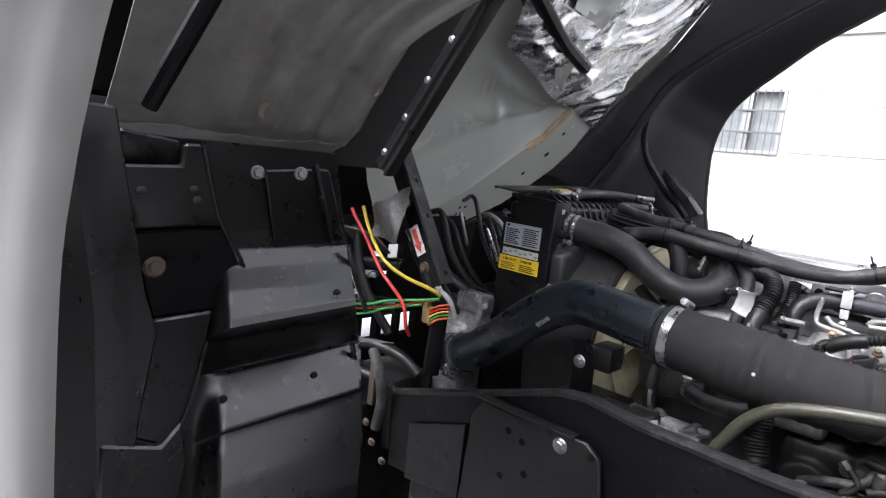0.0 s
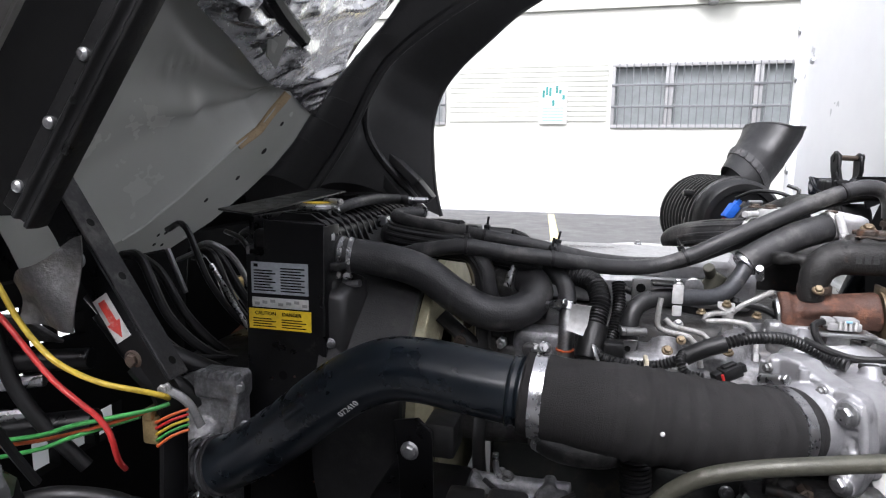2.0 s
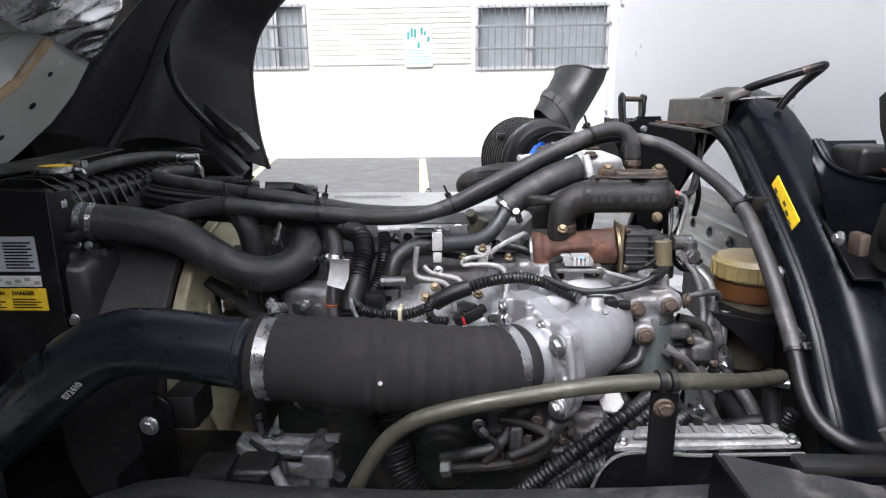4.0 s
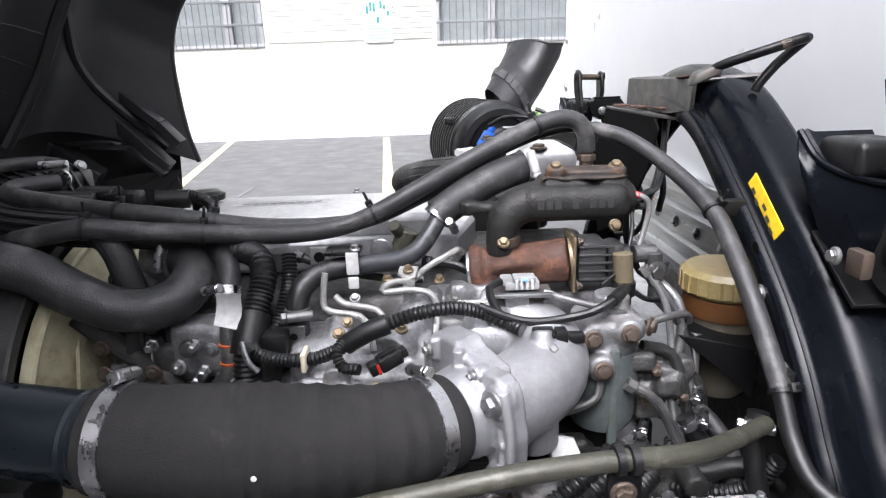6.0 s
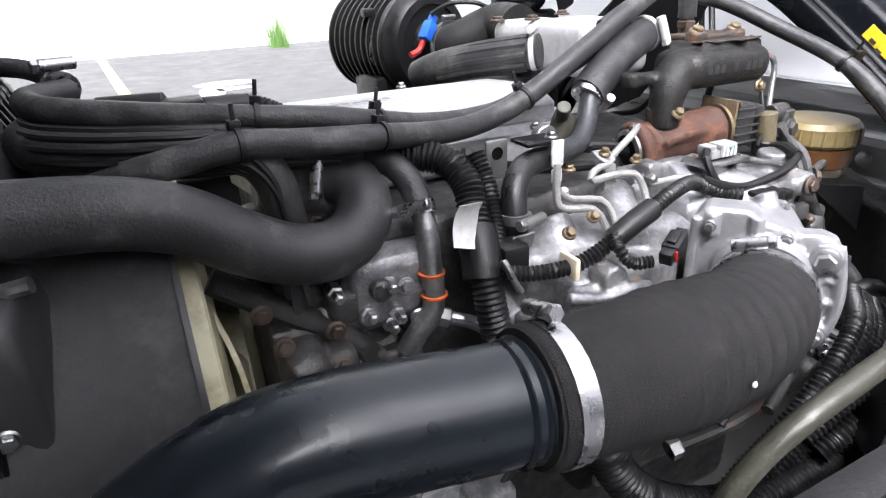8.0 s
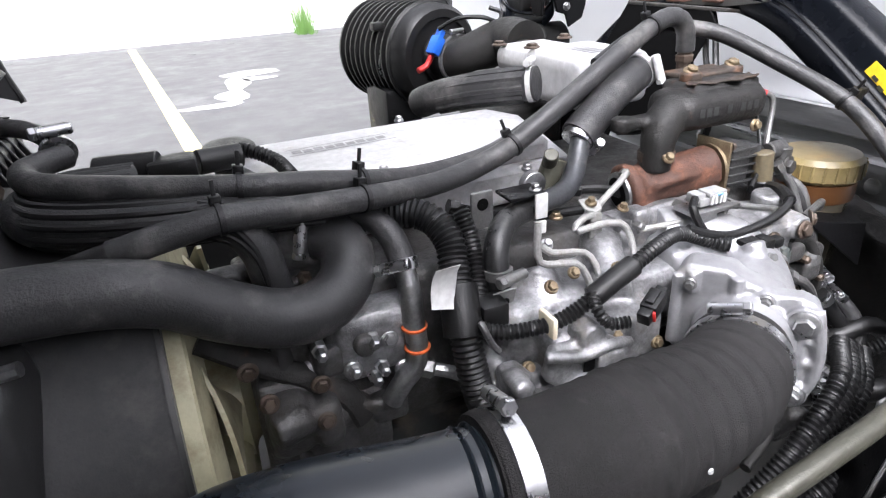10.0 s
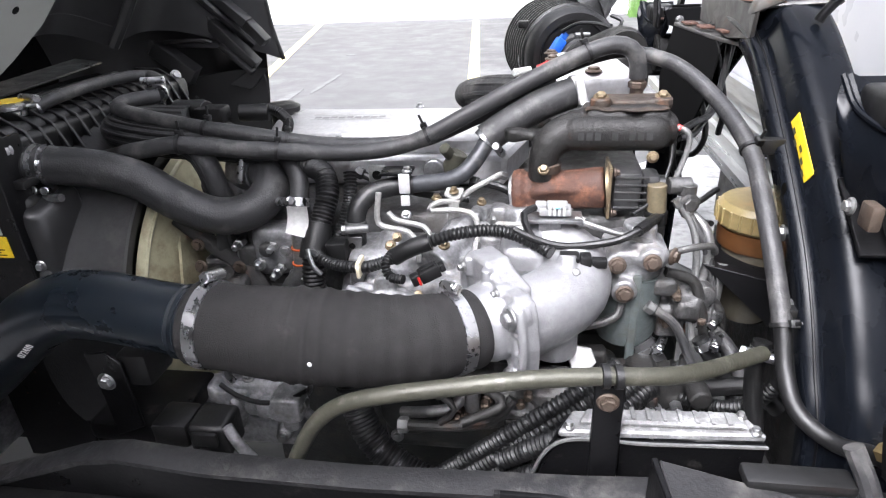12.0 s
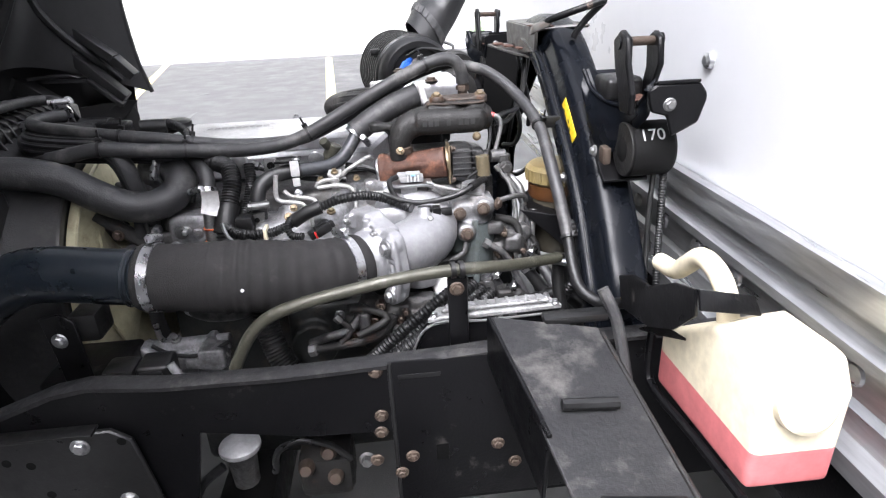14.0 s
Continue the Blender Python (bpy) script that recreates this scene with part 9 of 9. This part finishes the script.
for k in range(5):
    part("lead", tube([(-0.735, 0.525, 0.655 + 0.007 * k), (-0.715, 0.525, 0.67 + 0.006 * k), (-0.70, 0.535, 0.675 + 0.006 * k)], 0.0018, 6), (orange_ring, green_wire, yellow_wire, red_plastic, orange_ring)[k], jb)
sh2 = thing("battery_cover", "black plastic box beside the stay", "box", (-0.88, 0.45, 0.5))
part("box", box((-0.90, 0.50, 0.40), (-0.78, 0.60, 0.54), 0.01), black_plastic, sh2)
# lower hoses in the dark by the rail's front end
lw = thing("lower_hose", "black hose and rusty link at the rail's front end", "hose", (-0.78, 0.48, 0.5))
part("hose", tube([(-0.80, 0.46, 0.60), (-0.775, 0.455, 0.57), (-0.765, 0.46, 0.52), (-0.78, 0.465, 0.46)], 0.010, 12), rubber, lw)
part("rusty_link", box((-0.80, 0.455, 0.50), (-0.785, 0.47, 0.58), 0.003), rusty_bolt, lw)
bolts(lw, [((-0.77, 0.45, 0.44), (0.3, -1, 0)), ((-0.79, 0.45, 0.47), (0.3, -1, 0)), ((-0.75, 0.46, 0.41), (0.3, -1, 0))], rusty_bolt, 0.007)

# weeds at the wall
single("weeds", join(*[skin(lambda u, v, a=a, h=h, x=x, y=y: V((x + 0.012 * (u - 0.5) * (1 - v) + 0.12 * math.cos(a) * v * v, y + 0.12 * math.sin(a) * v * v, h * v)), 1, 4) for a, h, x, y in [(random.uniform(0, 6.28), random.uniform(0.25, 0.6), 1.63 + random.gauss(0, 0.08), 10.9 + random.gauss(0, 0.12)) for _ in range(140)]]), grass_mat, "tuft of green weeds at the wall's foot", "weeds", kind="stuff")

# tangle of dark cables between the stay and the radiator
wild = random.Random(8)
for k in range(9):
    x0, y0, z0 = -0.97 + 0.02 * wild.random(), 0.64 + 0.05 * k, 0.80 + 0.06 * wild.random()
    pts = [(x0, y0, z0), (x0 + 0.05, y0 - 0.02, z0 - 0.02 + 0.04 * wild.random()), (x0 + 0.10, y0 - 0.03, z0 - 0.08), (x0 + 0.15, y0 - 0.01, z0 - 0.13 - 0.03 * wild.random()), (x0 + 0.19, y0 + 0.03, z0 - 0.16)]
    t = thing("black_cable", "dark cable looping beside the radiator", "cable", pts[0], group="front cables")
    part("wire", tube(pts, wild.choice((0.005, 0.007, 0.009)), 10), black_plastic, t)
for a, b in (((-0.93, 0.80, 0.83), (-0.90, 0.80, 0.76)), ((-0.96, 0.86, 0.80), (-0.91, 0.85, 0.82)), ((-0.90, 0.90, 0.78), (-0.88, 0.88, 0.72)), ((-0.98, 0.72, 0.76), (-0.95, 0.72, 0.78))):
    t = thing("steel_clip", "small bright steel clip among the cables", "clip", a, group="steel clips")
    part("strip", rod(a, b, 0.004, seg=8), zinc, t)
